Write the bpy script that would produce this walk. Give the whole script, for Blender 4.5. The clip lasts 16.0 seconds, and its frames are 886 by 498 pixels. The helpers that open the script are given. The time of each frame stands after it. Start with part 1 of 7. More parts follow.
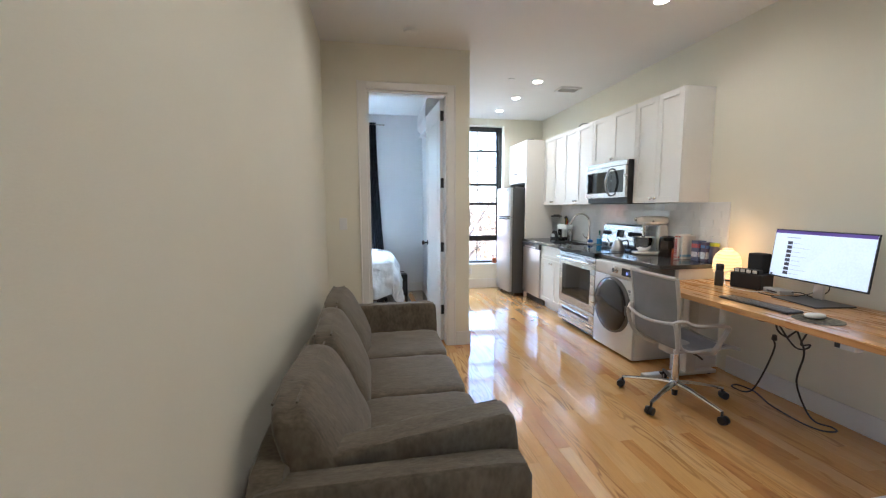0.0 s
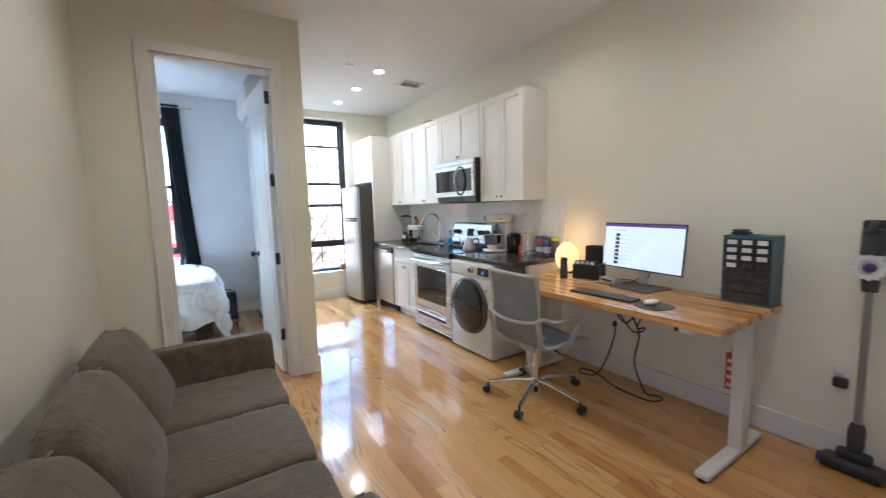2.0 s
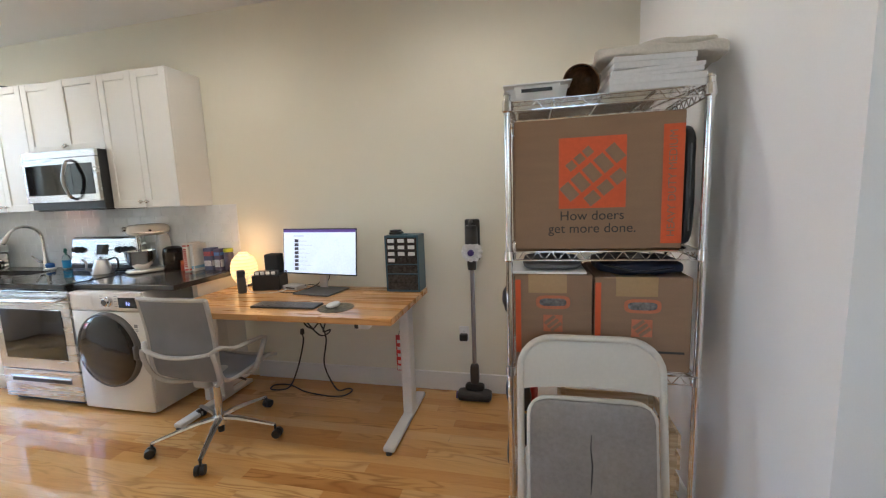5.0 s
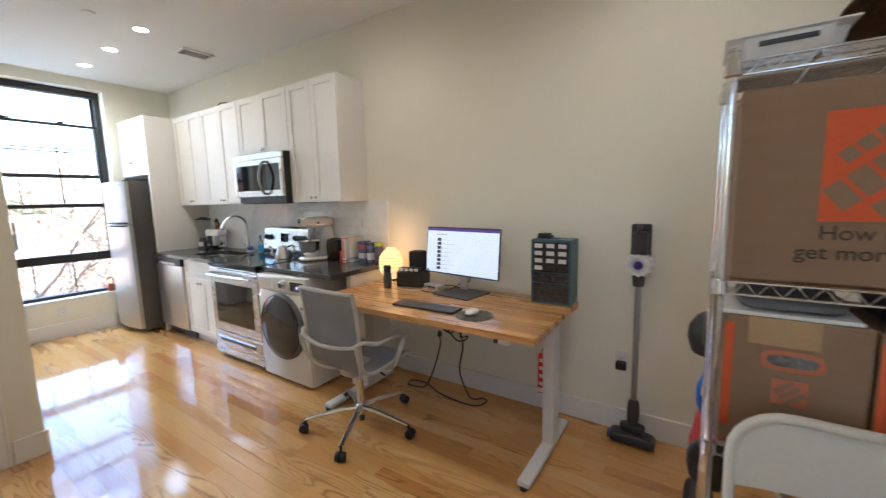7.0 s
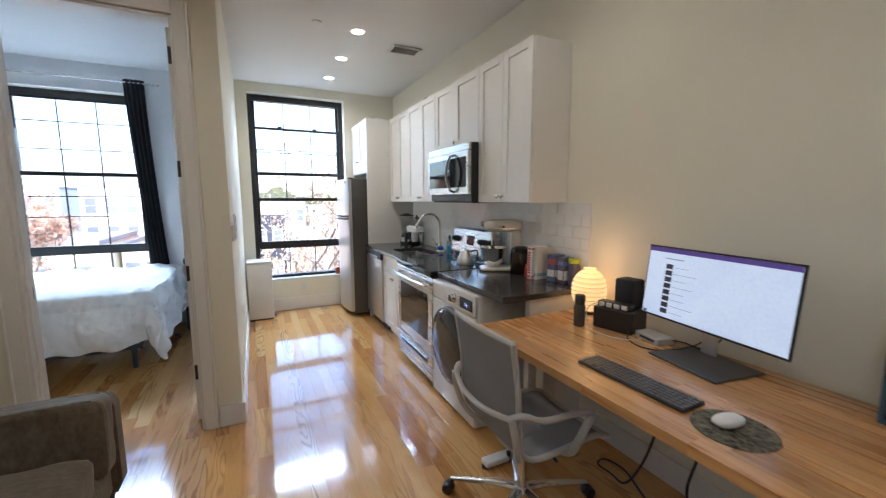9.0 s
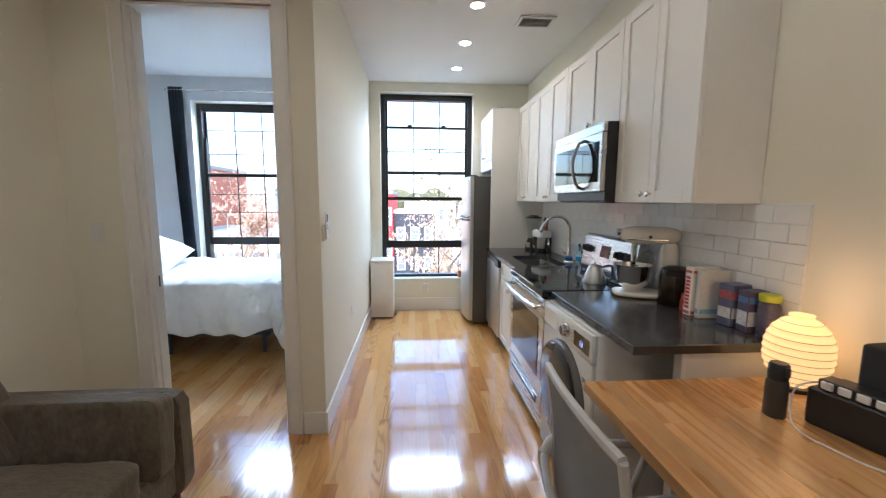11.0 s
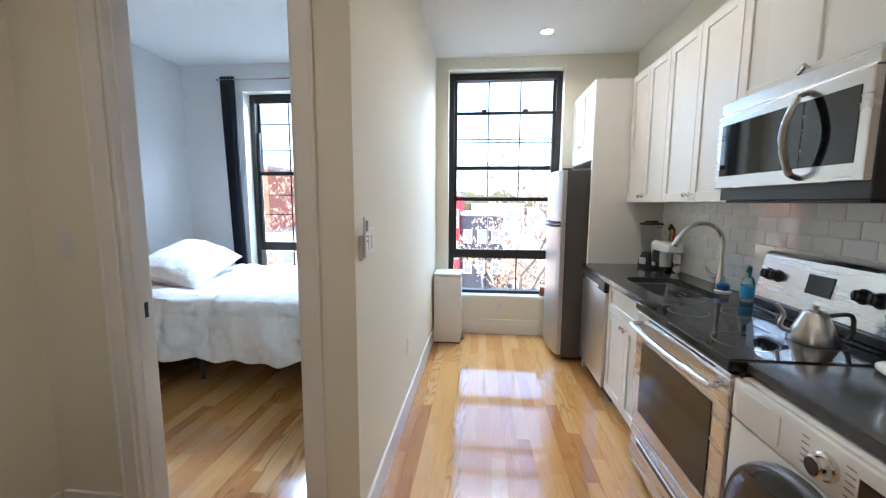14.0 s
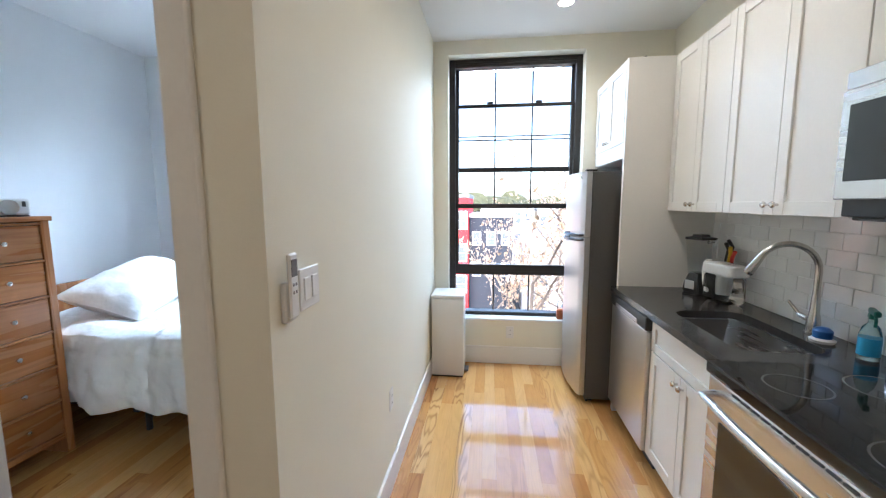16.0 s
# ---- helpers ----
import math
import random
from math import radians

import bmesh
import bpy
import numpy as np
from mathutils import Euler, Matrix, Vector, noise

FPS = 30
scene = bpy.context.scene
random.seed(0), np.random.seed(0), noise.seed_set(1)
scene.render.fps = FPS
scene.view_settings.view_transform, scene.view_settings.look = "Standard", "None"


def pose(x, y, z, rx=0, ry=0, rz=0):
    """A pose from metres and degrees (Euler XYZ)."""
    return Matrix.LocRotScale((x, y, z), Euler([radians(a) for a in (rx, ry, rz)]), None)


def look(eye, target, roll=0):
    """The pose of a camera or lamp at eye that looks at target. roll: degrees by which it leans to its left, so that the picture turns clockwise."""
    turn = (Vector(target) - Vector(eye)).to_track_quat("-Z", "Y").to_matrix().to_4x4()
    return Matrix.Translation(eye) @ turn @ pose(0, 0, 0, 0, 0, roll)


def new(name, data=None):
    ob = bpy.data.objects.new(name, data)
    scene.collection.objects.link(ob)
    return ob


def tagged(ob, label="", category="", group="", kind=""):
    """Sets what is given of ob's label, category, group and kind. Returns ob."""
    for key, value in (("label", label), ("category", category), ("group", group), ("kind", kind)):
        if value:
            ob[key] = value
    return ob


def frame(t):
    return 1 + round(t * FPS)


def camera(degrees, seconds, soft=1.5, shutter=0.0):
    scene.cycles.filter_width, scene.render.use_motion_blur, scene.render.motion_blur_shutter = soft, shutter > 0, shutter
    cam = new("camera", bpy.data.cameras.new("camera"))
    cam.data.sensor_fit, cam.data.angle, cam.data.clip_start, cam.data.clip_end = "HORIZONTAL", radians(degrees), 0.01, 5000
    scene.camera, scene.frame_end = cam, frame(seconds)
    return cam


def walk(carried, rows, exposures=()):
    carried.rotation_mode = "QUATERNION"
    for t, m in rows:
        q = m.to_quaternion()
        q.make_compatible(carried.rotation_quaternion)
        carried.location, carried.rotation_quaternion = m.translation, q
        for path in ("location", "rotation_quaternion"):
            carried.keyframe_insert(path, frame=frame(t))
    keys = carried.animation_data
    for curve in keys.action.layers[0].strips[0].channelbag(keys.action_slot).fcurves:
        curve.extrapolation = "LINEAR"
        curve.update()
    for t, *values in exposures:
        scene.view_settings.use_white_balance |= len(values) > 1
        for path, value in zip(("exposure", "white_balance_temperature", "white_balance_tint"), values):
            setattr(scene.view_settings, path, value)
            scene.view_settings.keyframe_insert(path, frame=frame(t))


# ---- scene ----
cam = camera(97.4, 16.0, soft=1.2, shutter=0.35)
PATH = [
    (0, (0.003, -0.041, 1.44), (0.36, 1.916, 1.231), -0.2),
    (0.5, (0.053, 0.104, 1.439), (0.508, 2.04, 1.232), -0.5),
    (1, (0.1, 0.189, 1.45), (0.7, 2.086, 1.24), -0.8),
    (1.5, (0.123, 0.323, 1.439), (0.937, 2.139, 1.233), -1.1),
    (2, (0.136, 0.403, 1.437), (1.207, 2.078, 1.223), -1.5),
    (2.5, (0.166, 0.375, 1.439), (1.481, 1.865, 1.217), -1.8),
    (3, (0.173, 0.314, 1.447), (1.689, 1.598, 1.215), -2.2),
    (3.5, (0.188, 0.309, 1.446), (1.872, 1.36, 1.202), -2.3),
    (4, (0.23, 0.379, 1.452), (2.042, 1.185, 1.2), -2.2),
    (4.2, (0.242, 0.389, 1.449), (2.093, 1.103, 1.195), -2.2),
    (4.6, (0.259, 0.43, 1.457), (2.163, 0.971, 1.202), -2.15),
    (5.0, (0.263, 0.45, 1.465), (2.189, 0.893, 1.211), -2.1),
    (5.35, (0.267, 0.457, 1.473), (2.198, 0.882, 1.218), -2.05),
    (5.7, (0.279, 0.464, 1.479), (2.201, 0.933, 1.224), -2.0),
    (6.1, (0.314, 0.483, 1.487), (2.202, 1.079, 1.232), -1.95),
    (6.5, (0.383, 0.523, 1.495), (2.197, 1.325, 1.24), -1.9),
    (7, (0.504, 0.58, 1.488), (2.155, 1.679, 1.232), -1.4),
    (7.5, (0.633, 0.685, 1.502), (2.087, 2.034, 1.246), -1.0),
    (8, (0.779, 0.772, 1.5), (2.031, 2.311, 1.249), -0.7),
    (8.5, (0.977, 0.84, 1.499), (2.031, 2.521, 1.247), -0.4),
    (9, (1.135, 1.027, 1.503), (1.998, 2.814, 1.253), -0.1),
    (9.5, (1.254, 1.173, 1.522), (1.925, 3.04, 1.27), 0.1),
    (10, (1.396, 1.255, 1.528), (1.867, 3.182, 1.278), 0.3),
    (10.4, (1.483, 1.343, 1.512), (1.806, 3.302, 1.263), 0.31),
    (10.8, (1.541, 1.432, 1.497), (1.74, 3.408, 1.249), 0.33),
    (11.25, (1.577, 1.534, 1.48), (1.663, 3.518, 1.233), 0.35),
    (11.7, (1.589, 1.643, 1.462), (1.59, 3.63, 1.216), 0.37),
    (12.1, (1.586, 1.75, 1.447), (1.53, 3.735, 1.202), 0.39),
    (12.5, (1.575, 1.867, 1.431), (1.478, 3.85, 1.187), 0.4),
    (13, (1.547, 2.03, 1.407), (1.412, 4.011, 1.166), 0.3),
    (13.5, (1.479, 2.207, 1.428), (1.316, 4.186, 1.19), 0.3),
    (14, (1.487, 2.379, 1.476), (1.297, 4.356, 1.237), 0.3),
    (14.5, (1.529, 2.534, 1.539), (1.308, 4.507, 1.298), 0.2),
    (15, (1.509, 2.72, 1.563), (1.263, 4.691, 1.323), 0.0),
    (15.5, (1.5, 2.883, 1.547), (1.241, 4.852, 1.311), -0.0),
    (16, (1.518, 3.014, 1.54), (1.279, 4.986, 1.307), -0.2),
]
EXPOSURES = [(0, 3.9, 5300, 8.5), (3.5, 3.8, 5350, 8), (6.4, 4.0, 5750, 10), (7, 3.75, 5550, 10), (7.5, 3.6, 5500, 10), (9.5, 3.28, 5500, 10), (12.5, 3.4, 5600, 10), (16, 3.4, 5600, 10)]
walk(cam, [(t, look(eye, target, roll)) for t, eye, target, roll in PATH], EXPOSURES)
SKY, SPOT_W, LANTERN_W = 0.10, 1.85, 0.085
DAY_K, DAY_B, DAY_W = 13.0, 26.0, 0.14      # watts of the added daylight lamps at the kitchen, bedroom and side windows

# ---- world, sun, light and exposure ----
world = bpy.data.worlds.new("sky")
scene.world = world
world.use_nodes = True
wn = world.node_tree
sky = wn.nodes.new("ShaderNodeTexSky")
sky.sky_type, sky.sun_disc = "NISHITA", False
sky.sun_elevation, sky.sun_rotation = radians(38), radians(200)
sky.air_density, sky.dust_density, sky.ozone_density = 1.0, 2.5, 1.0
wn.nodes["Background"].inputs["Strength"].default_value = SKY
wn.links.new(sky.outputs["Color"], wn.nodes["Background"].inputs["Color"])
sun = new("sun", bpy.data.lights.new("sun", "SUN"))
sun.data.energy, sun.data.angle, sun.data.color = 0.6, radians(10), (1.0, 0.95, 0.87)
sun.matrix_world = look((10.5, -24.0, 22.0), (0, 0, 0))

# added area lamps stand in for sky light: high outside each window head, and straight in at the side window
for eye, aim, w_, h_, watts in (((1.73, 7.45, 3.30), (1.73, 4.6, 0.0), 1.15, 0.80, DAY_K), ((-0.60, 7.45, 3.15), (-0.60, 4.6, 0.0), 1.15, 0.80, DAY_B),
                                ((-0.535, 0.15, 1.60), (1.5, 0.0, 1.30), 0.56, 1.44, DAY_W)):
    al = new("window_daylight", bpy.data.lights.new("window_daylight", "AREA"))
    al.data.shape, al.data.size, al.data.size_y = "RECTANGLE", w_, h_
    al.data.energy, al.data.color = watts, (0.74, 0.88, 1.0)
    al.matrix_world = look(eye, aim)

# ---- helpers for meshes ----
def thing(name, m, label="", category="", group="", kind=""):
    ob = new(name)
    ob.empty_display_size = 0.1
    ob.matrix_basis = m
    return tagged(ob, label, category, group, kind)


def part(name, bm, material, parent=None, label="", smooth=False):
    me = bpy.data.meshes.new(name)
    bm.normal_update()
    if smooth:
        for f in bm.faces:
            f.smooth = True
        for e in bm.edges:
            if len(e.link_faces) == 2 and e.calc_face_angle(0) > 0.7:
                e.smooth = False
    bm.to_mesh(me)
    bm.free()
    mats = material if isinstance(material, (list, tuple)) else [material]
    for mt in mats:
        me.materials.append(mt)
    ob = new(name, me)
    ob.parent = parent
    return tagged(ob, label)


def box(bm, x0, y0, z0, x1, y1, z1, b=0.0, seg=1, mi=0):
    c = ((x0 + x1) / 2, (y0 + y1) / 2, (z0 + z1) / 2)
    m = Matrix.LocRotScale(c, None, (abs(x1 - x0), abs(y1 - y0), abs(z1 - z0)))
    n0 = len(bm.faces)
    g = bmesh.ops.create_cube(bm, size=1.0, matrix=m)["verts"]
    if b > 0:
        b = min(b, 0.49 * min(abs(x1 - x0), abs(y1 - y0), abs(z1 - z0)))
        ed = list({e for v in g for e in v.link_edges})
        bmesh.ops.bevel(bm, geom=ed, offset=b, segments=seg, profile=0.5, affect="EDGES")
    if mi:
        bm.faces.ensure_lookup_table()
        for i in range(n0, len(bm.faces)):
            bm.faces[i].material_index = mi
    return bm


def B(*a, **k):
    return box(bmesh.new(), *a, **k)


def cyl(bm, p0, p1, r0, r1=None, seg=16, mi=0):
    p0, p1 = Vector(p0), Vector(p1)
    r1 = r0 if r1 is None else r1
    d = p1 - p0
    q = d.to_track_quat("Z", "Y").to_matrix().to_4x4()
    n0 = len(bm.faces)
    bmesh.ops.create_cone(bm, cap_ends=True, segments=seg, radius1=max(r0, 1e-4), radius2=max(r1, 1e-4), depth=d.length,
                          matrix=Matrix.Translation((p0 + p1) / 2) @ q)
    if mi:
        bm.faces.ensure_lookup_table()
        for i in range(n0, len(bm.faces)):
            bm.faces[i].material_index = mi
    return bm


def thick(bm, grid, t):
    """Gives a grid of points a second skin t below it, closed round the rim."""
    bm.normal_update()
    low = [[bm.verts.new(v.co - v.normal * t) for v in row] for row in grid]
    n, k = len(grid), len(grid[0])
    for i in range(n - 1):
        for j in range(k - 1):
            bm.faces.new((low[i][j + 1], low[i][j], low[i + 1][j], low[i + 1][j + 1]))
    rim = [(i, 0) for i in range(n)] + [(n - 1, j) for j in range(1, k)] + [(i, k - 1) for i in range(n - 2, -1, -1)] + [(0, j) for j in range(k - 2, 0, -1)]
    for q, (i, j) in enumerate(rim):
        a, b = rim[(q + 1) % len(rim)]
        bm.faces.new((grid[i][j], grid[a][b], low[a][b], low[i][j]))
    bmesh.ops.recalc_face_normals(bm, faces=bm.faces)
    return bm


def lathe(bm, prof, c=(0, 0, 0), seg=24, m=None, mi=0, caps=True):
    m = m or Matrix.Translation(c)
    rings = []
    for r, z in prof:
        rings.append([bm.verts.new(m @ Vector((r * math.cos(a), r * math.sin(a), z))) for a in [2 * math.pi * i / seg for i in range(seg)]])
    for a, b in zip(rings, rings[1:]):
        for i in range(seg):
            j = (i + 1) % seg
            bm.faces.new((a[i], a[j], b[j], b[i])).material_index = mi
    if caps and prof[0][0] > 1e-5:
        bm.faces.new(rings[0][::-1]).material_index = mi
    if caps and prof[-1][0] > 1e-5:
        bm.faces.new(rings[-1]).material_index = mi
    return bm


def tube(bm, pts, r, seg=8, closed=False, flat=1.0):
    pts = [Vector(p) for p in pts]
    n = len(pts)
    rr = r if isinstance(r, (list, tuple)) else [r] * n
    rings, up = [], None
    for i, p in enumerate(pts):
        a = pts[(i - 1) % n] if closed or i else p
        c = pts[(i + 1) % n] if closed or i < n - 1 else p
        d = (c - a).normalized()
        if up is None:
            up = d.orthogonal().normalized() if abs(d.z) > 0.95 else Vector((0, 0, 1))
        s = d.cross(up)
        if s.length < 1e-4:
            s = d.orthogonal()
        s.normalize()
        up = s.cross(d).normalized()
        rings.append([bm.verts.new(p + s * (rr[i] * math.cos(t)) + up * (rr[i] * flat * math.sin(t))) for t in [2 * math.pi * k / seg for k in range(seg)]])
    for i in range(n if closed else n - 1):
        a, b = rings[i], rings[(i + 1) % n]
        for k in range(seg):
            j = (k + 1) % seg
            bm.faces.new((a[k], a[j], b[j], b[k]))
    if not closed:
        bm.faces.new(rings[0][::-1])
        bm.faces.new(rings[-1])
    bmesh.ops.recalc_face_normals(bm, faces=bm.faces)
    return bm


def curve_pts(ctrl, n=8, closed=False):
    """Catmull-Rom through the points."""
    c = [Vector(p) for p in ctrl]
    out, k = [], len(c)
    for i in range(k if closed else k - 1):
        p0 = c[(i - 1) % k] if closed or i else c[0]
        p1, p2 = c[i], c[(i + 1) % k]
        p3 = c[(i + 2) % k] if closed or i < k - 2 else c[-1]
        for j in range(n):
            t = j / n
            out.append(0.5 * (2 * p1 + (p2 - p0) * t + (2 * p0 - 5 * p1 + 4 * p2 - p3) * t * t + (3 * p1 - p0 - 3 * p2 + p3) * t ** 3))
    if not closed:
        out.append(c[-1])
    return out


def pillow(bm, sx, sy, sz, m=None, n=14, p=5.0, puff=0.0, wrinkle=0.0, freq=4.0, seed=0.0):
    """A soft box: a rounded, slightly puffed block of the size given, centred."""
    m = m or Matrix()
    tmp = bmesh.new()
    bmesh.ops.create_cube(tmp, size=2.0)
    bmesh.ops.subdivide_edges(tmp, edges=tmp.edges, cuts=n, use_grid_fill=True)
    for v in tmp.verts:
        c = v.co
        k = (abs(c.x) ** p + abs(c.y) ** p + abs(c.z) ** p) ** (1 / p)
        u = c / k
        bulge = 1 + puff * (1 - u.x * u.x) * (1 - u.y * u.y)
        w = noise.noise(Vector((u.x * sx * freq + seed, u.y * sy * freq, u.z * sz * freq))) * wrinkle
        v.co = Vector((u.x * sx / 2, u.y * sy / 2, u.z * sz / 2 * bulge)) + u.normalized() * w
    me = bpy.data.meshes.new("tmp")
    tmp.to_mesh(me)
    tmp.free()
    me.transform(m)
    bm.from_mesh(me)
    bpy.data.meshes.remove(me)
    return bm


def text_on(name, body, size, m, material, parent, extrude=0.0005, align="CENTER"):
    cu = bpy.data.curves.new(name, "FONT")
    cu.body, cu.size, cu.extrude, cu.align_x, cu.align_y = body, size, extrude, align, "CENTER"
    tmp = bpy.data.objects.new(name, cu)
    scene.collection.objects.link(tmp)
    me = bpy.data.meshes.new_from_object(tmp.evaluated_get(bpy.context.evaluated_depsgraph_get()))
    bpy.data.objects.remove(tmp)
    me.materials.clear()
    me.materials.append(material)
    ob = new(name, me)
    ob.parent = parent
    ob.matrix_basis = m
    return ob


# ---- materials ----
def mat(name, color, rough=0.5, metal=0.0, var=0.06, scale=6.0, bump=0.0, bscale=80.0, coat=0.0, rvar=0.08, stretch=(1, 1, 1), sheen=0.0, rand=0.0):
    m = bpy.data.materials.new(name)
    m.use_nodes = True
    nt = m.node_tree
    N, L = nt.nodes.new, nt.links.new
    p = nt.nodes["Principled BSDF"]
    p.inputs["Metallic"].default_value = metal
    p.inputs["Coat Weight"].default_value = coat
    p.inputs["Coat Roughness"].default_value = 0.08
    p.inputs["Sheen Weight"].default_value = sheen
    tc, mp = N("ShaderNodeTexCoord"), N("ShaderNodeMapping")
    mp.inputs["Scale"].default_value = stretch
    L(tc.outputs["Object"], mp.inputs["Vector"])
    n1, n2 = N("ShaderNodeTexNoise"), N("ShaderNodeTexNoise")
    for n, s, d in ((n1, scale, 3), (n2, bscale, 2)):
        n.inputs["Scale"].default_value, n.inputs["Detail"].default_value = s, d
        L(mp.outputs["Vector"], n.inputs["Vector"])
    mix = N("ShaderNodeMix")
    mix.data_type = "RGBA"
    c = Vector(color)
    mix.inputs[6].default_value = (*(c * (1 - var)), 1)
    mix.inputs[7].default_value = (*[min(1, v * (1 + var)) for v in c], 1)
    add = N("ShaderNodeMath")
    add.operation = "MULTIPLY_ADD"
    L(n2.outputs["Fac"], add.inputs[0])
    add.inputs[1].default_value = 0.5
    half = N("ShaderNodeMath")
    half.operation = "MULTIPLY"
    half.inputs[1].default_value = 0.5
    L(n1.outputs["Fac"], half.inputs[0])
    L(half.outputs[0], add.inputs[2])
    con = N("ShaderNodeMapRange")
    con.inputs["From Min"].default_value, con.inputs["From Max"].default_value = 0.33, 0.67
    L(add.outputs[0], con.inputs["Value"])
    fac = con.outputs[0]
    if rand:
        oi, ra = N("ShaderNodeObjectInfo"), N("ShaderNodeMath")
        ra.operation = "MULTIPLY_ADD"
        L(oi.outputs["Random"], ra.inputs[0])
        ra.inputs[1].default_value = rand
        L(fac, ra.inputs[2])
        fac = ra.outputs[0]
    L(fac, mix.inputs[0])
    L(mix.outputs[2], p.inputs["Base Color"])
    mr = N("ShaderNodeMapRange")
    mr.inputs["To Min"].default_value, mr.inputs["To Max"].default_value = max(0.0, rough - rvar), min(1, rough + rvar)
    L(n1.outputs["Fac"], mr.inputs["Value"])
    L(mr.outputs[0], p.inputs["Roughness"])
    if bump:
        b = N("ShaderNodeBump")
        b.inputs["Strength"].default_value, b.inputs["Distance"].default_value = 1.0, bump
        L(n2.outputs["Fac"], b.inputs["Height"])
        L(b.outputs["Normal"], p.inputs["Normal"])
    return m


def glow(name, color, strength):
    m = mat(name, color, 0.6)
    p = m.node_tree.nodes["Principled BSDF"]
    p.inputs["Emission Color"].default_value, p.inputs["Emission Strength"].default_value = (*color, 1), strength
    return m


def glass(name, color=(1, 1, 1), rough=0.0, ior=1.45):
    m = mat(name, color, rough, rvar=0.0)
    p = m.node_tree.nodes["Principled BSDF"]
    p.inputs["Transmission Weight"].default_value, p.inputs["IOR"].default_value = 1.0, ior
    return m


def wood(name, c0, c1, c2, along="Y", rough=0.3, coat=0.0, ring=22.0, tone=0.5, spec=0.5):
    """Grained wood; each board takes its own tone and its own stretch of grain."""
    m = bpy.data.materials.new(name)
    m.use_nodes = True
    nt = m.node_tree
    N, L = nt.nodes.new, nt.links.new
    p = nt.nodes["Principled BSDF"]
    tc, oi, mp = N("ShaderNodeTexCoord"), N("ShaderNodeObjectInfo"), N("ShaderNodeMapping")
    geo = N("ShaderNodeNewGeometry")
    rnd = N("ShaderNodeMath")
    rnd.operation = "ADD"
    L(oi.outputs["Random"], rnd.inputs[0])
    L(geo.outputs["Random Per Island"], rnd.inputs[1])
    fr = N("ShaderNodeMath")
    fr.operation = "FRACT"
    L(rnd.outputs[0], fr.inputs[0])
    off = N("ShaderNodeCombineXYZ")
    k = N("ShaderNodeMath")
    k.operation = "MULTIPLY"
    k.inputs[1].default_value = 37.0
    L(fr.outputs[0], k.inputs[0])
    for i in range(3):
        L(k.outputs[0], off.inputs[i])
    va = N("ShaderNodeVectorMath")
    L(tc.outputs["Object"], va.inputs[0])
    L(off.outputs[0], va.inputs[1])
    sc = {"X": (0.07, 1, 1), "Y": (1, 0.07, 1), "Z": (1, 1, 0.07)}[along]
    mp.inputs["Scale"].default_value = sc
    L(va.outputs[0], mp.inputs["Vector"])
    big, fine = N("ShaderNodeTexNoise"), N("ShaderNodeTexNoise")
    big.inputs["Scale"].default_value, big.inputs["Detail"].default_value, big.inputs["Distortion"].default_value = ring, 3, 0.6
    fine.inputs["Scale"].default_value, fine.inputs["Detail"].default_value = ring * 9, 4
    L(mp.outputs[0], big.inputs["Vector"])
    L(mp.outputs[0], fine.inputs["Vector"])
    w = N("ShaderNodeMath")
    w.operation = "SINE"
    wm = N("ShaderNodeMath")
    wm.operation = "MULTIPLY"
    wm.inputs[1].default_value = 26.0
    L(big.outputs["Fac"], wm.inputs[0])
    L(wm.outputs[0], w.inputs[0])
    rm = N("ShaderNodeMapRange")
    rm.inputs["From Min"].default_value = -1.0
    L(w.outputs[0], rm.inputs["Value"])
    mx = N("ShaderNodeMix")
    mx.inputs[0].default_value = 0.55
    L(rm.outputs[0], mx.inputs[2])
    L(fine.outputs["Fac"], mx.inputs[3])
    ramp = N("ShaderNodeValToRGB")
    ramp.color_ramp.elements[0].color, ramp.color_ramp.elements[1].color = (*c0, 1), (*c2, 1)
    ramp.color_ramp.elements[0].position, ramp.color_ramp.elements[1].position = 0.2, 0.75
    e = ramp.color_ramp.elements.new(0.5)
    e.color = (*c1, 1)
    L(mx.outputs[0], ramp.inputs["Fac"])
    hs = N("ShaderNodeHueSaturation")
    v = N("ShaderNodeMapRange")
    v.inputs["To Min"].default_value, v.inputs["To Max"].default_value = 1 - tone * 0.55, 1 + tone * 0.35
    L(fr.outputs[0], v.inputs["Value"])
    L(v.outputs[0], hs.inputs["Value"])
    L(ramp.outputs[0], hs.inputs["Color"])
    L(hs.outputs[0], p.inputs["Base Color"])
    r = N("ShaderNodeMapRange")
    r.inputs["To Min"].default_value, r.inputs["To Max"].default_value = rough * 0.75, rough * 1.25
    L(big.outputs["Fac"], r.inputs["Value"])
    L(r.outputs[0], p.inputs["Roughness"])
    p.inputs["Coat Weight"].default_value, p.inputs["Coat Roughness"].default_value = coat, 0.06
    b = N("ShaderNodeBump")
    b.inputs["Strength"].default_value, b.inputs["Distance"].default_value = 0.5, 0.00025
    L(big.outputs["Fac"], b.inputs["Height"])
    L(b.outputs["Normal"], p.inputs["Normal"])
    if coat:
        L(b.outputs["Normal"], p.inputs["Coat Normal"])
    return m


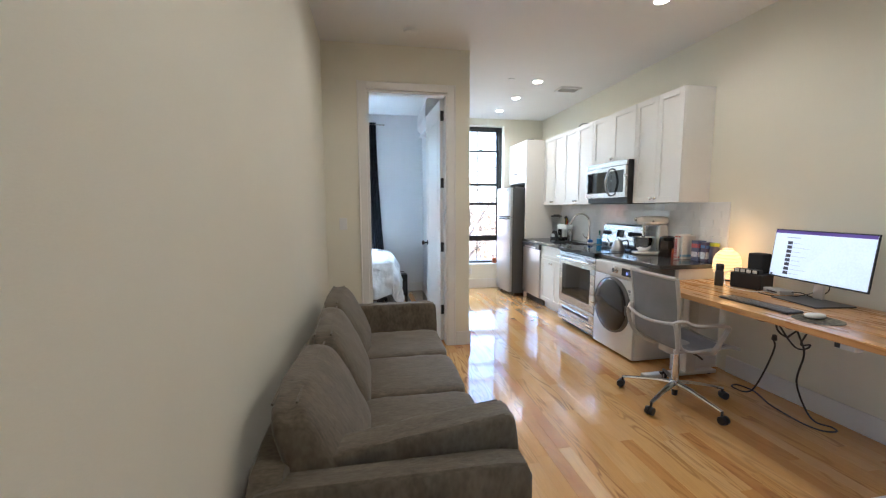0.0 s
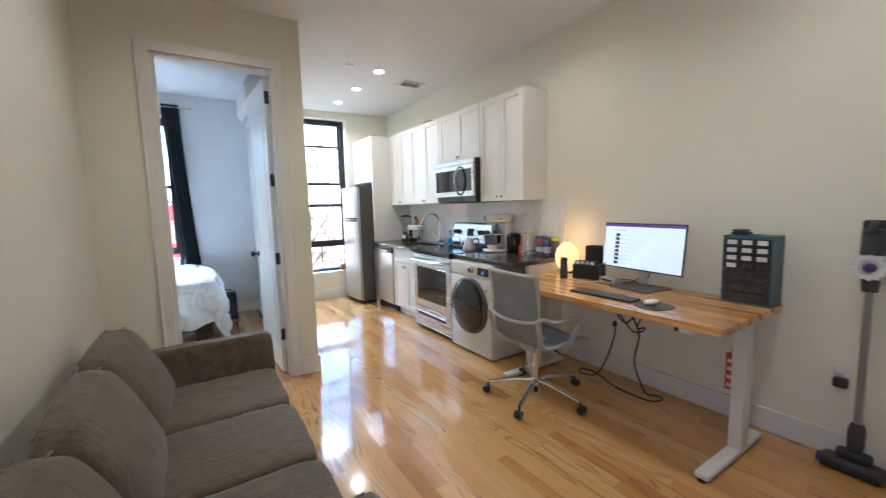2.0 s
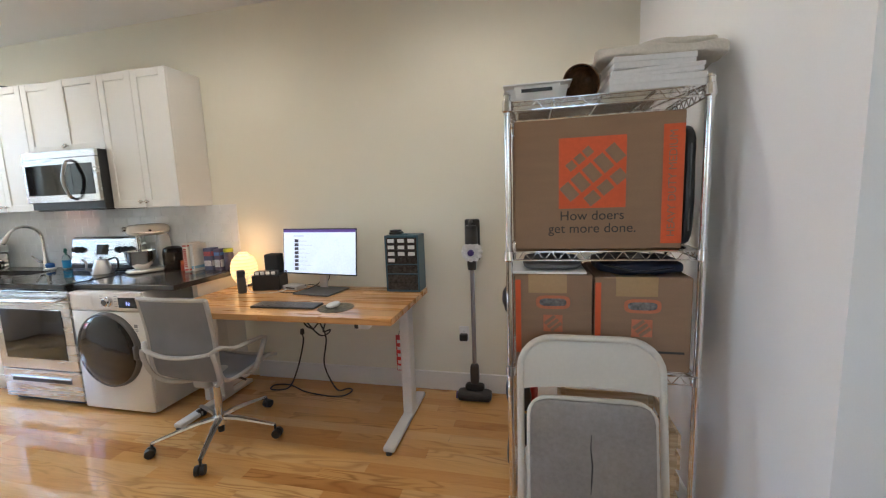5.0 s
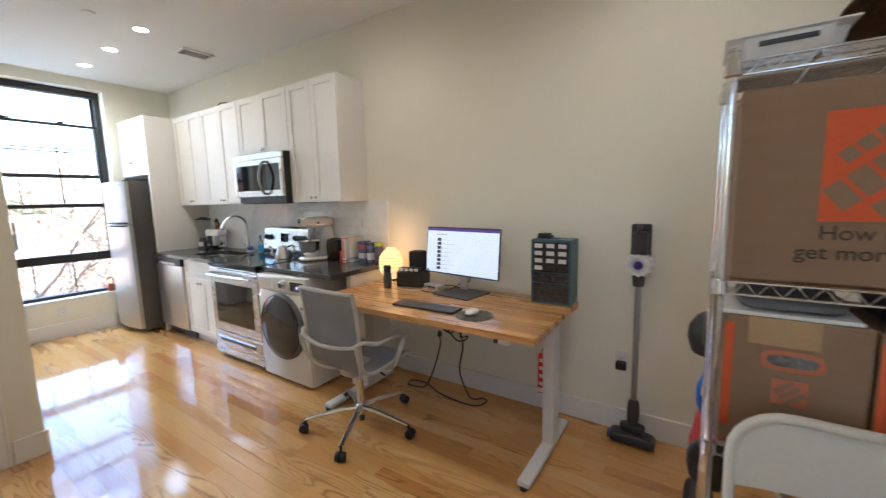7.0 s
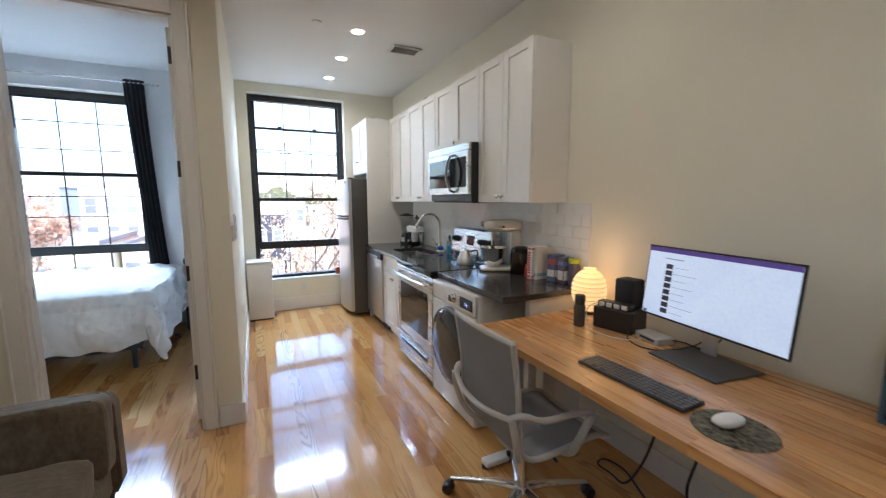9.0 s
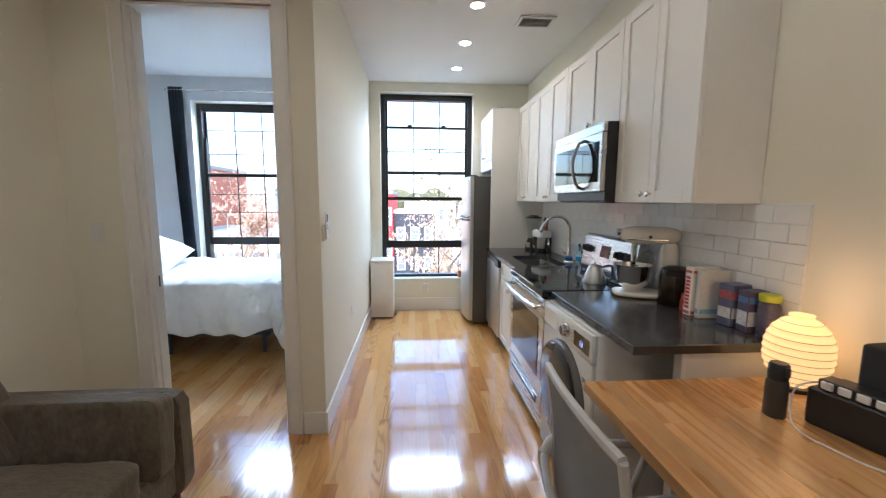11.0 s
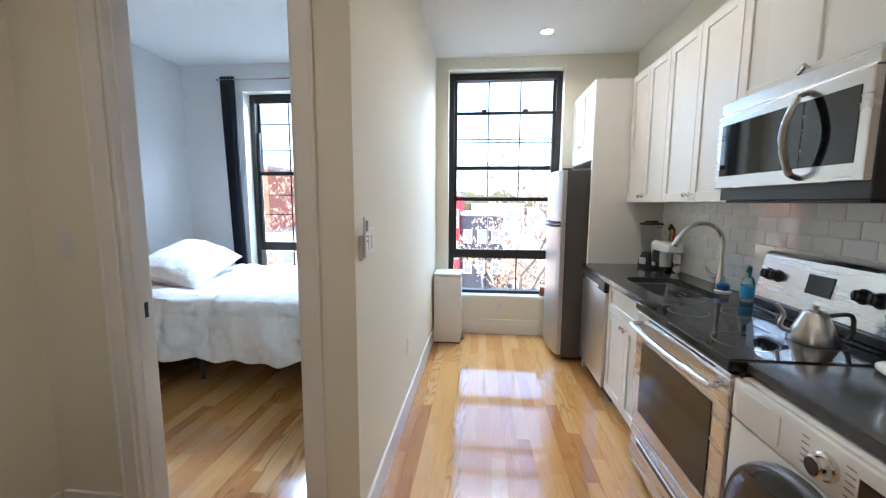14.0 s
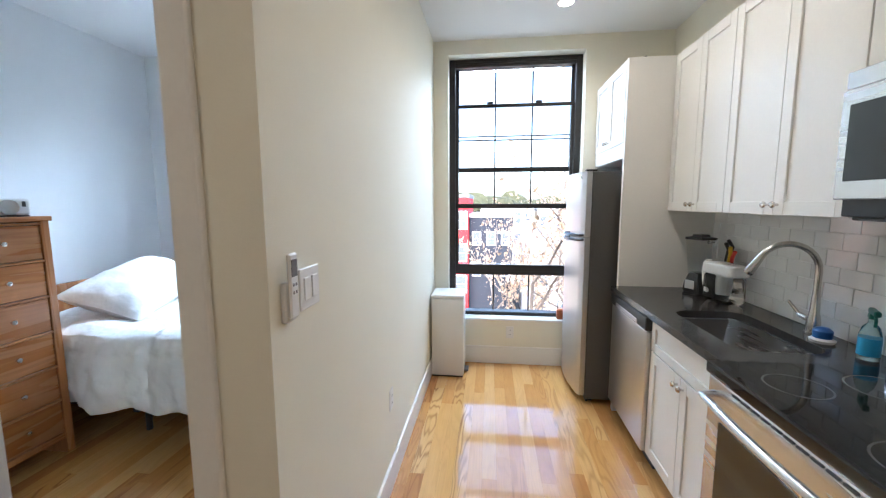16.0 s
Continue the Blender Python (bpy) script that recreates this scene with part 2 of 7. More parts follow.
M_WALL = mat("wall paint", (0.79, 0.757, 0.637), 0.75, var=0.02, scale=2.0, bump=0.0004, bscale=260)
M_WALLW = mat("white wall paint", (0.78, 0.785, 0.785), 0.6, var=0.015, scale=2.0, bump=0.0004, bscale=260)
M_CEIL = mat("ceiling paint", (0.80, 0.79, 0.77), 0.7, var=0.015, scale=2.0, bump=0.0003, bscale=260)
M_TRIM = mat("trim paint", (0.80, 0.78, 0.74), 0.32, var=0.02, scale=3.0)
def oak_floor():
    """Varnished oak boards: every board its own tone, fine fibre, and arched dark grain on some of them."""
    m = bpy.data.materials.new("oak floor")
    m.use_nodes = True
    nt = m.node_tree
    N, L = nt.nodes.new, nt.links.new
    p = nt.nodes["Principled BSDF"]

    def op(kind, a, b=None):
        n = N("ShaderNodeMath")
        n.operation = kind
        for i, q in enumerate((a, b)):
            if q is None:
                continue
            if isinstance(q, (int, float)):
                n.inputs[i].default_value = q
            else:
                L(q, n.inputs[i])
        return n.outputs[0]

    tc, oi, geo = N("ShaderNodeTexCoord"), N("ShaderNodeObjectInfo"), N("ShaderNodeNewGeometry")
    r1 = op("FRACT", op("ADD", oi.outputs["Random"], geo.outputs["Random Per Island"]))
    r2 = op("FRACT", op("MULTIPLY", r1, 17.31))
    r3 = op("FRACT", op("MULTIPLY", r1, 91.7))
    off = N("ShaderNodeCombineXYZ")
    for i in range(3):
        L(op("MULTIPLY", r1, 37.0 + 11 * i), off.inputs[i])
    va = N("ShaderNodeVectorMath")
    L(tc.outputs["Object"], va.inputs[0])
    L(off.outputs[0], va.inputs[1])

    def noise_tex(scale, size, detail, dist=0.0):
        mp, n = N("ShaderNodeMapping"), N("ShaderNodeTexNoise")
        mp.inputs["Scale"].default_value = scale
        n.inputs["Scale"].default_value, n.inputs["Detail"].default_value, n.inputs["Distortion"].default_value = size, detail, dist
        L(va.outputs[0], mp.inputs["Vector"])
        L(mp.outputs[0], n.inputs["Vector"])
        return n.outputs["Fac"]

    rings = noise_tex((1, 0.13, 1), 9.0, 2.0, 0.5)
    fibre = noise_tex((1, 0.025, 1), 260.0, 4.0)
    cloud = noise_tex((1, 0.3, 1), 6.0, 3.0)
    line = op("POWER", op("ADD", op("MULTIPLY", op("SINE", op("MULTIPLY", rings, 58.0)), 0.5), 0.5), 3.0)
    some = N("ShaderNodeMapRange")
    some.inputs["From Min"].default_value, some.inputs["From Max"].default_value = 0.45, 0.98
    L(r2, some.inputs["Value"])
    grain = op("MULTIPLY", op("MULTIPLY", line, op("ADD", some.outputs[0], 0.16)), cloud)
    tone = N("ShaderNodeValToRGB")
    el = tone.color_ramp.elements
    el[0].position, el[0].color = 0.0, (0.44, 0.190, 0.052, 1)
    el[1].position, el[1].color = 1.0, (0.68, 0.405, 0.155, 1)
    for pos, col in ((0.12, (0.53, 0.252, 0.072, 1)), (0.34, (0.60, 0.308, 0.090, 1)), (0.7, (0.64, 0.358, 0.117, 1))):
        e = el.new(pos)
        e.color = col
    L(op("ADD", r3, op("MULTIPLY", op("SUBTRACT", cloud, 0.5), 0.5)), tone.inputs["Fac"])
    dark = N("ShaderNodeMix")
    dark.data_type = "RGBA"
    dark.inputs[7].default_value = (0.21, 0.080, 0.022, 1)
    L(op("ADD", op("MULTIPLY", grain, 1.0), op("MULTIPLY", op("SUBTRACT", 0.63, fibre), 0.42)), dark.inputs[0])
    L(tone.outputs[0], dark.inputs[6])
    L(dark.outputs[2], p.inputs["Base Color"])
    r = N("ShaderNodeMapRange")
    r.inputs["To Min"].default_value, r.inputs["To Max"].default_value = 0.08, 0.15
    L(cloud, r.inputs["Value"])
    L(r.outputs[0], p.inputs["Roughness"])
    p.inputs["Coat Weight"].default_value, p.inputs["Coat Roughness"].default_value = 1.0, 0.06
    b = N("ShaderNodeBump")
    b.inputs["Strength"].default_value, b.inputs["Distance"].default_value = 0.5, 0.00022
    L(rings, b.inputs["Height"])
    L(b.outputs["Normal"], p.inputs["Normal"])
    L(b.outputs["Normal"], p.inputs["Coat Normal"])
    return m


M_OAK = oak_floor()
M_EGG = mat("white eggshell paint", (0.87, 0.87, 0.87), 0.42, var=0.015, scale=2.0, bump=0.0004, bscale=260)
M_SUB = mat("dark joint", (0.10, 0.055, 0.025), 0.8)
M_CAB = mat("cabinet paint", (0.78, 0.765, 0.73), 0.42, var=0.015, scale=3.0)
M_COUNTER = mat("dark grey quartz", (0.045, 0.043, 0.042), 0.16, var=0.25, scale=30, bscale=400)
M_TILE = mat("white glazed tile", (0.78, 0.78, 0.77), 0.06, var=0.02, scale=4, bump=0.0003, bscale=14, rvar=0.03)
M_GROUT = mat("grout", (0.80, 0.80, 0.79), 0.8)
M_STEEL = mat("brushed steel", (0.62, 0.61, 0.60), 0.30, 1.0, var=0.02, scale=5, stretch=(3, 6, 0.3), bscale=60, rvar=0.03)
M_STEELH = mat("brushed steel sideways", (0.62, 0.61, 0.60), 0.27, 1.0, var=0.02, scale=5, stretch=(3, 0.3, 6), bscale=60, rvar=0.03)
M_SIDE = mat("grey fridge side", (0.10, 0.095, 0.09), 0.42, 0.3, var=0.05)
M_CHROME = mat("chrome", (0.75, 0.74, 0.73), 0.10, 1.0, var=0.03, rvar=0.04)
M_NICKEL = mat("satin nickel", (0.62, 0.59, 0.55), 0.25, 1.0, var=0.04)
M_BLACK = mat("black plastic", (0.018, 0.018, 0.019), 0.4, var=0.15, scale=20)
M_GLOSSB = mat("black glass", (0.008, 0.008, 0.009), 0.05, var=0.1, rvar=0.02)
M_BRONZE = mat("black window frame", (0.020, 0.018, 0.017), 0.42, var=0.15, scale=10)
M_WHITEPL = mat("white plastic", (0.76, 0.75, 0.73), 0.35, var=0.02)
M_WASH = mat("white enamel", (0.72, 0.71, 0.68), 0.22, var=0.015)
M_GLASS = glass("window glass", (1, 1, 1), 0.0, 1.1)
M_SMOKE = mat("smoked door glass", (0.016, 0.015, 0.015), 0.06, var=0.1, rvar=0.02)
M_LAMP = glow("downlight", (1.0, 0.86, 0.66), 5.0)

# ---- structure ----
XW, XL, YB, YS, YN, ZC = 3.05, -0.43, -0.95, 3.87, 6.68, 2.985
YC = -0.215                          # the wall that juts out at the shelf
XP, XB, YD = 0.993, -1.9, 3.99      # partition face, bedroom's far wall, bedroom side of the door wall
YO = 6.98                            # outer face of the window wall
BWX = (-1.19, 0.008)                  # the bedroom window's sides
DX0, DX1, DZ = -0.034, 0.770, 2.572       # doorway
floor = part("floor", B(XB - 0.1, YB - 0.1, -0.12, XW + 0.1, YO, -0.012), M_SUB)
tagged(floor, "glossy golden oak strip floor with dark streaks", "floor", kind="structure")


def wall(name, boxes, label="smooth wall painted warm off-white", material=M_WALL):
    bm = bmesh.new()
    for a in boxes:
        box(bm, *a)
    return tagged(part(name, bm, material), label, "wall", kind="structure")


wall("wall_east", [(XW, YB - 0.12, -0.12, XW + 0.12, YO, ZC + 0.1)])
WY0, WY1, WZ0, WZ1 = -0.15, 0.45, 0.85, 2.35      # the unseen side window
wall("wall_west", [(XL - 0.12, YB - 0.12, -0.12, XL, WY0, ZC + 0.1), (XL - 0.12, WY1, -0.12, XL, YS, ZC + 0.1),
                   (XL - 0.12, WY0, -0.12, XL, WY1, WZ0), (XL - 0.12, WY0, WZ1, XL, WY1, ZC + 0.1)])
wall("wall_south", [(XL, YB - 0.12, -0.12, 1.25, YB, ZC + 0.1)])
wall("wall_closet", [(1.25, YB - 0.12, -0.12, XW, YC, ZC + 0.1)], "smooth jutting wall painted glossy white", M_EGG)
wall("wall_door", [(XB, YS, -0.012, DX0, YD, ZC), (DX1, YS, -0.012, XP, YD, ZC), (DX0, YS, DZ, DX1, YD, ZC)])
wall("wall_partition", [(XP - 0.115, YD, -0.012, XP, YN, ZC)])
# white skins of the bedroom side
wall("wall_lining", [(XP - 0.1195, YD, 0, XP - 0.1155, YN, ZC)], "smooth bedroom wall painted white", M_WALLW)
wall("wall_reveal", [(XB, YN - 0.004, 0, BWX[0], YN, ZC), (BWX[1], YN - 0.004, 0, XP - 0.12, YN, ZC), (BWX[0], YN - 0.004, 2.695, BWX[1], YN, ZC)], "smooth bedroom wall painted white", M_WALLW)
wall("wall_bedroom", [(XB - 0.12, YS, -0.12, XB, YO, ZC + 0.1)], "smooth wall painted white", M_WALLW)
# kitchen and bedroom windows: x0, x1, top
KW, BW = (1.126, 2.332, 2.866), (-1.19, 0.008, 2.695)
SILL = 0.42
wall("wall_north", [(XB, YN, -0.12, BW[0], YO, ZC + 0.1), (BW[1], YN, -0.12, KW[0], YO, ZC + 0.1), (KW[1], YN, -0.12, XW, YO, ZC + 0.1),
                    (BW[0], YN, -0.12, BW[1], YO, SILL), (BW[0], YN, BW[2], BW[1], YO, ZC + 0.1),
                    (KW[0], YN, -0.12, KW[1], YO, SILL), (KW[0], YN, KW[2], KW[1], YO, ZC + 0.1)])
tagged(part("ceiling", B(XB - 0.1, YB - 0.1, ZC, XW + 0.1, YO, ZC + 0.2), M_CEIL), "flat ceiling painted matt white", "ceiling", kind="structure")
# unseen roof slab, added above the flat to keep sun and sky out
tagged(part("roof", B(XB - 4, YB - 8, ZC + 0.21, XW + 4, YO + 0.1, ZC + 0.6), M_SUB), "unseen flat dark roof slab that keeps the sun off the flat", "roof", kind="structure")


def board(name, x0, y0, x1, y1, h=0.145, t=0.016):
    """A baseboard along a wall line, standing out to its left."""
    d = Vector((x1 - x0, y1 - y0, 0))
    L = d.length
    bm = B(0, 0, 0, L, t, h, b=0.003)
    ob = part(name, bm, M_TRIM)
    ob.matrix_basis = pose(x0, y0, 0, 0, 0, math.degrees(math.atan2(d.y, d.x)))
    return tagged(ob, "white painted flat baseboard", "baseboard", kind="structure")


board("baseboard", XW, YC + 0.02, XW, 2.76)
board("baseboard", XL, YS - 0.02, XL, YB + 0.02)
board("baseboard", 1.23, YC, XW - 0.02, YC)
board("baseboard", XP, YN - 0.02, XP, YS - 0.016)
board("baseboard", XP, YS, DX1 + 0.085, YS)
board("baseboard", DX0 - 0.085, YS, XL + 0.02, YS)
board("baseboard", 2.40, YN, XP + 0.02, YN, 0.17)
board("baseboard", 0.87, YN - 0.005, XB + 0.02, YN - 0.005)
board("baseboard", XB, YN - 0.02, XB, YD + 0.02)
board("baseboard", XP - 0.12, YD + 0.02, XP - 0.12, YN - 0.02)

# door casing: flat boards with a bead, and the jamb
for nm, x0, x1 in (("trim", DX0 - 0.07, DX0 + 0.004), ("trim", DX1 - 0.004, DX1 + 0.07)):
    bm = B(x0, YS - 0.014, 0, x1, YS, DZ + 0.07, b=0.003)
    e = x0 if x0 < DX0 - 0.01 else x1
    box(bm, e - 0.008, YS - 0.02, 0, e + 0.008, YS, DZ + 0.075, b=0.004)
    tagged(part(nm, bm, M_TRIM), "flat white door casing", "trim", kind="structure")
bm = B(DX0 + 0.0045, YS - 0.014, DZ - 0.004, DX1 - 0.0045, YS, DZ + 0.07, b=0.003)
tagged(part("trim", bm, M_TRIM), "flat white door casing", "trim", kind="structure")
bm = B(DX0, YS + 0.002, 0, DX0 + 0.02, YD + 0.01, DZ - 0.006, b=0.002)
box(bm, DX0 + 0.02, YS + 0.035, 0, DX0 + 0.032, YS + 0.07, DZ - 0.02, b=0.002)
box(bm, DX1 - 0.02, YS + 0.002, 0, DX1, YD + 0.01, DZ - 0.006, b=0.002)
box(bm, DX0 + 0.021, YS + 0.002, DZ - 0.024, DX1 - 0.021, YD + 0.01, DZ - 0.006, b=0.002)
jamb = tagged(part("trim", bm, M_TRIM), "white door jamb with stop bead", "trim", kind="structure")
strike = part("strike_plate", B(DX0 + 0.0195, YS + 0.064, 0.95, DX0 + 0.0225, YS + 0.10, 1.02, b=0.001), M_BLACK, jamb)

# the white door, open into the bedroom
door = thing("door_1", pose(DX1 - 0.024, YD + 0.012, 0, 0, 0, 93.0), "tall white panel door standing wide open", "door", kind="structure")
bm = B(0.004, -0.001, 0.012, 0.752, 0.034, DZ - 0.03, b=0.003)
for z0, z1 in ((0.22, 0.95), (1.10, 2.36)):
    for y0, y1 in ((-0.004, 0.0), (0.033, 0.037)):
        for a in ((0.12, z0, 0.64, z0 + 0.02), (0.12, z1 - 0.02, 0.64, z1), (0.12, z0 + 0.02, 0.14, z1 - 0.02), (0.62, z0 + 0.02, 0.64, z1 - 0.02)):
            box(bm, a[0], y0, a[1], a[2], y1, a[3], b=0.002)
slab = part("door_slab", bm, M_TRIM, door)
for s in (-1, 1):
    bm = bmesh.new()
    y = 0.0165 + s * 0.0175
    cyl(bm, (0.69, y, 1.02), (0.69, y + s * 0.008, 1.02), 0.028)
    cyl(bm, (0.69, y, 1.02), (0.69, y + s * 0.05, 1.02), 0.009)
    lathe(bm, [(0.012, 0.04), (0.026, 0.05), (0.028, 0.062), (0.018, 0.072), (0.0, 0.074)], m=pose(0.69, y, 1.02, -90 * s, 0, 0))
    part("door_handle", bm, M_BLACK, door, "round black door knob", True)
for z in (0.354, 1.03, 1.70, 2.38):
    bm = B(-0.006, -0.0035, z - 0.05, 0.003, 0.03, z + 0.05, b=0.001)
    cyl(bm, (-0.004, -0.008, z - 0.052), (-0.004, -0.008, z + 0.052), 0.008, seg=10)
    part("hinge", bm, M_BLACK, door, "black butt hinge")


# ---- windows ----
def window(name, x0, x1, top, label, lower):
    y = 6.80
    w = thing(name, pose(0, 0, 0), label, "window", kind="structure")
    bm = bmesh.new()
    z0 = SILL + 0.02
    f = 0.055
    box(bm, x0, y, z0, x0 + f, y + 0.11, top - 0.003, b=0.004)
    box(bm, x1 - f, y, z0, x1, y + 0.11, top - 0.003, b=0.004)
    box(bm, x0 + f, y, top - 0.075, x1 - f, y + 0.11, top - 0.003, b=0.004)
    box(bm, x0 + f, y - 0.012, top - 0.05, x1 - f, y, top - 0.035, b=0.003)
    box(bm, x0 + f, y, z0, x1 - f, y + 0.11, z0 + 0.035, b=0.004)
    part("window_frame", bm, M_BRONZE, w)
    zt = top - 0.075
    zm = 1.86 if name.endswith("1") else 1.80     # lowered upper sash's foot and the meeting rail
    # rails: thick bottom rail of the lower sash, meeting rails
    bm = bmesh.new()
    a, b_ = x0 + f + 0.0005, x1 - f - 0.0005
    zl = lower
    for z, h, yy in ((zl, 0.10, 0.02), (1.513 if name.endswith("1") else 1.80, 0.045, 0.02), (zt - 0.345 if name.endswith("1") else zt - 0.01, 0.03, 0.012)):
        box(bm, a, y + yy, z - h / 2, b_, y + yy + 0.035, z + h / 2, b=0.004)
    box(bm, a, y + 0.02, zl + 0.05, a + 0.03, y + 0.055, zt - 0.35, b=0.003)
    box(bm, b_ - 0.03, y + 0.02, zl + 0.05, b_, y + 0.055, zt - 0.35, b=0.003)
    part("lower_sash", bm, M_BRONZE, w)
    bm = bmesh.new()
    box(bm, a, y + 0.062, zm - 0.022, b_, y + 0.095, zm + 0.022, b=0.004)
    box(bm, a, y + 0.062, zm + 0.022, a + 0.03, y + 0.095, zt, b=0.003)
    box(bm, b_ - 0.03, y + 0.062, zm + 0.022, b_, y + 0.095, zt, b=0.003)
    part("upper_sash", bm, M_BRONZE, w)
    # slim glazing bars
    third = (b_ - a - 0.06) / 3
    for k in (1, 2):
        xc = a + 0.03 + k * third
        part("glazing_bar", B(xc - 0.007, y + 0.07, zm + 0.022, xc + 0.007, y + 0.086, zt, b=0.002), M_BRONZE, w)
        part("glazing_bar", B(xc - 0.007, y + 0.07, z0 + 0.035, xc + 0.007, y + 0.086, zl - 0.05, b=0.002), M_BRONZE, w)
        part("glazing_bar", B(xc - 0.007, y + 0.07, 1.50 if name.endswith("1") else zl + 0.05, xc + 0.007, y + 0.086, zm - 0.022, b=0.002), M_BRONZE, w)
    for z in ((2.14, 2.175) if name.endswith("1") else (1.32, 1.55, 2.07, 2.37)):
        part("glazing_bar", B(a + 0.03, y + 0.0685, z - 0.006, b_ - 0.03, y + 0.0845, z + 0.006, b=0.002), M_BRONZE, w)
    if name.endswith("1"):
        for xc in (x0 + 0.38, x1 - 0.38):
            part("sash_lock", B(xc - 0.03, y + 0.0, zt - 0.33, xc + 0.03, y + 0.03, zt - 0.31, b=0.005), M_BRONZE, w)
    for za, zb in ((z0 + 0.035, zl - 0.05), (zl + 0.05, zm), (zm + 0.02, zt)):
        pane = part("pane", B(a + 0.01, y + 0.088, za, b_ - 0.01, y + 0.092, zb), M_GLASS, w)
        pane.visible_shadow = False
    bm = B(x0 - 0.0, YN - 0.004, SILL - 0.001, x1 + 0.0, y + 0.12, SILL + 0.02, b=0.003)
    part("window_sill", bm, M_TRIM, w)
    return w


window("window_1", KW[0], KW[1], KW[2], "tall black double-hung window with slim glazing bars", 0.892)
window("window_2", BW[0], BW[1], BW[2], "tall black double-hung bedroom window with slim bars", 0.94)


# unseen side window, added for bluish daylight, behind where the walk starts
sw3 = thing("window_3", pose(XL, 0, 0), "unseen narrow white side window, added for its daylight", "window", kind="structure")
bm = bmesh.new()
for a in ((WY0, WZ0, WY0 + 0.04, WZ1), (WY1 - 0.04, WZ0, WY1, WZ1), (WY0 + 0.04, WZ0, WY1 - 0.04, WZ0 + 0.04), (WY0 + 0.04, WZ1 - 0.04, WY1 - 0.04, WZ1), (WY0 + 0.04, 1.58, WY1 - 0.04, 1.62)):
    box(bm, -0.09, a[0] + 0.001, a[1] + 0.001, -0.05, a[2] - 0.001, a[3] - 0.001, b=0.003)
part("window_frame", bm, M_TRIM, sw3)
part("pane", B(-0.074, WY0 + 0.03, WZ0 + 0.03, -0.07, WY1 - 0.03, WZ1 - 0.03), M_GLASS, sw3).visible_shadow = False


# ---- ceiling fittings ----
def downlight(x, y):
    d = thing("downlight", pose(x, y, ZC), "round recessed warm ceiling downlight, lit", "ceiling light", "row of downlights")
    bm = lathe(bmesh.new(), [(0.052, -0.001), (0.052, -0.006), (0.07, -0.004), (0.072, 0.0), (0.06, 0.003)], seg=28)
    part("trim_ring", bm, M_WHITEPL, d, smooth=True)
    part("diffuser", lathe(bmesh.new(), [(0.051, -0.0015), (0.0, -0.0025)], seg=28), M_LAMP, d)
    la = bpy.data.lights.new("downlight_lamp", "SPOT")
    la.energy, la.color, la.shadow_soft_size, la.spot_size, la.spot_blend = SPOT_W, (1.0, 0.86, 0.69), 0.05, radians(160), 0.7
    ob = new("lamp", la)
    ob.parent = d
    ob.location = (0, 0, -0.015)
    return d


# the last three are unseen, added to brighten the living room
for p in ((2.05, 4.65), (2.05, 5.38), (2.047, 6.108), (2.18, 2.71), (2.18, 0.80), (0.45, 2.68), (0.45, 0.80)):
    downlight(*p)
sd = thing("smoke_detector", pose(0.37, 3.52, ZC), "round white smoke detector on the ceiling", "smoke detector")
part("body", lathe(bmesh.new(), [(0.0, -0.034), (0.035, -0.033), (0.055, -0.026), (0.062, -0.012), (0.062, 0.0)], seg=28), M_WHITEPL, sd, smooth=True)
part("vent_ring", lathe(bmesh.new(), [(0.05, -0.03), (0.057, -0.026), (0.057, -0.022), (0.05, -0.02)], seg=28), M_WHITEPL, sd, smooth=True)
sp = thing("sprinkler_cap", pose(1.694, 4.608, ZC), "small white concealed sprinkler cap on the ceiling", "sprinkler")
part("cap", lathe(bmesh.new(), [(0.0, -0.012), (0.04, -0.01), (0.042, 0.0)], seg=24), M_WHITEPL, sp, smooth=True)
cv = thing("ceiling_vent", pose(2.575, 4.875, ZC), "white slatted ceiling vent", "vent")
bm = bmesh.new()
for a in ((-0.15, -0.10, 0.15, -0.075), (-0.15, 0.075, 0.15, 0.10), (-0.15, -0.075, -0.125, 0.075), (0.125, -0.075, 0.15, 0.075)):
    box(bm, a[0], a[1], -0.016, a[2], a[3], 0.0, b=0.003)
part("frame", bm, M_WHITEPL, cv)
part("backing", B(-0.125, -0.075, -0.003, 0.125, 0.075, 0.0), mat("grey duct", (0.42, 0.42, 0.41), 0.6), cv)
for i in range(7):
    y = -0.063 + i * 0.021
    s = part("slat", B(-0.125, -0.009, -0.001, 0.125, 0.009, 0.001), M_WHITEPL, cv)
    s.matrix_basis = pose(0, y, -0.009, 35, 0, 0)


# ---- wall plates ----
def plate(name, m, label, category, holes):
    t = thing(name, m, label, category)
    part("plate", B(-0.036, -0.006, -0.058, 0.036, 0, 0.058, b=0.003), M_WHITEPL, t)
    if holes == "outlet":
        for z in (-0.02, 0.02):
            bm = B(-0.017, -0.008, z - 0.014, 0.017, -0.0055, z + 0.014, b=0.001)
            part("socket", bm, M_WHITEPL, t)
            bm = bmesh.new()
            for x in (-0.006, 0.006):
                box(bm, x - 0.001, -0.0086, z - 0.004, x + 0.001, -0.0078, z + 0.005)
            part("slot", bm, M_BLACK, t)
    else:
        part("rocker", B(-0.016, -0.009, -0.033, 0.016, -0.0055, 0.033, b=0.002), M_WHITEPL, t)
    return t


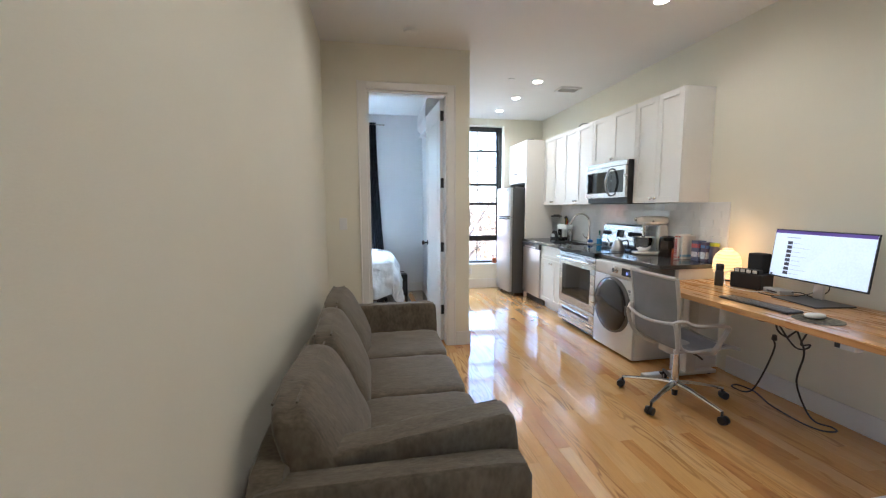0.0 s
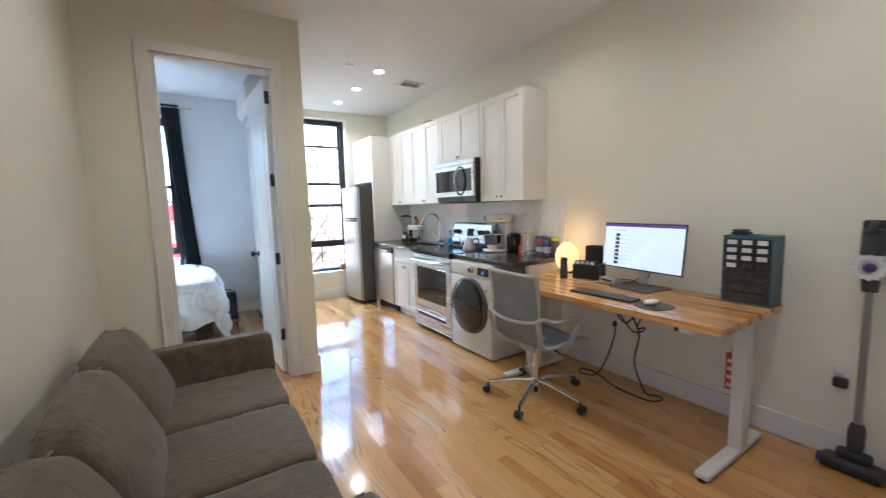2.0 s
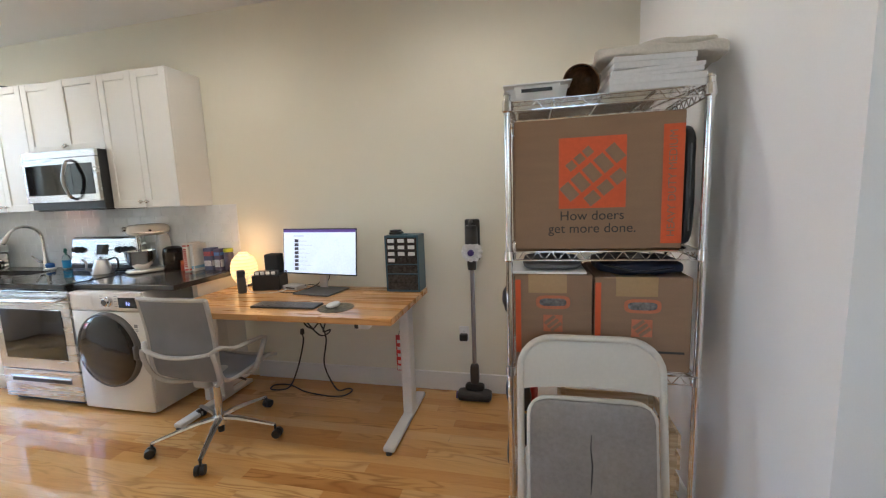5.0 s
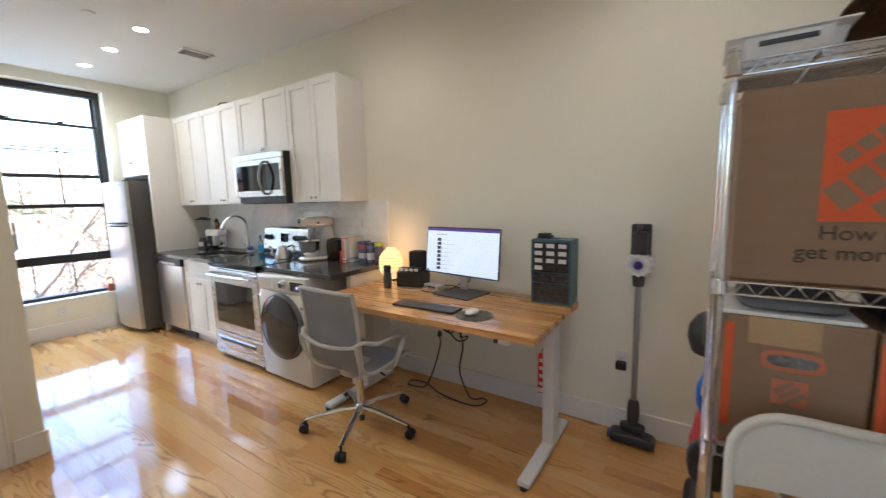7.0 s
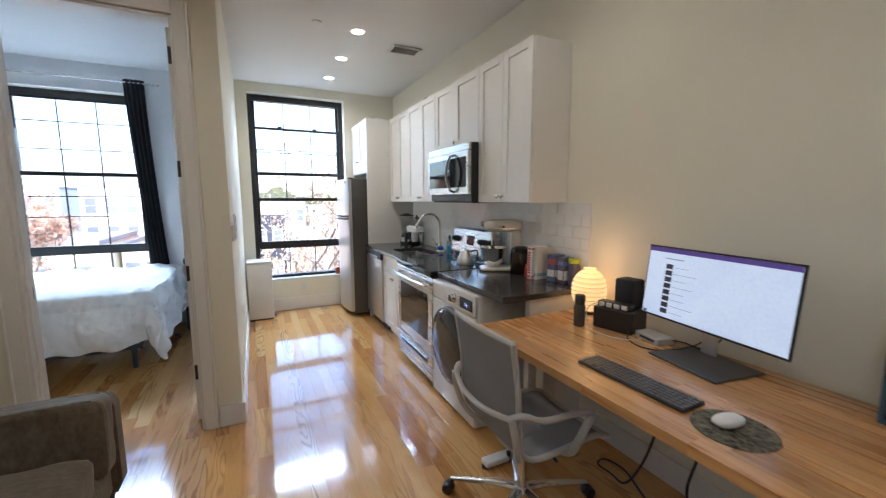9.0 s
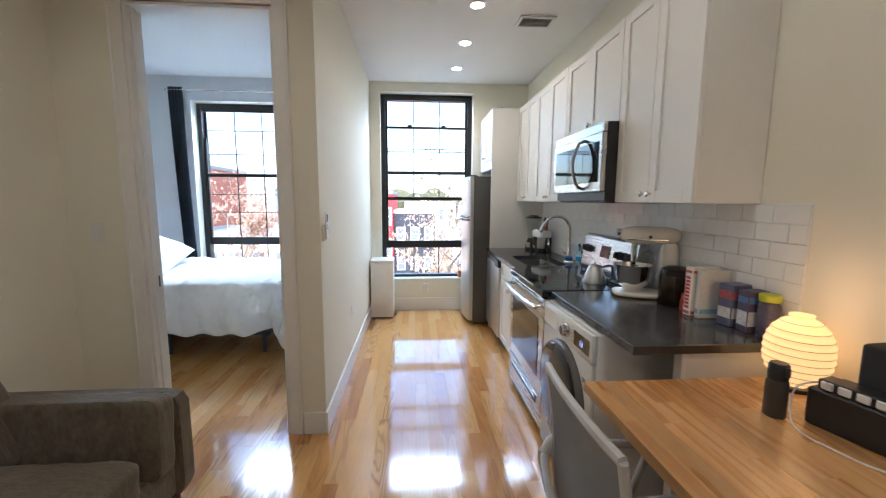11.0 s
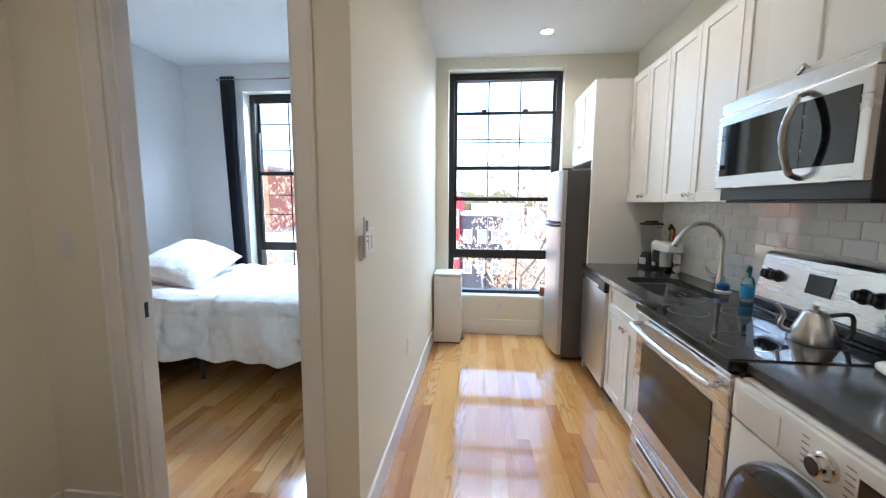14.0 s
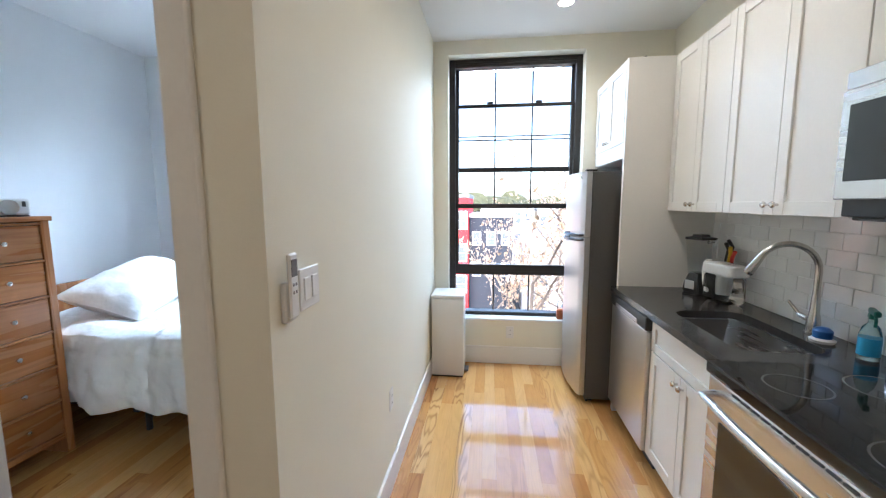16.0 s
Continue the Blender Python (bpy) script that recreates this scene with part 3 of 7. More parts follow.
plate("light_switch", pose(-0.27, YS, 1.29), "white rocker light switch on the wall", "light switch", "rocker")
plate("wall_outlet", pose(XP, 4.967, 0.488, 0, 0, 90), "white wall outlet above the baseboard", "outlet", "outlet")
plate("wall_outlet", pose(1.716, YN, 0.31), "white wall outlet under the window", "outlet", "outlet")
vo = plate("wall_outlet", pose(XW, 0.95, 0.455, 0, 0, -90), "white wall outlet with a black plug in it", "outlet", "outlet")
part("plug", B(-0.03, -0.05, -0.045, 0.03, -0.0085, 0.005, b=0.006), M_BLACK, vo, "black charger plug")
# thermostat remote and double switch at the corner
rc = thing("remote_control", pose(XP, 3.945, 1.32, 0, 0, 90), "slim white air conditioner remote in its wall holder", "remote")
part("holder", B(-0.026, -0.016, -0.085, 0.026, 0, 0.02, b=0.004), M_WHITEPL, rc)
part("remote_body", B(-0.021, -0.028, -0.075, 0.021, -0.0165, 0.095, b=0.005), M_WHITEPL, rc)
part("display", B(-0.015, -0.0295, 0.035, 0.015, -0.0275, 0.08, b=0.001), M_SIDE, rc)
for z in (0.01, -0.01):
    for x in (-0.01, 0.004):
        part("button", B(x, -0.0295, z, x + 0.007, -0.0275, z + 0.008, b=0.001), M_SIDE, rc)
sw = thing("light_switch", pose(XP, 4.075, 1.30, 0, 0, 90), "white double rocker switch beside the remote", "light switch")
part("plate", B(-0.06, -0.006, -0.06, 0.06, 0, 0.06, b=0.003), M_WHITEPL, sw)
for x in (-0.024, 0.024):
    part("rocker", B(x - 0.016, -0.010, -0.033, x + 0.016, -0.0055, 0.033, b=0.002), M_WHITEPL, sw)

# ---- kitchen ----
def knob(parent, x, y, z, axis=-90):
    """A round knob standing out towards -x."""
    bm = lathe(bmesh.new(), [(0.006, 0.0), (0.005, 0.012), (0.013, 0.018), (0.015, 0.024), (0.011, 0.030), (0.0, 0.031)], seg=16, m=pose(x, y, z, 0, -90, 0))
    return part("knob", bm, M_NICKEL, parent, "round satin nickel knob", True)


def shaker(parent, y0, y1, z0, z1, x=0.0, knob_at=None, rail=0.057, name="door", turn=0.0):
    """A shaker front in the plane x, seen from -x, with its recessed panel."""
    g = 0.0015
    y0, y1, z0, z1 = y0 + g, y1 - g, z0 + g, z1 - g
    bm = bmesh.new()
    box(bm, x - 0.019, y0, z0, x, y0 + rail, z1, b=0.0015)
    box(bm, x - 0.019, y1 - rail, z0, x, y1, z1, b=0.0015)
    box(bm, x - 0.019, y0 + rail, z1 - rail, x, y1 - rail, z1, b=0.0015)
    box(bm, x - 0.019, y0 + rail, z0, x, y1 - rail, z0 + rail, b=0.0015)
    box(bm, x - 0.010, y0 + rail, z0 + rail, x - 0.002, y1 - rail, z1 - rail)
    d = part(name, bm, M_CAB, parent)
    if knob_at:
        knob(d, x - 0.019, knob_at[0], knob_at[1])
    if turn:
        d.matrix_basis = Matrix.Translation((x, y1, 0)) @ pose(0, 0, 0, 0, 0, turn) @ Matrix.Translation((-x, -y1, 0))
    return d


def upper(y0, y1, z0, z1, kz=None, ajar=0.0, label="white shaker wall cabinet with two doors"):
    c = thing("wall_cabinet", pose(0, 0, 0), label, "cabinet", "wall cabinets")
    part("body", B(2.751, y0 + 0.0008, z0, XW - 0.003, y1 - 0.0008, z1, b=0.001), M_CAB, c)
    ym = (y0 + y1) / 2
    kz = kz or z0 + 0.045
    shaker(c, y0, ym, z0, z1, 2.7505, (ym - 0.028, kz))
    shaker(c, ym, y1, z0, z1, 2.7505, (ym + 0.028, kz), turn=ajar)
    return c


ZU0, ZU1 = 1.484, 2.506
upper(3.055, 3.694, ZU0, ZU1)
upper(3.696, 4.498, 1.952, ZU1, ajar=4.0, label="short white wall cabinet with one door ajar, above the microwave")
upper(4.500, 5.234, ZU0, ZU1)
upper(5.236, 5.880, ZU0, ZU1)
# tall panel and the cabinet over the fridge
fc = thing("fridge_cabinet", pose(0, 0, 0), "white shaker cabinet built in above the fridge", "cabinet")
part("side_panel", B(2.432, 5.884, 0, XW - 0.003, 5.919, 2.508, b=0.002), M_CAB, fc)
part("body", B(2.449, 5.9195, 1.845, XW - 0.003, YN - 0.03, 2.508, b=0.002), M_CAB, fc)
part("filler", B(2.433, 5.9195, 1.848, 2.4485, YN - 0.03, 1.953, b=0.001), M_CAB, fc)
part("far_panel", B(2.449, YN - 0.0295, 0, XW - 0.003, YN - 0.003, 2.508, b=0.002), M_CAB, fc)
ym = (5.920 + YN - 0.03) / 2
shaker(fc, 5.920, ym, 1.953, 2.506, 2.4485, (ym - 0.03, 2.0))
shaker(fc, ym, YN - 0.03, 1.953, 2.506, 2.4485, (ym + 0.03, 2.0))
# a cable lying on top of the cabinets
tagged(part("loose_cable", tube(bmesh.new(), curve_pts([(2.80, 4.62, 2.518), (2.82, 4.75, 2.535), (2.80, 4.9, 2.55), (2.83, 5.05, 2.53), (2.86, 5.2, 2.518)]), 0.006, 6), M_BLACK),
       "thin dark cable lying on top of the cabinets", "cable")
tagged(part("loose_cable", tube(bmesh.new(), curve_pts([(2.55, 5.90, 2.513), (2.50, 6.0, 2.53), (2.52, 6.15, 2.535), (2.6, 6.3, 2.513)]), 0.004, 6), M_BLACK),
       "thin dark cable lying on the tall cabinet", "cable")

# worktop with the sink cut out, the two pieces beside the range
YR0, YR1 = 3.724, 4.535
KZ = Matrix.Diagonal((1, 1, 1.027, 1))    # base units stand a little higher than drawn


def slab_with_hole(x0, y0, x1, y1, z0, z1, hx0, hy0, hx1, hy1, r=0.09):
    bm = bmesh.new()
    n = 8
    hole = []
    for cx, cy, a0 in ((hx1 - r, hy1 - r, 0), (hx0 + r, hy1 - r, 90), (hx0 + r, hy0 + r, 180), (hx1 - r, hy0 + r, 270)):
        for i in range(n + 1):
            a = radians(a0 + 90 * i / n)
            hole.append((cx + r * math.cos(a), cy + r * math.sin(a)))
    cx, cy = (hx0 + hx1) / 2, (hy0 + hy1) / 2
    outer = []
    for hx, hy in hole:
        dx, dy = hx - cx, hy - cy
        t = min(((x1 if dx > 0 else x0) - cx) / dx if abs(dx) > 1e-6 else 9e9, ((y1 if dy > 0 else y0) - cy) / dy if abs(dy) > 1e-6 else 9e9)
        outer.append((cx + dx * t, cy + dy * t))
    corners = [(x1, y1), (x0, y1), (x0, y0), (x1, y0)]
    k = len(hole)
    H = [[bm.verts.new((*p, z)) for p in hole] for z in (z0, z1)]
    O = [[bm.verts.new((*p, z)) for p in outer] for z in (z0, z1)]
    C = [[bm.verts.new((*p, z)) for p in corners] for z in (z0, z1)]
    for i in range(k):
        j = (i + 1) % k
        bm.faces.new((H[1][i], O[1][i], O[1][j], H[1][j]))
        bm.faces.new((H[0][j], O[0][j], O[0][i], H[0][i]))
        bm.faces.new((H[0][i], H[1][i], H[1][j], H[0][j]))
        a, b = outer[i], outer[j]
        same = abs(a[0] - b[0]) < 1e-6 or abs(a[1] - b[1]) < 1e-6
        if same:
            bm.faces.new((O[0][j], O[1][j], O[1][i], O[0][i]))
        else:
            ci = min(range(4), key=lambda q: (corners[q][0] - a[0]) ** 2 + (corners[q][1] - a[1]) ** 2 + (corners[q][0] - b[0]) ** 2 + (corners[q][1] - b[1]) ** 2)
            bm.faces.new((O[1][i], C[1][ci], O[1][j]))
            bm.faces.new((O[0][j], C[0][ci], O[0][i]))
            bm.faces.new((O[0][i], O[1][i], C[1][ci], C[0][ci])[::-1])
            bm.faces.new((C[0][ci], C[1][ci], O[1][j], O[0][j])[::-1])
    bmesh.ops.recalc_face_normals(bm, faces=bm.faces)
    return bm


SX0, SX1, SY0, SY1 = 2.515, 2.87, 4.645, 5.255
wt = tagged(part("worktop", slab_with_hole(2.385, YR1 + 0.002, XW - 0.003, 5.882, 0.911, 0.948, SX0, SY0, SX1, SY1), M_COUNTER),
            "polished dark grey quartz worktop with an undermount sink cutout", "worktop")
wt2 = tagged(part("worktop", B(2.385, 2.830, 0.911, XW - 0.003, YR0 - 0.002, 0.948, b=0.003), M_COUNTER),
             "polished dark grey quartz worktop above the washing machine", "worktop")

# sink
sk = thing("kitchen_sink", pose(0, 0, 0.026), "undermounted brushed steel kitchen sink", "sink")
bm = bmesh.new()
rings = []
for z, g in ((0.8845, -0.012), (0.884, 0.004), (0.72, 0.012), (0.70, 0.05)):
    rings.append([])
    for cx, cy, a0 in ((SX1, SY1, 0), (SX0, SY1, 90), (SX0, SY0, 180), (SX1, SY0, 270)):
        sx, sy = (1 if cx == SX1 else -1), (1 if cy == SY1 else -1)
        r = 0.09
        for i in range(7):
            a = radians(a0 + 15 * i)
            rings[-1].append(bm.verts.new((cx - sx * (r + g) + r * math.cos(a), cy - sy * (r + g) + r * math.sin(a), z)))
for a, b in zip(rings, rings[1:]):
    for i in range(len(a)):
        j = (i + 1) % len(a)
        bm.faces.new((a[i], a[j], b[j], b[i]))
bm.faces.new(rings[-1])
bmesh.ops.recalc_face_normals(bm, faces=bm.faces)
part("bowl", bm, M_STEELH, sk, smooth=True)
part("drain", lathe(bmesh.new(), [(0.045, 0.701), (0.043, 0.705), (0.03, 0.704), (0.0, 0.702)], c=(2.69, 4.95, 0), seg=20), M_CHROME, sk, smooth=True)

# faucet
fa = thing("kitchen_faucet", pose(2.965, 4.900, 0.9485, 0, 0, 168), "brushed nickel gooseneck faucet with pull-down head", "faucet")
bm = cyl(bmesh.new(), (0, 0, 0), (0, 0, 0.012), 0.031, seg=24)
lathe(bm, [(0.027, 0.012), (0.026, 0.06), (0.019, 0.10), (0.015, 0.18)], seg=20)
part("base", bm, M_NICKEL, fa, smooth=True)
arc = [(0, 0, 0.17), (0, 0, 0.28)] + [(0.115 - 0.115 * math.cos(radians(a)), 0, 0.29 + 0.115 * math.sin(radians(a))) for a in range(0, 151, 10)]
part("neck", tube(bmesh.new(), arc, 0.0135, 12), M_NICKEL, fa, smooth=True)
e = Vector(arc[-1])
d = Vector((0.5, 0, -0.866))
bm = cyl(bmesh.new(), e - d * 0.01, e + d * 0.09, 0.0145, 0.021, seg=18)
cyl(bm, e + d * 0.09, e + d * 0.10, 0.021, 0.017, seg=18)
part("spray_head", bm, M_NICKEL, fa, smooth=True)
bm = cyl(bmesh.new(), (0.02, -0.01, 0.07), (0.03, -0.055, 0.075), 0.012, 0.012, seg=14)
cyl(bm, (0.03, -0.05, 0.075), (0.06, -0.09, 0.13), 0.008, 0.006, seg=12)
part("lever", bm, M_NICKEL, fa, smooth=True)


# base cabinets
bc = thing("base_cabinet", pose(0.026, 0, 0) @ KZ, "white shaker sink base cabinet with two doors", "cabinet")
part("body", B(2.412, YR1 + 0.004, 0.10, 3.0, 5.238, 0.69, b=0.001), M_CAB, bc)
part("back_rail", B(2.412, YR1 + 0.004, 0.691, 2.44, 5.238, 0.884), M_CAB, bc)
part("toe_kick", B(2.47, YR1 + 0.004, 0.0, 2.49, 5.238, 0.099), M_CAB, bc)
ym = (YR1 + 5.24) / 2
shaker(bc, YR1 + 0.005, ym, 0.105, 0.70, 2.4115, (ym - 0.028, 0.655))
shaker(bc, ym, 5.237, 0.105, 0.70, 2.4115, (ym + 0.028, 0.655))
shaker(bc, YR1 + 0.005, 5.237, 0.704, 0.880, 2.4115, None, 0.045, "drawer_front")

dw = thing("dishwasher", pose(0.012, 0, 0) @ KZ, "slim stainless steel dishwasher with a black control strip", "dishwasher")
part("body", B(2.42, 5.242, 0.09, 3.0, 5.878, 0.882, b=0.002), M_SIDE, dw)
part("front_door", B(2.385, 5.245, 0.105, 2.4195, 5.875, 0.80, b=0.006, seg=2), M_STEEL, dw)
part("control_strip", B(2.375, 5.245, 0.803, 2.4195, 5.875, 0.880, b=0.008, seg=2), M_BLACK, dw)
part("pocket_handle", B(2.368, 5.37, 0.812, 2.3745, 5.75, 0.838, b=0.003), M_STEEL, dw)
part("kick_plate", B(2.46, 5.245, 0.0, 2.48, 5.875, 0.089), M_BLACK, dw)

# range
rg = thing("electric_range", pose(-0.028, 0, 0) @ KZ, "stainless freestanding range with black glass cooktop", "range")
y0, y1 = YR0 + 0.003, YR1 - 0.003
part("body", B(2.41, y0, 0.03, 3.02, y1, 0.883, b=0.003), M_BLACK, rg)
part("cooktop", B(2.360, y0 - 0.001, 0.884, 2.955, y1 + 0.001, 0.928, b=0.008, seg=2), M_GLOSSB, rg)
for cx, cy, r in ((2.53, y0 + 0.2, 0.11), (2.53, y1 - 0.2, 0.09), (2.80, y0 + 0.2, 0.08), (2.80, y1 - 0.2, 0.11)):
    bm = lathe(bmesh.new(), [(r, 0.9283), (r - 0.003, 0.9286), (r - 0.006, 0.9283)], c=(cx, cy, 0), seg=40, caps=False)
    part("burner_ring", bm, M_SIDE, rg)
od = part("oven_door", B(2.372, y0 + 0.004, 0.275, 2.4095, y1 - 0.004, 0.878, b=0.008, seg=2), M_STEELH, rg)
part("oven_window", B(2.3685, y0 + 0.09, 0.36, 2.3715, y1 - 0.09, 0.735, b=0.001), M_SMOKE, od)
bm = bmesh.new()
pts = [(2.330 - 0.018 * math.sin(math.pi * i / 12), y0 + 0.05 + (y1 - y0 - 0.1) * i / 12, 0.815) for i in range(13)]
tube(bm, [(2.372, y0 + 0.05, 0.822)] + pts + [(2.372, y1 - 0.05, 0.822)], 0.015, 10, flat=0.8)
part("oven_handle", bm, M_STEELH, od, "curved stainless bar handle", True)
bm = bmesh.new()
for i in range(12):
    box(bm, 2.368, y0 + 0.1 + i * 0.047, 0.862, 2.3725, y0 + 0.135 + i * 0.047, 0.868)
part("vent_slot", bm, M_BLACK, od)
dr = part("storage_drawer", B(2.374, y0 + 0.004, 0.045, 2.4095, y1 - 0.004, 0.268, b=0.008, seg=2), M_STEELH, rg)
part("drawer_handle", B(2.3705, y0 + 0.10, 0.175, 2.3735, y1 - 0.10, 0.215, b=0.0015), M_BLACK, dr)
part("drawer_lip", B(2.362, y0 + 0.10, 0.205, 2.3735, y1 - 0.10, 0.219, b=0.004), M_STEELH, dr)
part("plinth", B(2.43, y0 + 0.01, 0.0, 2.98, y1 - 0.01, 0.029), M_BLACK, rg)
# back console: sloping steel panel
bm = bmesh.new()
pr = [(2.955, 0.929), (2.935, 0.985), (2.972, 1.192), (2.99, 1.208), (3.035, 1.208), (3.035, 0.929)]
fv = [[bm.verts.new((x, y, z)) for x, z in pr] for y in (y0 + 0.03, y1 - 0.03)]
bm.faces.new(fv[0])
bm.faces.new(fv[1][::-1])
for i in range(6):
    j = (i + 1) % 6
    f = bm.faces.new((fv[0][j], fv[0][i], fv[1][i], fv[1][j]))
bmesh.ops.recalc_face_normals(bm, faces=bm.faces)
bk = part("backguard", bm, M_STEELH, rg)
tilt = math.degrees(math.atan2(0.03, 0.17))
part("vent_strip", B(2.929, y0 + 0.035, 0.940, 2.95, y1 - 0.035, 0.975, b=0.003), M_BLACK, bk)


def on_console(name, bm, material, y, z, label=""):
    o = part(name, bm, material, bk, label, True)
    o.matrix_basis = Matrix.Translation((2.935 + (z - 0.985) * 0.176, y, z)) @ pose(0, 0, 0, 0, tilt, 0)
    return o


on_console("clock_display", B(-0.004, -0.065, -0.042, 0.002, 0.065, 0.042, b=0.002), M_GLOSSB, (y0 + y1) / 2 + 0.02, 1.10)
for k, yy in enumerate((y0 + 0.10, y0 + 0.165, y0 + 0.23, y1 - 0.09, y1 - 0.15)):
    bm = lathe(bmesh.new(), [(0.030, 0.0), (0.029, 0.006), (0.024, 0.010), (0.021, 0.030), (0.017, 0.034), (0.0, 0.034)], seg=20, m=pose(0, 0, 0, 0, -90, 0))
    box(bm, -0.040, -0.004, -0.020, -0.032, 0.004, 0.020, b=0.002)
    on_console("control_knob", bm, M_BLACK, yy, 1.10, "black control knob")
M_LED = glow("blue digits", (0.40, 0.45, 1.0), 0.16)
M_LEDG = glow("pale clock digits", (0.45, 0.85, 0.95), 0.8)

# microwave over the range
mw = thing("microwave", pose(0, 0, 0), "over-the-range stainless microwave with a curved handle", "microwave")
y0, y1 = 3.698, 4.460
part("body", B(2.672, y0, 1.492, 3.04, y1, 1.948, b=0.003), M_BLACK, mw)
part("vent_grille", B(2.648, y0 + 0.001, 1.893, 2.6715, y1 - 0.001, 1.948, b=0.003), M_STEELH, mw)
md = part("front_door", B(2.640, y0 + 0.001, 1.547, 2.6715, y1 - 0.001, 1.890, b=0.004), M_STEELH, mw)
part("door_window", B(2.6375, y0 + 0.25, 1.605, 2.6395, y1 - 0.035, 1.842, b=0.001), M_GLOSSB, md)
part("control_panel", B(2.6375, y0 + 0.035, 1.605, 2.6395, y0 + 0.245, 1.842, b=0.001), M_GLOSSB, md)
bm = tube(bmesh.new(), [(2.640, y0 + 0.235, 1.868), (2.605, y0 + 0.235, 1.855)] + [(2.600 - 0.035 * math.sin(math.pi * i / 10), y0 + 0.235, 1.845 - 0.26 * i / 10) for i in range(11)] + [(2.605, y0 + 0.235, 1.58), (2.640, y0 + 0.235, 1.567)], 0.016, 10, flat=0.6)
part("door_handle", bm, mat("dark brushed steel", (0.30, 0.29, 0.28), 0.28, 1.0), md, "bowed dark steel handle", True)
part("underside", B(2.69, y0 + 0.02, 1.480, 3.03, y1 - 0.02, 1.4915, b=0.002), M_BLACK, mw)

# washing machine
wm = thing("washing_machine", pose(0, 0, 0), "white front-loading washing machine with a dark round door", "washing machine")
y0, y1, xf, zt = 3.072, 3.716, 2.345, 0.903
bm = B(xf + 0.02, y0, 0.015, 2.98, y1, zt, b=0.012, seg=2)
part("body", bm, M_WASH, wm, smooth=True)
part("front_panel", B(xf, y0 + 0.002, 0.02, xf + 0.0195, y1 - 0.002, 0.762, b=0.008, seg=2), M_WASH, wm, smooth=True)
cp = part("control_panel", B(xf - 0.003, y0 + 0.002, 0.766, xf + 0.0195, y1 - 0.002, zt - 0.002, b=0.010, seg=2), M_WASH, wm, smooth=True)
yc, zc, R = (y0 + y1) / 2, 0.482, 0.272
mm = pose(xf, yc, zc, 0, -90, 0)
dr = part("door_ring", lathe(bmesh.new(), [(R + 0.004, -0.004), (R + 0.004, 0.014), (R - 0.001, 0.030), (R - 0.006, 0.034), (R - 0.013, 0.033)], m=mm, seg=56), M_SIDE, wm, smooth=True)
part("door_glass", lathe(bmesh.new(), [(R - 0.0125, 0.031), (R - 0.02, 0.038), (R - 0.07, 0.047), (R - 0.18, 0.054), (0, 0.055)], m=mm, seg=56), M_SMOKE, dr, "dark smoked door glass", True)
part("door_grip", B(xf - 0.046, yc - R - 0.004, zc - 0.05, xf - 0.015, yc - R + 0.03, zc + 0.05, b=0.008), M_SIDE, dr)
bm = lathe(bmesh.new(), [(0.036, 0.0), (0.035, 0.010), (0.030, 0.014), (0.028, 0.032), (0.022, 0.036), (0, 0.036)], m=pose(xf - 0.003, yc - 0.045, 0.836, 0, -90, 0), seg=28)
part("dial", bm, M_CHROME, cp, "round chrome programme dial", True)
part("dial_face", lathe(bmesh.new(), [(0.022, 0.0362), (0.020, 0.038), (0, 0.038)], m=pose(xf - 0.003, yc - 0.045, 0.836, 0, -90, 0), seg=24), M_BLACK, cp)
dp = part("display", B(xf - 0.0045, yc - 0.295, 0.792, xf - 0.002, yc - 0.125, 0.866, b=0.001), M_GLOSSB, cp)
bm = bmesh.new()
for k, segs in enumerate(("afge d", "bcdeg")):
    oy = yc - 0.198 - k * 0.017
    for s in segs:
        if s == " ":
            continue
        a = {"a": (0, 0.022, 0.010, 0.024), "g": (0, 0.010, 0.010, 0.012), "d": (0, -0.002, 0.010, 0), "f": (0, 0.0125, 0.002, 0.0235), "e": (0, 0, 0.002, 0.011), "b": (0.008, 0.0125, 0.010, 0.0235), "c": (0.008, 0, 0.010, 0.011)}[s]
        box(bm, xf - 0.0052, oy - a[2], 0.813 + a[1], xf - 0.0044, oy - a[0], 0.813 + a[3])
part("digit", bm, M_LED, dp, "lit pale blue digits")
part("detergent_drawer", B(xf - 0.006, y1 - 0.215, 0.785, xf - 0.0025, y1 - 0.03, 0.88, b=0.003), M_WASH, cp)
M_INK = mat("grey print", (0.25, 0.25, 0.26), 0.6)
for i in range(5):
    part("print_mark", B(xf - 0.0042, yc + 0.010, 0.80 + i * 0.018, xf - 0.0032, yc + 0.033, 0.804 + i * 0.018), M_INK, cp)
    part("print_mark", B(xf - 0.0042, yc - 0.118, 0.80 + i * 0.018, xf - 0.0032, yc - 0.093, 0.804 + i * 0.018), M_INK, cp)
bm = B(xf - 0.001, y0 + 0.05, 0.615, xf, y0 + 0.095, 0.68, b=0.0004)
part("sticker", bm, M_WHITEPL, wm)
bm = bmesh.new()
box(bm, xf - 0.0016, y0 + 0.056, 0.650, xf - 0.0008, y0 + 0.089, 0.675)
box(bm, xf - 0.0016, y0 + 0.056, 0.634, xf - 0.0008, y0 + 0.089, 0.640)
box(bm, xf - 0.0016, y0 + 0.056, 0.622, xf - 0.0008, y0 + 0.080, 0.628)
part("sticker_print", bm, M_INK, wm)
for yy in (y0 + 0.06, y1 - 0.06):
    for xx in (xf + 0.07, 2.92):
        part("foot", cyl(bmesh.new(), (xx, yy, 0), (xx, yy, 0.0148), 0.022, seg=14), M_BLACK, wm)
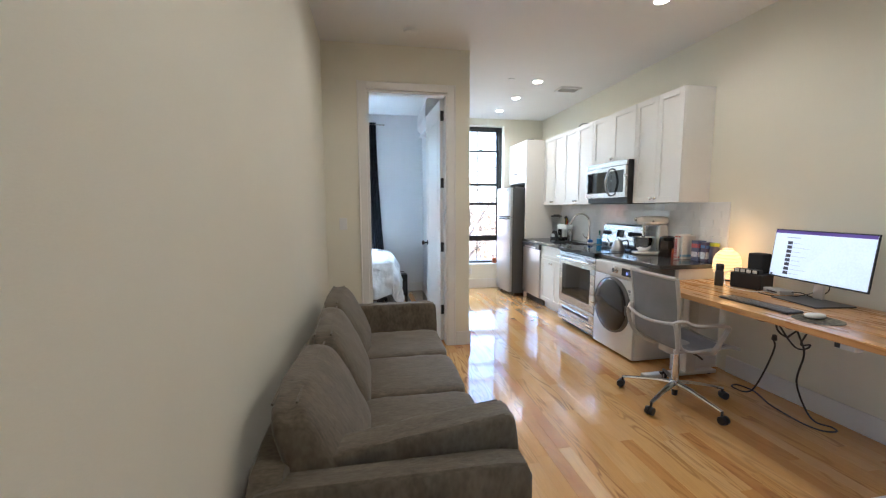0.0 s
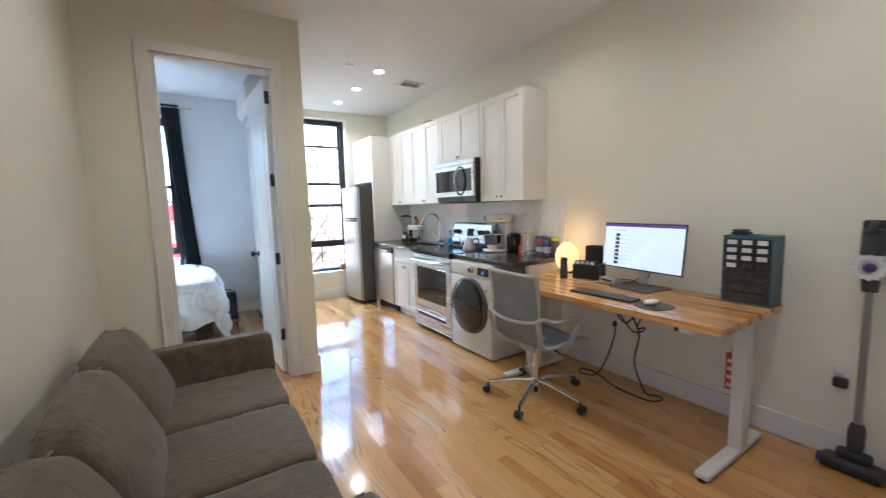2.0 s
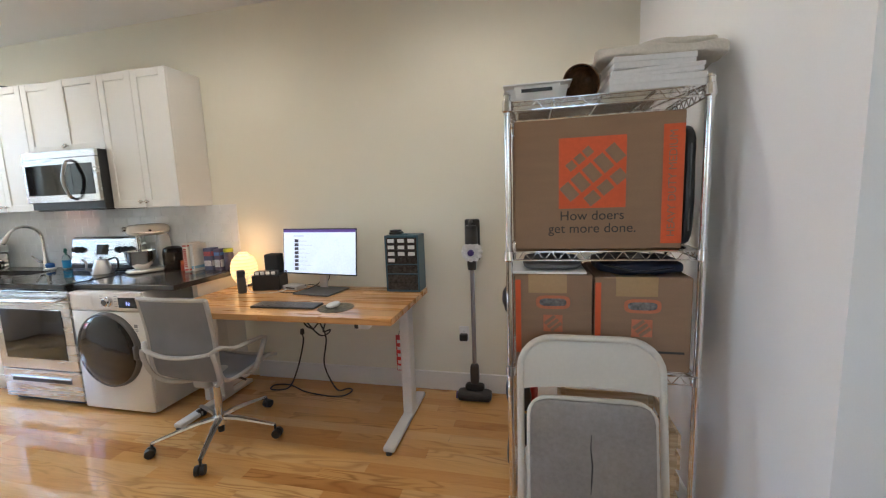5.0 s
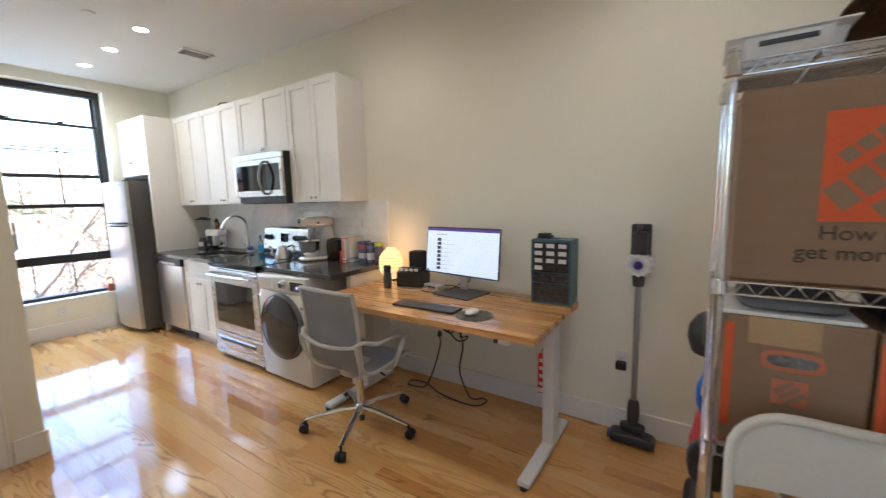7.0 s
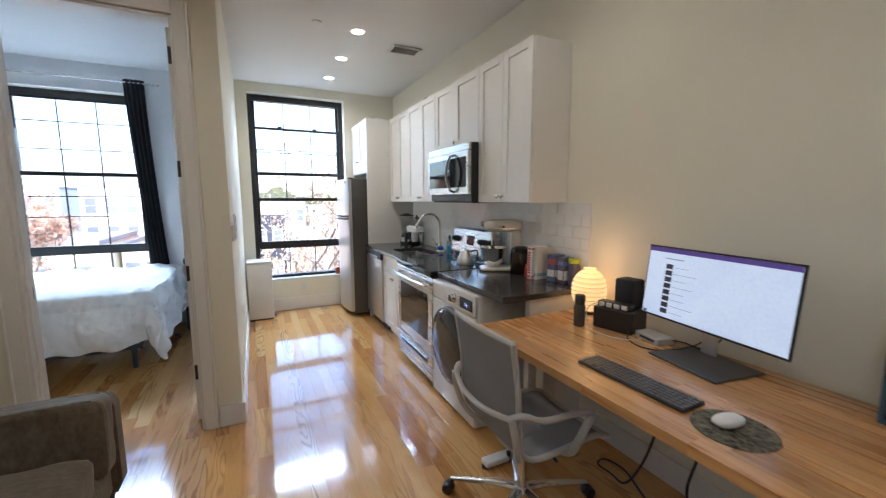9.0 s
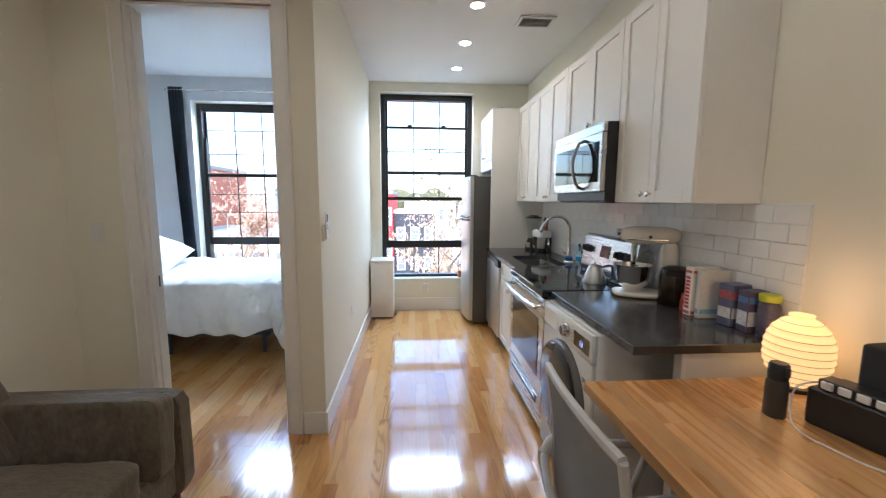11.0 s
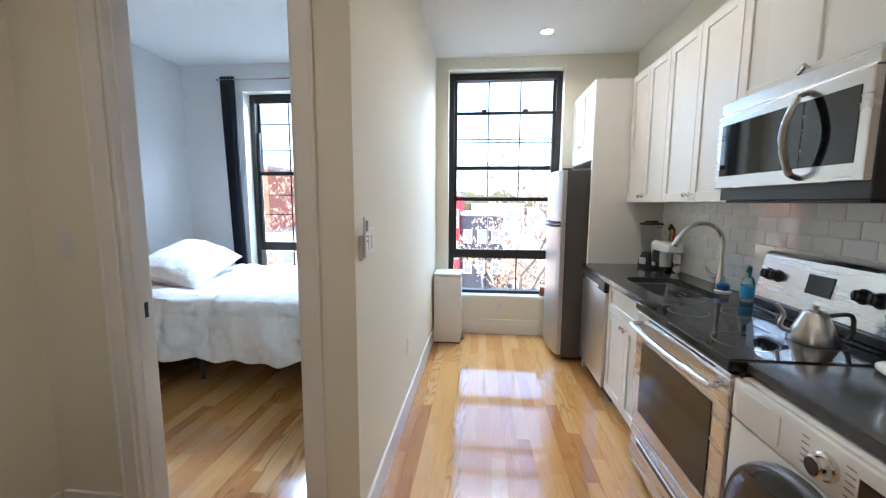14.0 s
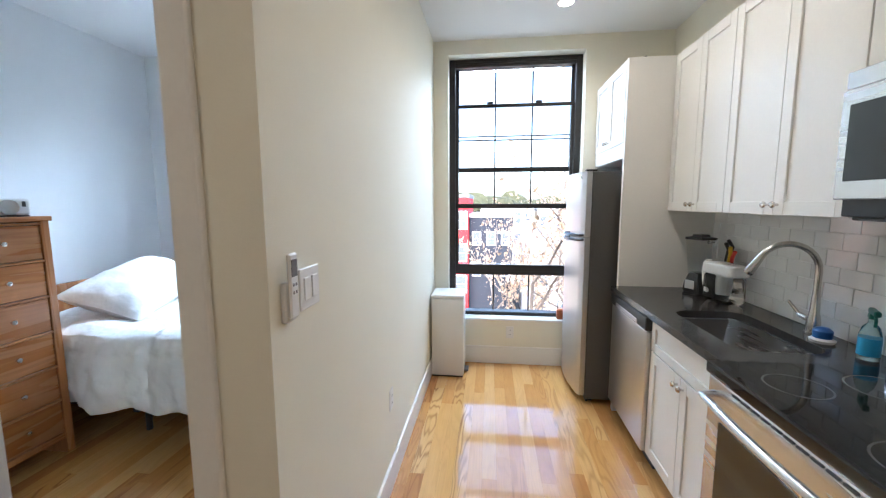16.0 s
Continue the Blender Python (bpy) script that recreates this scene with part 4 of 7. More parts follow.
# worktop's end support
es = tagged(part("end_panel", B(2.62, 2.862, 0, XW - 0.003, 2.883, 0.910, b=0.002), M_CAB), "white panel carrying the end of the worktop", "panel")
part("edge_strip", B(2.60, 2.857, 0, 2.6195, 2.902, 0.910, b=0.002), M_CAB, es)

# fridge
M_FRIDGE = mat("smooth fridge steel", (0.60, 0.60, 0.60), 0.38, 1.0, var=0.02, scale=5, stretch=(3, 6, 0.3), bscale=60, rvar=0.03)
M_DCHR = mat("dark chrome", (0.16, 0.16, 0.165), 0.12, 1.0, var=0.05)
fr = thing("fridge", pose(-0.09, 0, 0) @ Matrix.Diagonal((1, 1, 0.982, 1)), "tall stainless top-freezer fridge with dark grey sides", "fridge")
y0, y1 = 5.985, 6.600
part("body", B(2.345, y0, 0.03, 2.99, y1, 1.80, b=0.006), M_SIDE, fr)
def bowed(z0, z1):
    bm = bmesh.new()
    n = 14
    prof = []
    for i in range(n + 1):
        u = i / n
        prof.append((2.292 - 0.036 * math.sin(math.pi * 0.86 * u) + (0.012 if i in (0, n) else 0), y0 + (y1 - y0) * u))
    ring = prof + [(2.342, y1), (2.342, y0)]
    lo, hi = [bm.verts.new((x, y, z0)) for x, y in ring], [bm.verts.new((x, y, z1)) for x, y in ring]
    k = len(ring)
    for i in range(k):
        j = (i + 1) % k
        bm.faces.new((lo[i], lo[j], hi[j], hi[i]))
    bm.faces.new(lo[::-1])
    bm.faces.new(hi)
    bmesh.ops.recalc_face_normals(bm, faces=bm.faces)
    return bm


fd = part("freezer_door", bowed(1.312, 1.80), M_FRIDGE, fr, smooth=True)
ld = part("lower_door", bowed(0.06, 1.305), M_FRIDGE, fr, smooth=True)
for z, par in ((1.325, fd), (1.290, ld)):
    pts = curve_pts([(2.30, y0 + 0.02, z), (2.255, y0 + 0.03, z), (2.215, y0 + 0.14, z), (2.205, y0 + 0.27, z), (2.255, y0 + 0.31, z)], 5)
    part("handle", tube(bmesh.new(), pts, 0.0105, 10), M_DCHR, par, "short curved dark chrome handle", True)
part("hinge_cap", B(2.30, y0 + 0.008, 1.8005, 2.38, y0 + 0.05, 1.815, b=0.004), M_BLACK, fr)
part("logo_plate", B(2.273, y0 + 0.06, 1.745, 2.2925, y0 + 0.085, 1.775, b=0.001), M_CHROME, fd)
for yy in (y0 + 0.06, y1 - 0.06):
    part("foot", cyl(bmesh.new(), (2.40, yy, 0), (2.40, yy, 0.0295), 0.02, seg=12), M_BLACK, fr)
    part("foot", cyl(bmesh.new(), (2.92, yy, 0), (2.92, yy, 0.0295), 0.02, seg=12), M_BLACK, fr)
part("kick_grille", B(2.36, y0 + 0.02, 0.004, 2.375, y1 - 0.02, 0.0285), M_BLACK, fr)

# white bin at the window
tb = thing("waste_bin", pose(1.004, 6.318, 0) @ Matrix.Diagonal((0.88, 1, 1.02, 1)), "tall slim white metal pedal bin against the wall", "bin")
part("body", B(0.01, 0.0, 0.012, 0.33, 0.30, 0.695, b=0.008, seg=2), M_WHITEPL, tb, smooth=True)
part("lid", B(0.006, -0.004, 0.698, 0.334, 0.304, 0.728, b=0.008, seg=2), M_WHITEPL, tb, smooth=True)
part("base_ring", B(0.016, 0.006, 0.0, 0.324, 0.294, 0.0115), M_BLACK, tb)
part("pedal", B(0.331, 0.10, 0.018, 0.375, 0.20, 0.03, b=0.004), M_SIDE, tb)

# copper padlock-shaped candle lantern on the sill
M_COPPER = mat("copper red metal", (0.50, 0.16, 0.07), 0.3, 0.7)
lk = thing("small_lantern", pose(2.19, 6.74, SILL + 0.02), "small orange lantern with a black loop handle on the sill", "lantern")
part("body", B(-0.035, -0.03, 0, 0.035, 0.03, 0.10, b=0.008), M_COPPER, lk)
part("loop", tube(bmesh.new(), [(-0.025, 0, 0.098), (-0.025, 0, 0.14)] + [(-0.025 * math.cos(radians(a)), 0, 0.15 + 0.025 * math.sin(radians(a))) for a in range(0, 181, 20)] + [(0.025, 0, 0.098)], 0.004, 8), M_BLACK, lk)

# ---- on the worktop ----
ZT = 0.9485
bl = thing("blender", pose(2.885, 5.725, ZT, 0, 0, 20), "countertop blender with a black base and clear jar", "blender")
M_CLEAR = glass("clear plastic", (0.93, 0.95, 0.96), 0.02, 1.2)
bm = bmesh.new()
pr = [(0.085, 0), (0.09, 0.01), (0.085, 0.06), (0.062, 0.12), (0.058, 0.13)]
lathe(bm, pr, seg=4, m=pose(0, 0, 0, 0, 0, 45))
bmesh.ops.bevel(bm, geom=bm.edges[:], offset=0.006, segments=2, affect="EDGES")
part("base", bm, M_BLACK, bl, smooth=True)
part("control_plate", B(-0.071, -0.035, 0.03, -0.066, 0.035, 0.085, b=0.001), M_STEEL, bl)
bm = lathe(bmesh.new(), [(0.06, 0.131), (0.082, 0.35), (0.080, 0.35), (0.058, 0.136)], seg=4, m=pose(0, 0, 0, 0, 0, 45))
part("jar", bm, M_CLEAR, bl, "clear square jar")
part("lid", lathe(bmesh.new(), [(0.087, 0.351), (0.088, 0.365), (0.05, 0.372), (0.045, 0.385), (0, 0.386)], seg=4, m=pose(0, 0, 0, 0, 0, 45)), M_BLACK, bl)
part("jar_handle", tube(bmesh.new(), [(0.06, 0, 0.33), (0.12, 0, 0.33), (0.12, 0, 0.20), (0.055, 0, 0.18)], 0.011, 8), M_CLEAR, bl)

pi = thing("filter_pitcher", pose(2.895, 5.46, ZT, 0, 0, 95), "clear water filter pitcher with a white lid", "pitcher")
bm = pillow(bmesh.new(), 0.23, 0.12, 0.17, pose(0, 0, 0.0865), 8, 7)
part("vessel", bm, M_CLEAR, pi, smooth=True)
part("filter", cyl(bmesh.new(), (0.0, 0, 0.05), (0.0, 0, 0.165), 0.028, 0.034, seg=18), M_WHITEPL, pi)
bm = pillow(bmesh.new(), 0.25, 0.125, 0.07, pose(0, 0, 0.2), 8, 8)
part("lid", bm, mat("frosted white plastic", (0.80, 0.81, 0.82), 0.3), pi, smooth=True)
part("handle", tube(bmesh.new(), curve_pts([(0.115, 0, 0.225), (0.17, 0, 0.22), (0.185, 0, 0.15), (0.165, 0, 0.07), (0.11, 0, 0.05)], 5), 0.014, 10), M_WHITEPL, pi, smooth=True)

kb = thing("knife_block", pose(2.978, 5.585, ZT), "dark holder with red, yellow and black handled tools", "knife block")
part("block", B(-0.05, -0.05, 0, 0.05, 0.05, 0.20, b=0.006), M_BLACK, kb)
for k, (dy, c) in enumerate(((-0.03, (0.55, 0.04, 0.03)), (0.0, (0.6, 0.40, 0.03)), (0.03, (0.02, 0.02, 0.02)), (0.015, (0.02, 0.02, 0.02)))):
    part("tool_handle", tube(bmesh.new(), [(0, dy, 0.19), (-0.01 + 0.01 * k, dy * 1.3 - 0.02, 0.26 + 0.02 * k), (-0.02, dy * 1.6 - 0.05, 0.30 + 0.02 * k)], 0.011, 8),
         mat("tool plastic", c, 0.35), kb, smooth=True)

sp2 = thing("spray_bottle", pose(2.945, 4.615, ZT, 0, 0, 60) @ Matrix.Scale(0.82, 4), "clear spray bottle of blue cleaner with a green trigger", "spray bottle")
M_BLUE = glass("blue liquid", (0.05, 0.30, 0.70), 0.1, 1.3)
M_TEAL = mat("green plastic", (0.01, 0.13, 0.10), 0.35)
part("bottle", lathe(bmesh.new(), [(0.038, 0), (0.04, 0.01), (0.04, 0.11), (0.03, 0.15), (0.014, 0.17), (0.014, 0.19)], seg=20), glass("pale green plastic", (0.72, 0.90, 0.88), 0.15, 1.25), sp2, smooth=True)
part("liquid_label", lathe(bmesh.new(), [(0.0406, 0.02), (0.0408, 0.022), (0.0408, 0.10), (0.0406, 0.102)], seg=20), mat("blue label", (0.05, 0.38, 0.72), 0.3), sp2, smooth=True)
bm = B(-0.02, -0.014, 0.19, 0.02, 0.014, 0.215, b=0.004)
box(bm, -0.075, -0.012, 0.212, 0.03, 0.012, 0.238, b=0.005)
tube(bm, [(-0.045, 0, 0.213), (-0.06, 0, 0.19), (-0.055, 0, 0.165)], 0.006, 8)
part("trigger", bm, M_TEAL, sp2)

db = thing("dish_brush", pose(2.925, 4.795, ZT), "blue and white round dish scrubber on the worktop", "brush")
part("bristles", lathe(bmesh.new(), [(0.04, 0), (0.045, 0.012), (0.03, 0.02)], seg=20), M_WHITEPL, db, smooth=True)
part("grip", lathe(bmesh.new(), [(0.032, 0.02), (0.034, 0.05), (0.022, 0.062), (0, 0.065)], seg=20), mat("blue plastic", (0.02, 0.10, 0.32), 0.3), db, smooth=True)

ke = thing("kettle", pose(2.757, 3.945, 0.9536, 0, 0, 160), "small brushed steel gooseneck kettle on the cooktop", "kettle")
part("body", lathe(bmesh.new(), [(0.075, 0), (0.078, 0.008), (0.06, 0.06), (0.042, 0.105), (0.038, 0.115), (0.03, 0.120), (0, 0.123)], seg=28), M_STEEL, ke, smooth=True)
part("lid_knob", lathe(bmesh.new(), [(0.006, 0.122), (0.010, 0.135), (0.008, 0.142), (0, 0.143)], seg=14), M_STEEL, ke, smooth=True)
part("spout", tube(bmesh.new(), curve_pts([(0.065, 0, 0.03), (0.10, 0, 0.05), (0.095, 0, 0.10), (0.12, 0, 0.135)], 5), [0.009] * 15 + [0.006], 8), M_STEEL, ke, smooth=True)
part("handle", tube(bmesh.new(), curve_pts([(-0.04, 0, 0.105), (-0.10, 0, 0.115), (-0.11, 0, 0.06), (-0.095, 0, 0.02)], 5), 0.008, 8), M_BLACK, ke, smooth=True)

mx = thing("stand_mixer", pose(2.885, 3.59, ZT, 0, 0, 160) @ Matrix.Scale(0.94, 4), "cream stand mixer with a polished steel bowl", "mixer")
M_CREAM = mat("cream enamel", (0.72, 0.68, 0.60), 0.18, var=0.02, coat=0.4)
part("base", pillow(bmesh.new(), 0.36, 0.21, 0.035, pose(0.0, 0, 0.0175), 8, 4), M_CREAM, mx, smooth=True)
bm = pillow(bmesh.new(), 0.10, 0.11, 0.32, pose(-0.12, 0, 0.18), 8, 4)
part("column", bm, M_CREAM, mx, smooth=True)
bm = pillow(bmesh.new(), 0.335, 0.120, 0.105, pose(-0.012, 0, 0.375), 10, 3.2)
hd = part("head", bm, M_CREAM, mx, smooth=True)
part("attachment_knob", cyl(bmesh.new(), (0.150, 0, 0.39), (0.172, 0, 0.39), 0.02, 0.02, seg=20), M_CHROME, hd, smooth=True)
part("speed_lever", cyl(bmesh.new(), (0.0, 0.055, 0.37), (0.0, 0.08, 0.37), 0.008, 0.009, seg=12), M_BLACK, hd, smooth=True)
part("speed_lever", cyl(bmesh.new(), (-0.03, -0.055, 0.37), (-0.03, -0.075, 0.37), 0.009, 0.010, seg=12), M_BLACK, hd, smooth=True)
part("trim_band", B(-0.10, -0.0605, 0.348, 0.12, 0.0605, 0.355, b=0.002), M_CHROME, hd)
part("beater_shaft", cyl(bmesh.new(), (0.07, 0, 0.335), (0.07, 0, 0.15), 0.02, 0.012, seg=14), M_CHROME, hd)
part("mixing_bowl", lathe(bmesh.new(), [(0.05, 0.036), (0.055, 0.05), (0.085, 0.075), (0.105, 0.12), (0.112, 0.19), (0.115, 0.195), (0.111, 0.193), (0.103, 0.12), (0.08, 0.08), (0, 0.06)], c=(0.07, 0, 0), seg=36), M_CHROME, mx, smooth=True)
part("bowl_handle", tube(bmesh.new(), curve_pts([(0.03, -0.10, 0.17), (0.0, -0.15, 0.17), (0.0, -0.15, 0.10), (0.03, -0.095, 0.09)], 5), 0.007, 8), M_CHROME, mx, smooth=True)

ut = thing("utensil_crock", pose(2.945, 3.41, ZT), "dark round canister with a lid of smoky glass", "canister")
part("canister", lathe(bmesh.new(), [(0.078, 0), (0.08, 0.005), (0.08, 0.15), (0.076, 0.16), (0, 0.16)], seg=32), mat("dark espresso metal", (0.05, 0.035, 0.026), 0.18, 0.7), ut, smooth=True)
part("glass_lid", lathe(bmesh.new(), [(0.078, 0.161), (0.07, 0.19), (0.04, 0.205), (0.0, 0.207)], seg=32), M_SMOKE, ut, smooth=True)
rj = thing("spice_jar", pose(2.925, 3.29, ZT), "small red jar with an orange lid", "jar")
part("jar", lathe(bmesh.new(), [(0.028, 0), (0.029, 0.004), (0.029, 0.05), (0.026, 0.055), (0, 0.055)], seg=20), mat("red label", (0.45, 0.05, 0.02), 0.35), rj, smooth=True)
part("lid", lathe(bmesh.new(), [(0.024, 0.0555), (0.025, 0.085), (0, 0.086)], seg=20), mat("orange lid", (0.70, 0.16, 0.03), 0.4), rj, smooth=True)


def carton(name, x, y, w, d, h, yaw, c, band, label, category="carton", text=None, shape=False):
    t = thing(name, pose(x, y, ZT, 0, 0, yaw), label, category)
    part("body", B(-d / 2, -w / 2, 0, d / 2, w / 2, h, b=0.003), mat("printed card", c, 0.4, var=0.08, scale=25), t)
    for z0, z1, cc in band:
        part("print_band", B(-d / 2 - 0.0008, -w / 2 + 0.004, h * z0, d / 2 + 0.0008, w / 2 - 0.004, h * z1, b=0.0003), mat("print", cc, 0.4, var=0.2, scale=60), t)
        part("print_band", B(-d / 2 + 0.004, -w / 2 - 0.0008, h * z0, d / 2 - 0.004, w / 2 + 0.0008, h * z1, b=0.0003), mat("print", cc, 0.4, var=0.2, scale=60), t)
    if text:
        ink = mat("red print", (0.5, 0.05, 0.04), 0.5)
        for k in range(9):
            part("print_bar", B(-d / 2 - 0.0016, -0.014, h * (0.16 + 0.075 * k), -d / 2 - 0.0009, 0.012, h * (0.21 + 0.075 * k)), ink, t)
        for k in range(14):
            part("print_bar", B(-d / 2 - 0.0016, 0.015, h * (0.2 + 0.045 * k), -d / 2 - 0.0009, 0.019, h * (0.23 + 0.045 * k)), ink, t)
    return t


carton("book", 2.94, 3.215, 0.045, 0.15, 0.235, 4, (0.78, 0.74, 0.68), ((0.04, 0.10, (0.55, 0.10, 0.08)), (0.88, 0.93, (0.55, 0.10, 0.08))), "upright white book with a red lettered spine", "book", True)
carton("book", 2.955, 3.165, 0.03, 0.15, 0.225, 2, (0.70, 0.68, 0.64), ((0.1, 0.2, (0.25, 0.45, 0.60)),), "upright pale paperback leaning on the others", "book")
carton("food_carton", 2.975, 3.06, 0.07, 0.10, 0.185, 6, (0.10, 0.12, 0.22), ((0.2, 0.45, (0.65, 0.65, 0.70)), (0.65, 0.85, (0.45, 0.10, 0.12))), "dark blue printed food carton on the worktop")
carton("food_carton", 2.985, 2.975, 0.06, 0.09, 0.175, -3, (0.09, 0.07, 0.13), ((0.15, 0.5, (0.60, 0.62, 0.66)), (0.7, 0.85, (0.10, 0.20, 0.45))), "dark purple printed food carton on the worktop")
jr = thing("food_jar", pose(2.985, 2.90, ZT), "dark jar with a bright yellow-green lid", "jar")
part("jar", lathe(bmesh.new(), [(0.036, 0), (0.038, 0.005), (0.038, 0.13), (0.03, 0.145), (0, 0.146)], seg=22), mat("dark label", (0.07, 0.06, 0.10), 0.3, var=0.3, scale=40), jr, smooth=True)
part("lid", lathe(bmesh.new(), [(0.037, 0.147), (0.038, 0.15), (0.038, 0.172), (0.034, 0.176), (0, 0.177)], seg=22), mat("lime lid", (0.42, 0.47, 0.02), 0.4), jr, smooth=True)

# ---- living room: sofa ----
M_SOFA = mat("grey brown woven fabric", (0.124, 0.099, 0.068), 0.9, var=0.36, scale=60, bump=0.0014, bscale=190, sheen=0.25, rvar=0.05)
for n in M_SOFA.node_tree.nodes:
    if n.type == "MAPPING":
        n.inputs["Scale"].default_value = (0.28, 1.0, 0.14)
M_DARKW = mat("dark stained wood", (0.05, 0.03, 0.02), 0.4)
so = thing("sofa", pose(0.022, 0, 0), "grey-brown fabric three-seat sofa with loose cushions", "sofa")
SY0, SY1 = 1.075, 3.29
bm = pillow(bmesh.new(), 0.86, SY1 - SY0 - 0.02, 0.20, pose(0.035, (SY0 + SY1) / 2, 0.235), 6, 14)
part("seat_frame", bm, M_SOFA, so, smooth=True)
bm = pillow(bmesh.new(), 0.13, SY1 - SY0, 0.56, pose(-0.35, (SY0 + SY1) / 2, 0.375), 8, 12)
part("back_frame", bm, M_SOFA, so, smooth=True)
for yc in (SY0 + 0.05, SY1 - 0.05):
    part("arm", pillow(bmesh.new(), 0.88, 0.10, 0.49, pose(0.045, yc, 0.375), 8, 14), M_SOFA, so, smooth=True)
for s, yc, zc, up in ((1, SY0 + 0.185, 0.505, -8), (-1, SY1 - 0.20, 0.485, 0)):
    m = pose(0.095, yc - s * 0.012, zc, 4 * s, up, 0)
    bo = part("arm_bolster", pillow(bmesh.new(), 0.79, 0.115, 0.36, m, 12, 12, wrinkle=0.006, freq=7, seed=yc), M_SOFA, so, smooth=True)
    for dy in (-0.044, 0.044):
        pts = [m @ Vector((-0.355 + 0.71 * i / 12, dy, 0.174 + 0.002 * math.sin(i * 1.3))) for i in range(13)]
        part("piping", tube(bmesh.new(), pts, 0.005, 6), M_SOFA, bo, smooth=True)
w = (SY1 - SY0 - 0.60) / 3
for k in range(3):
    yc = SY0 + 0.30 + w * (k + 0.5)
    part("seat_cushion", pillow(bmesh.new(), 0.62, w - 0.008, 0.165, pose(0.165, yc, 0.395), 14, 10, puff=0.10, wrinkle=0.007, freq=6, seed=k * 9.1), M_SOFA, so, smooth=True)
wb = (SY1 - SY0 - 0.22) / 3


def back_cushion(w_, seed):
    """A wedge cushion, thick at its foot and thin along its rounded top, leaning back."""
    bm = pillow(bmesh.new(), 0.25, w_, 0.41, pose(0, 0, 0.205), 16, 6.5, wrinkle=0.010, freq=6, seed=seed)
    for v in bm.verts:
        f = min(1, max(0, v.co.z / 0.41))
        belly = 0.03 * math.sin(math.pi * f) * (1 - (2 * v.co.y / w_) ** 2)
        v.co.x = v.co.x * (1.0 - 0.50 * f ** 1.2) - 0.130 * f + (belly if v.co.x > 0 else 0)
        v.co.z -= 0.018 * f * abs(2 * v.co.y / w_) ** 3
    return bm


for k in range(3):
    yc = SY0 + 0.09 + wb * (k + 0.5)
    m = pose(-0.155, yc, 0.428, 0, (-1, 2, 0)[k], (-2, 2, -1)[k])
    bm = back_cushion(wb - 0.004, k * 5.3)
    bm.transform(m)
    cu_ = part("back_cushion", bm, M_SOFA, so, smooth=True)
    for x in (-0.173, -0.097):
        pts = [m @ Vector((x, (-0.43 + 0.86 * i / 10) * wb, 0.406 - 0.018 * abs(-0.86 + 1.72 * i / 10) ** 3)) for i in range(11)]
        part("piping", tube(bmesh.new(), pts, 0.0045, 6), M_SOFA, cu_, smooth=True)
for x, y in ((-0.33, SY0 + 0.07), (0.42, SY0 + 0.07), (-0.33, SY1 - 0.07), (0.42, SY1 - 0.07)):
    part("leg", cyl(bmesh.new(), (x, y, 0), (x, y, 0.14), 0.017, 0.026, seg=14), M_DARKW, so)

# ---- desk ----
M_DESK = wood("butcher block", (0.46, 0.215, 0.066), (0.55, 0.28, 0.095), (0.61, 0.34, 0.125), "Y", 0.28, 0.2, 14.0, 0.35)
M_DLEG = mat("white powder coat", (0.70, 0.68, 0.65), 0.4)
dk = thing("standing_desk", pose(0, 0, 0), "standing desk with a butcher block top and white legs", "desk")
DZ1 = 0.828
rs = random.Random(4)
nst = 13
sw_ = (2.945 - 2.185) / nst
top = thing("tabletop", Matrix(), "oiled butcher block tabletop of glued staves")
top.parent = dk
for i in range(nst):
    y = 1.195
    x0 = 2.185 + i * sw_
    while y < 2.799:
        L_ = min(rs.uniform(0.35, 0.75), 2.80 - y)
        if 2.80 - y - L_ < 0.15:
            L_ = 2.80 - y
        part("stave", B(x0 + 0.0001, y + 0.0001, DZ1 - 0.036, x0 + sw_ - 0.0001, y + L_ - 0.0001, DZ1, b=0.0006), M_DESK, top)
        y += L_
for yc in (1.27, 2.755):
    lg = part("leg", B(2.60, yc - 0.033, 0.035, 2.70, yc + 0.033, 0.765, b=0.006), M_DLEG, dk)
    part("upper_column", B(2.607, yc - 0.027, 0.40, 2.693, yc + 0.027, 0.775, b=0.004), M_DLEG, lg)
    bm = B(2.222, yc - 0.036, 0.012, 2.91, yc + 0.036, 0.045, b=0.012, seg=2)
    part("foot", bm, M_DLEG, dk, smooth=True)
    part("arm_bracket", B(2.28, yc - 0.03, 0.765, 2.88, yc + 0.03, 0.7915, b=0.004), M_DLEG, dk)
    for xx in (2.23, 2.86):
        part("glide", cyl(bmesh.new(), (xx, yc, 0), (xx, yc, 0.0125), 0.018, seg=12), M_BLACK, dk)
part("cross_rail", B(2.56, 1.305, 0.755, 2.60, 2.72, 0.7915, b=0.003), M_DLEG, dk)
part("cross_rail", B(2.70, 1.305, 0.755, 2.74, 2.72, 0.7915, b=0.003), M_DLEG, dk)
hs = part("height_switch", B(2.20, 1.335, 0.762, 2.255, 1.42, 0.7915, b=0.005), M_WHITEPL, dk, "white height switch with a black key")
part("switch_key", B(2.198, 1.395, 0.765, 2.1998, 1.419, 0.788, b=0.001), M_BLACK, hs)
M_RED = mat("red tag", (0.55, 0.03, 0.03), 0.45)
tg = thing("warning_tag", pose(2.648, 1.327, 0.32), "long red warning tag with white marks on the desk leg", "tag")
part("strip", B(-0.0015, -0.021, 0.0, 0.0015, 0.021, 0.25, b=0.0005), M_RED, tg)
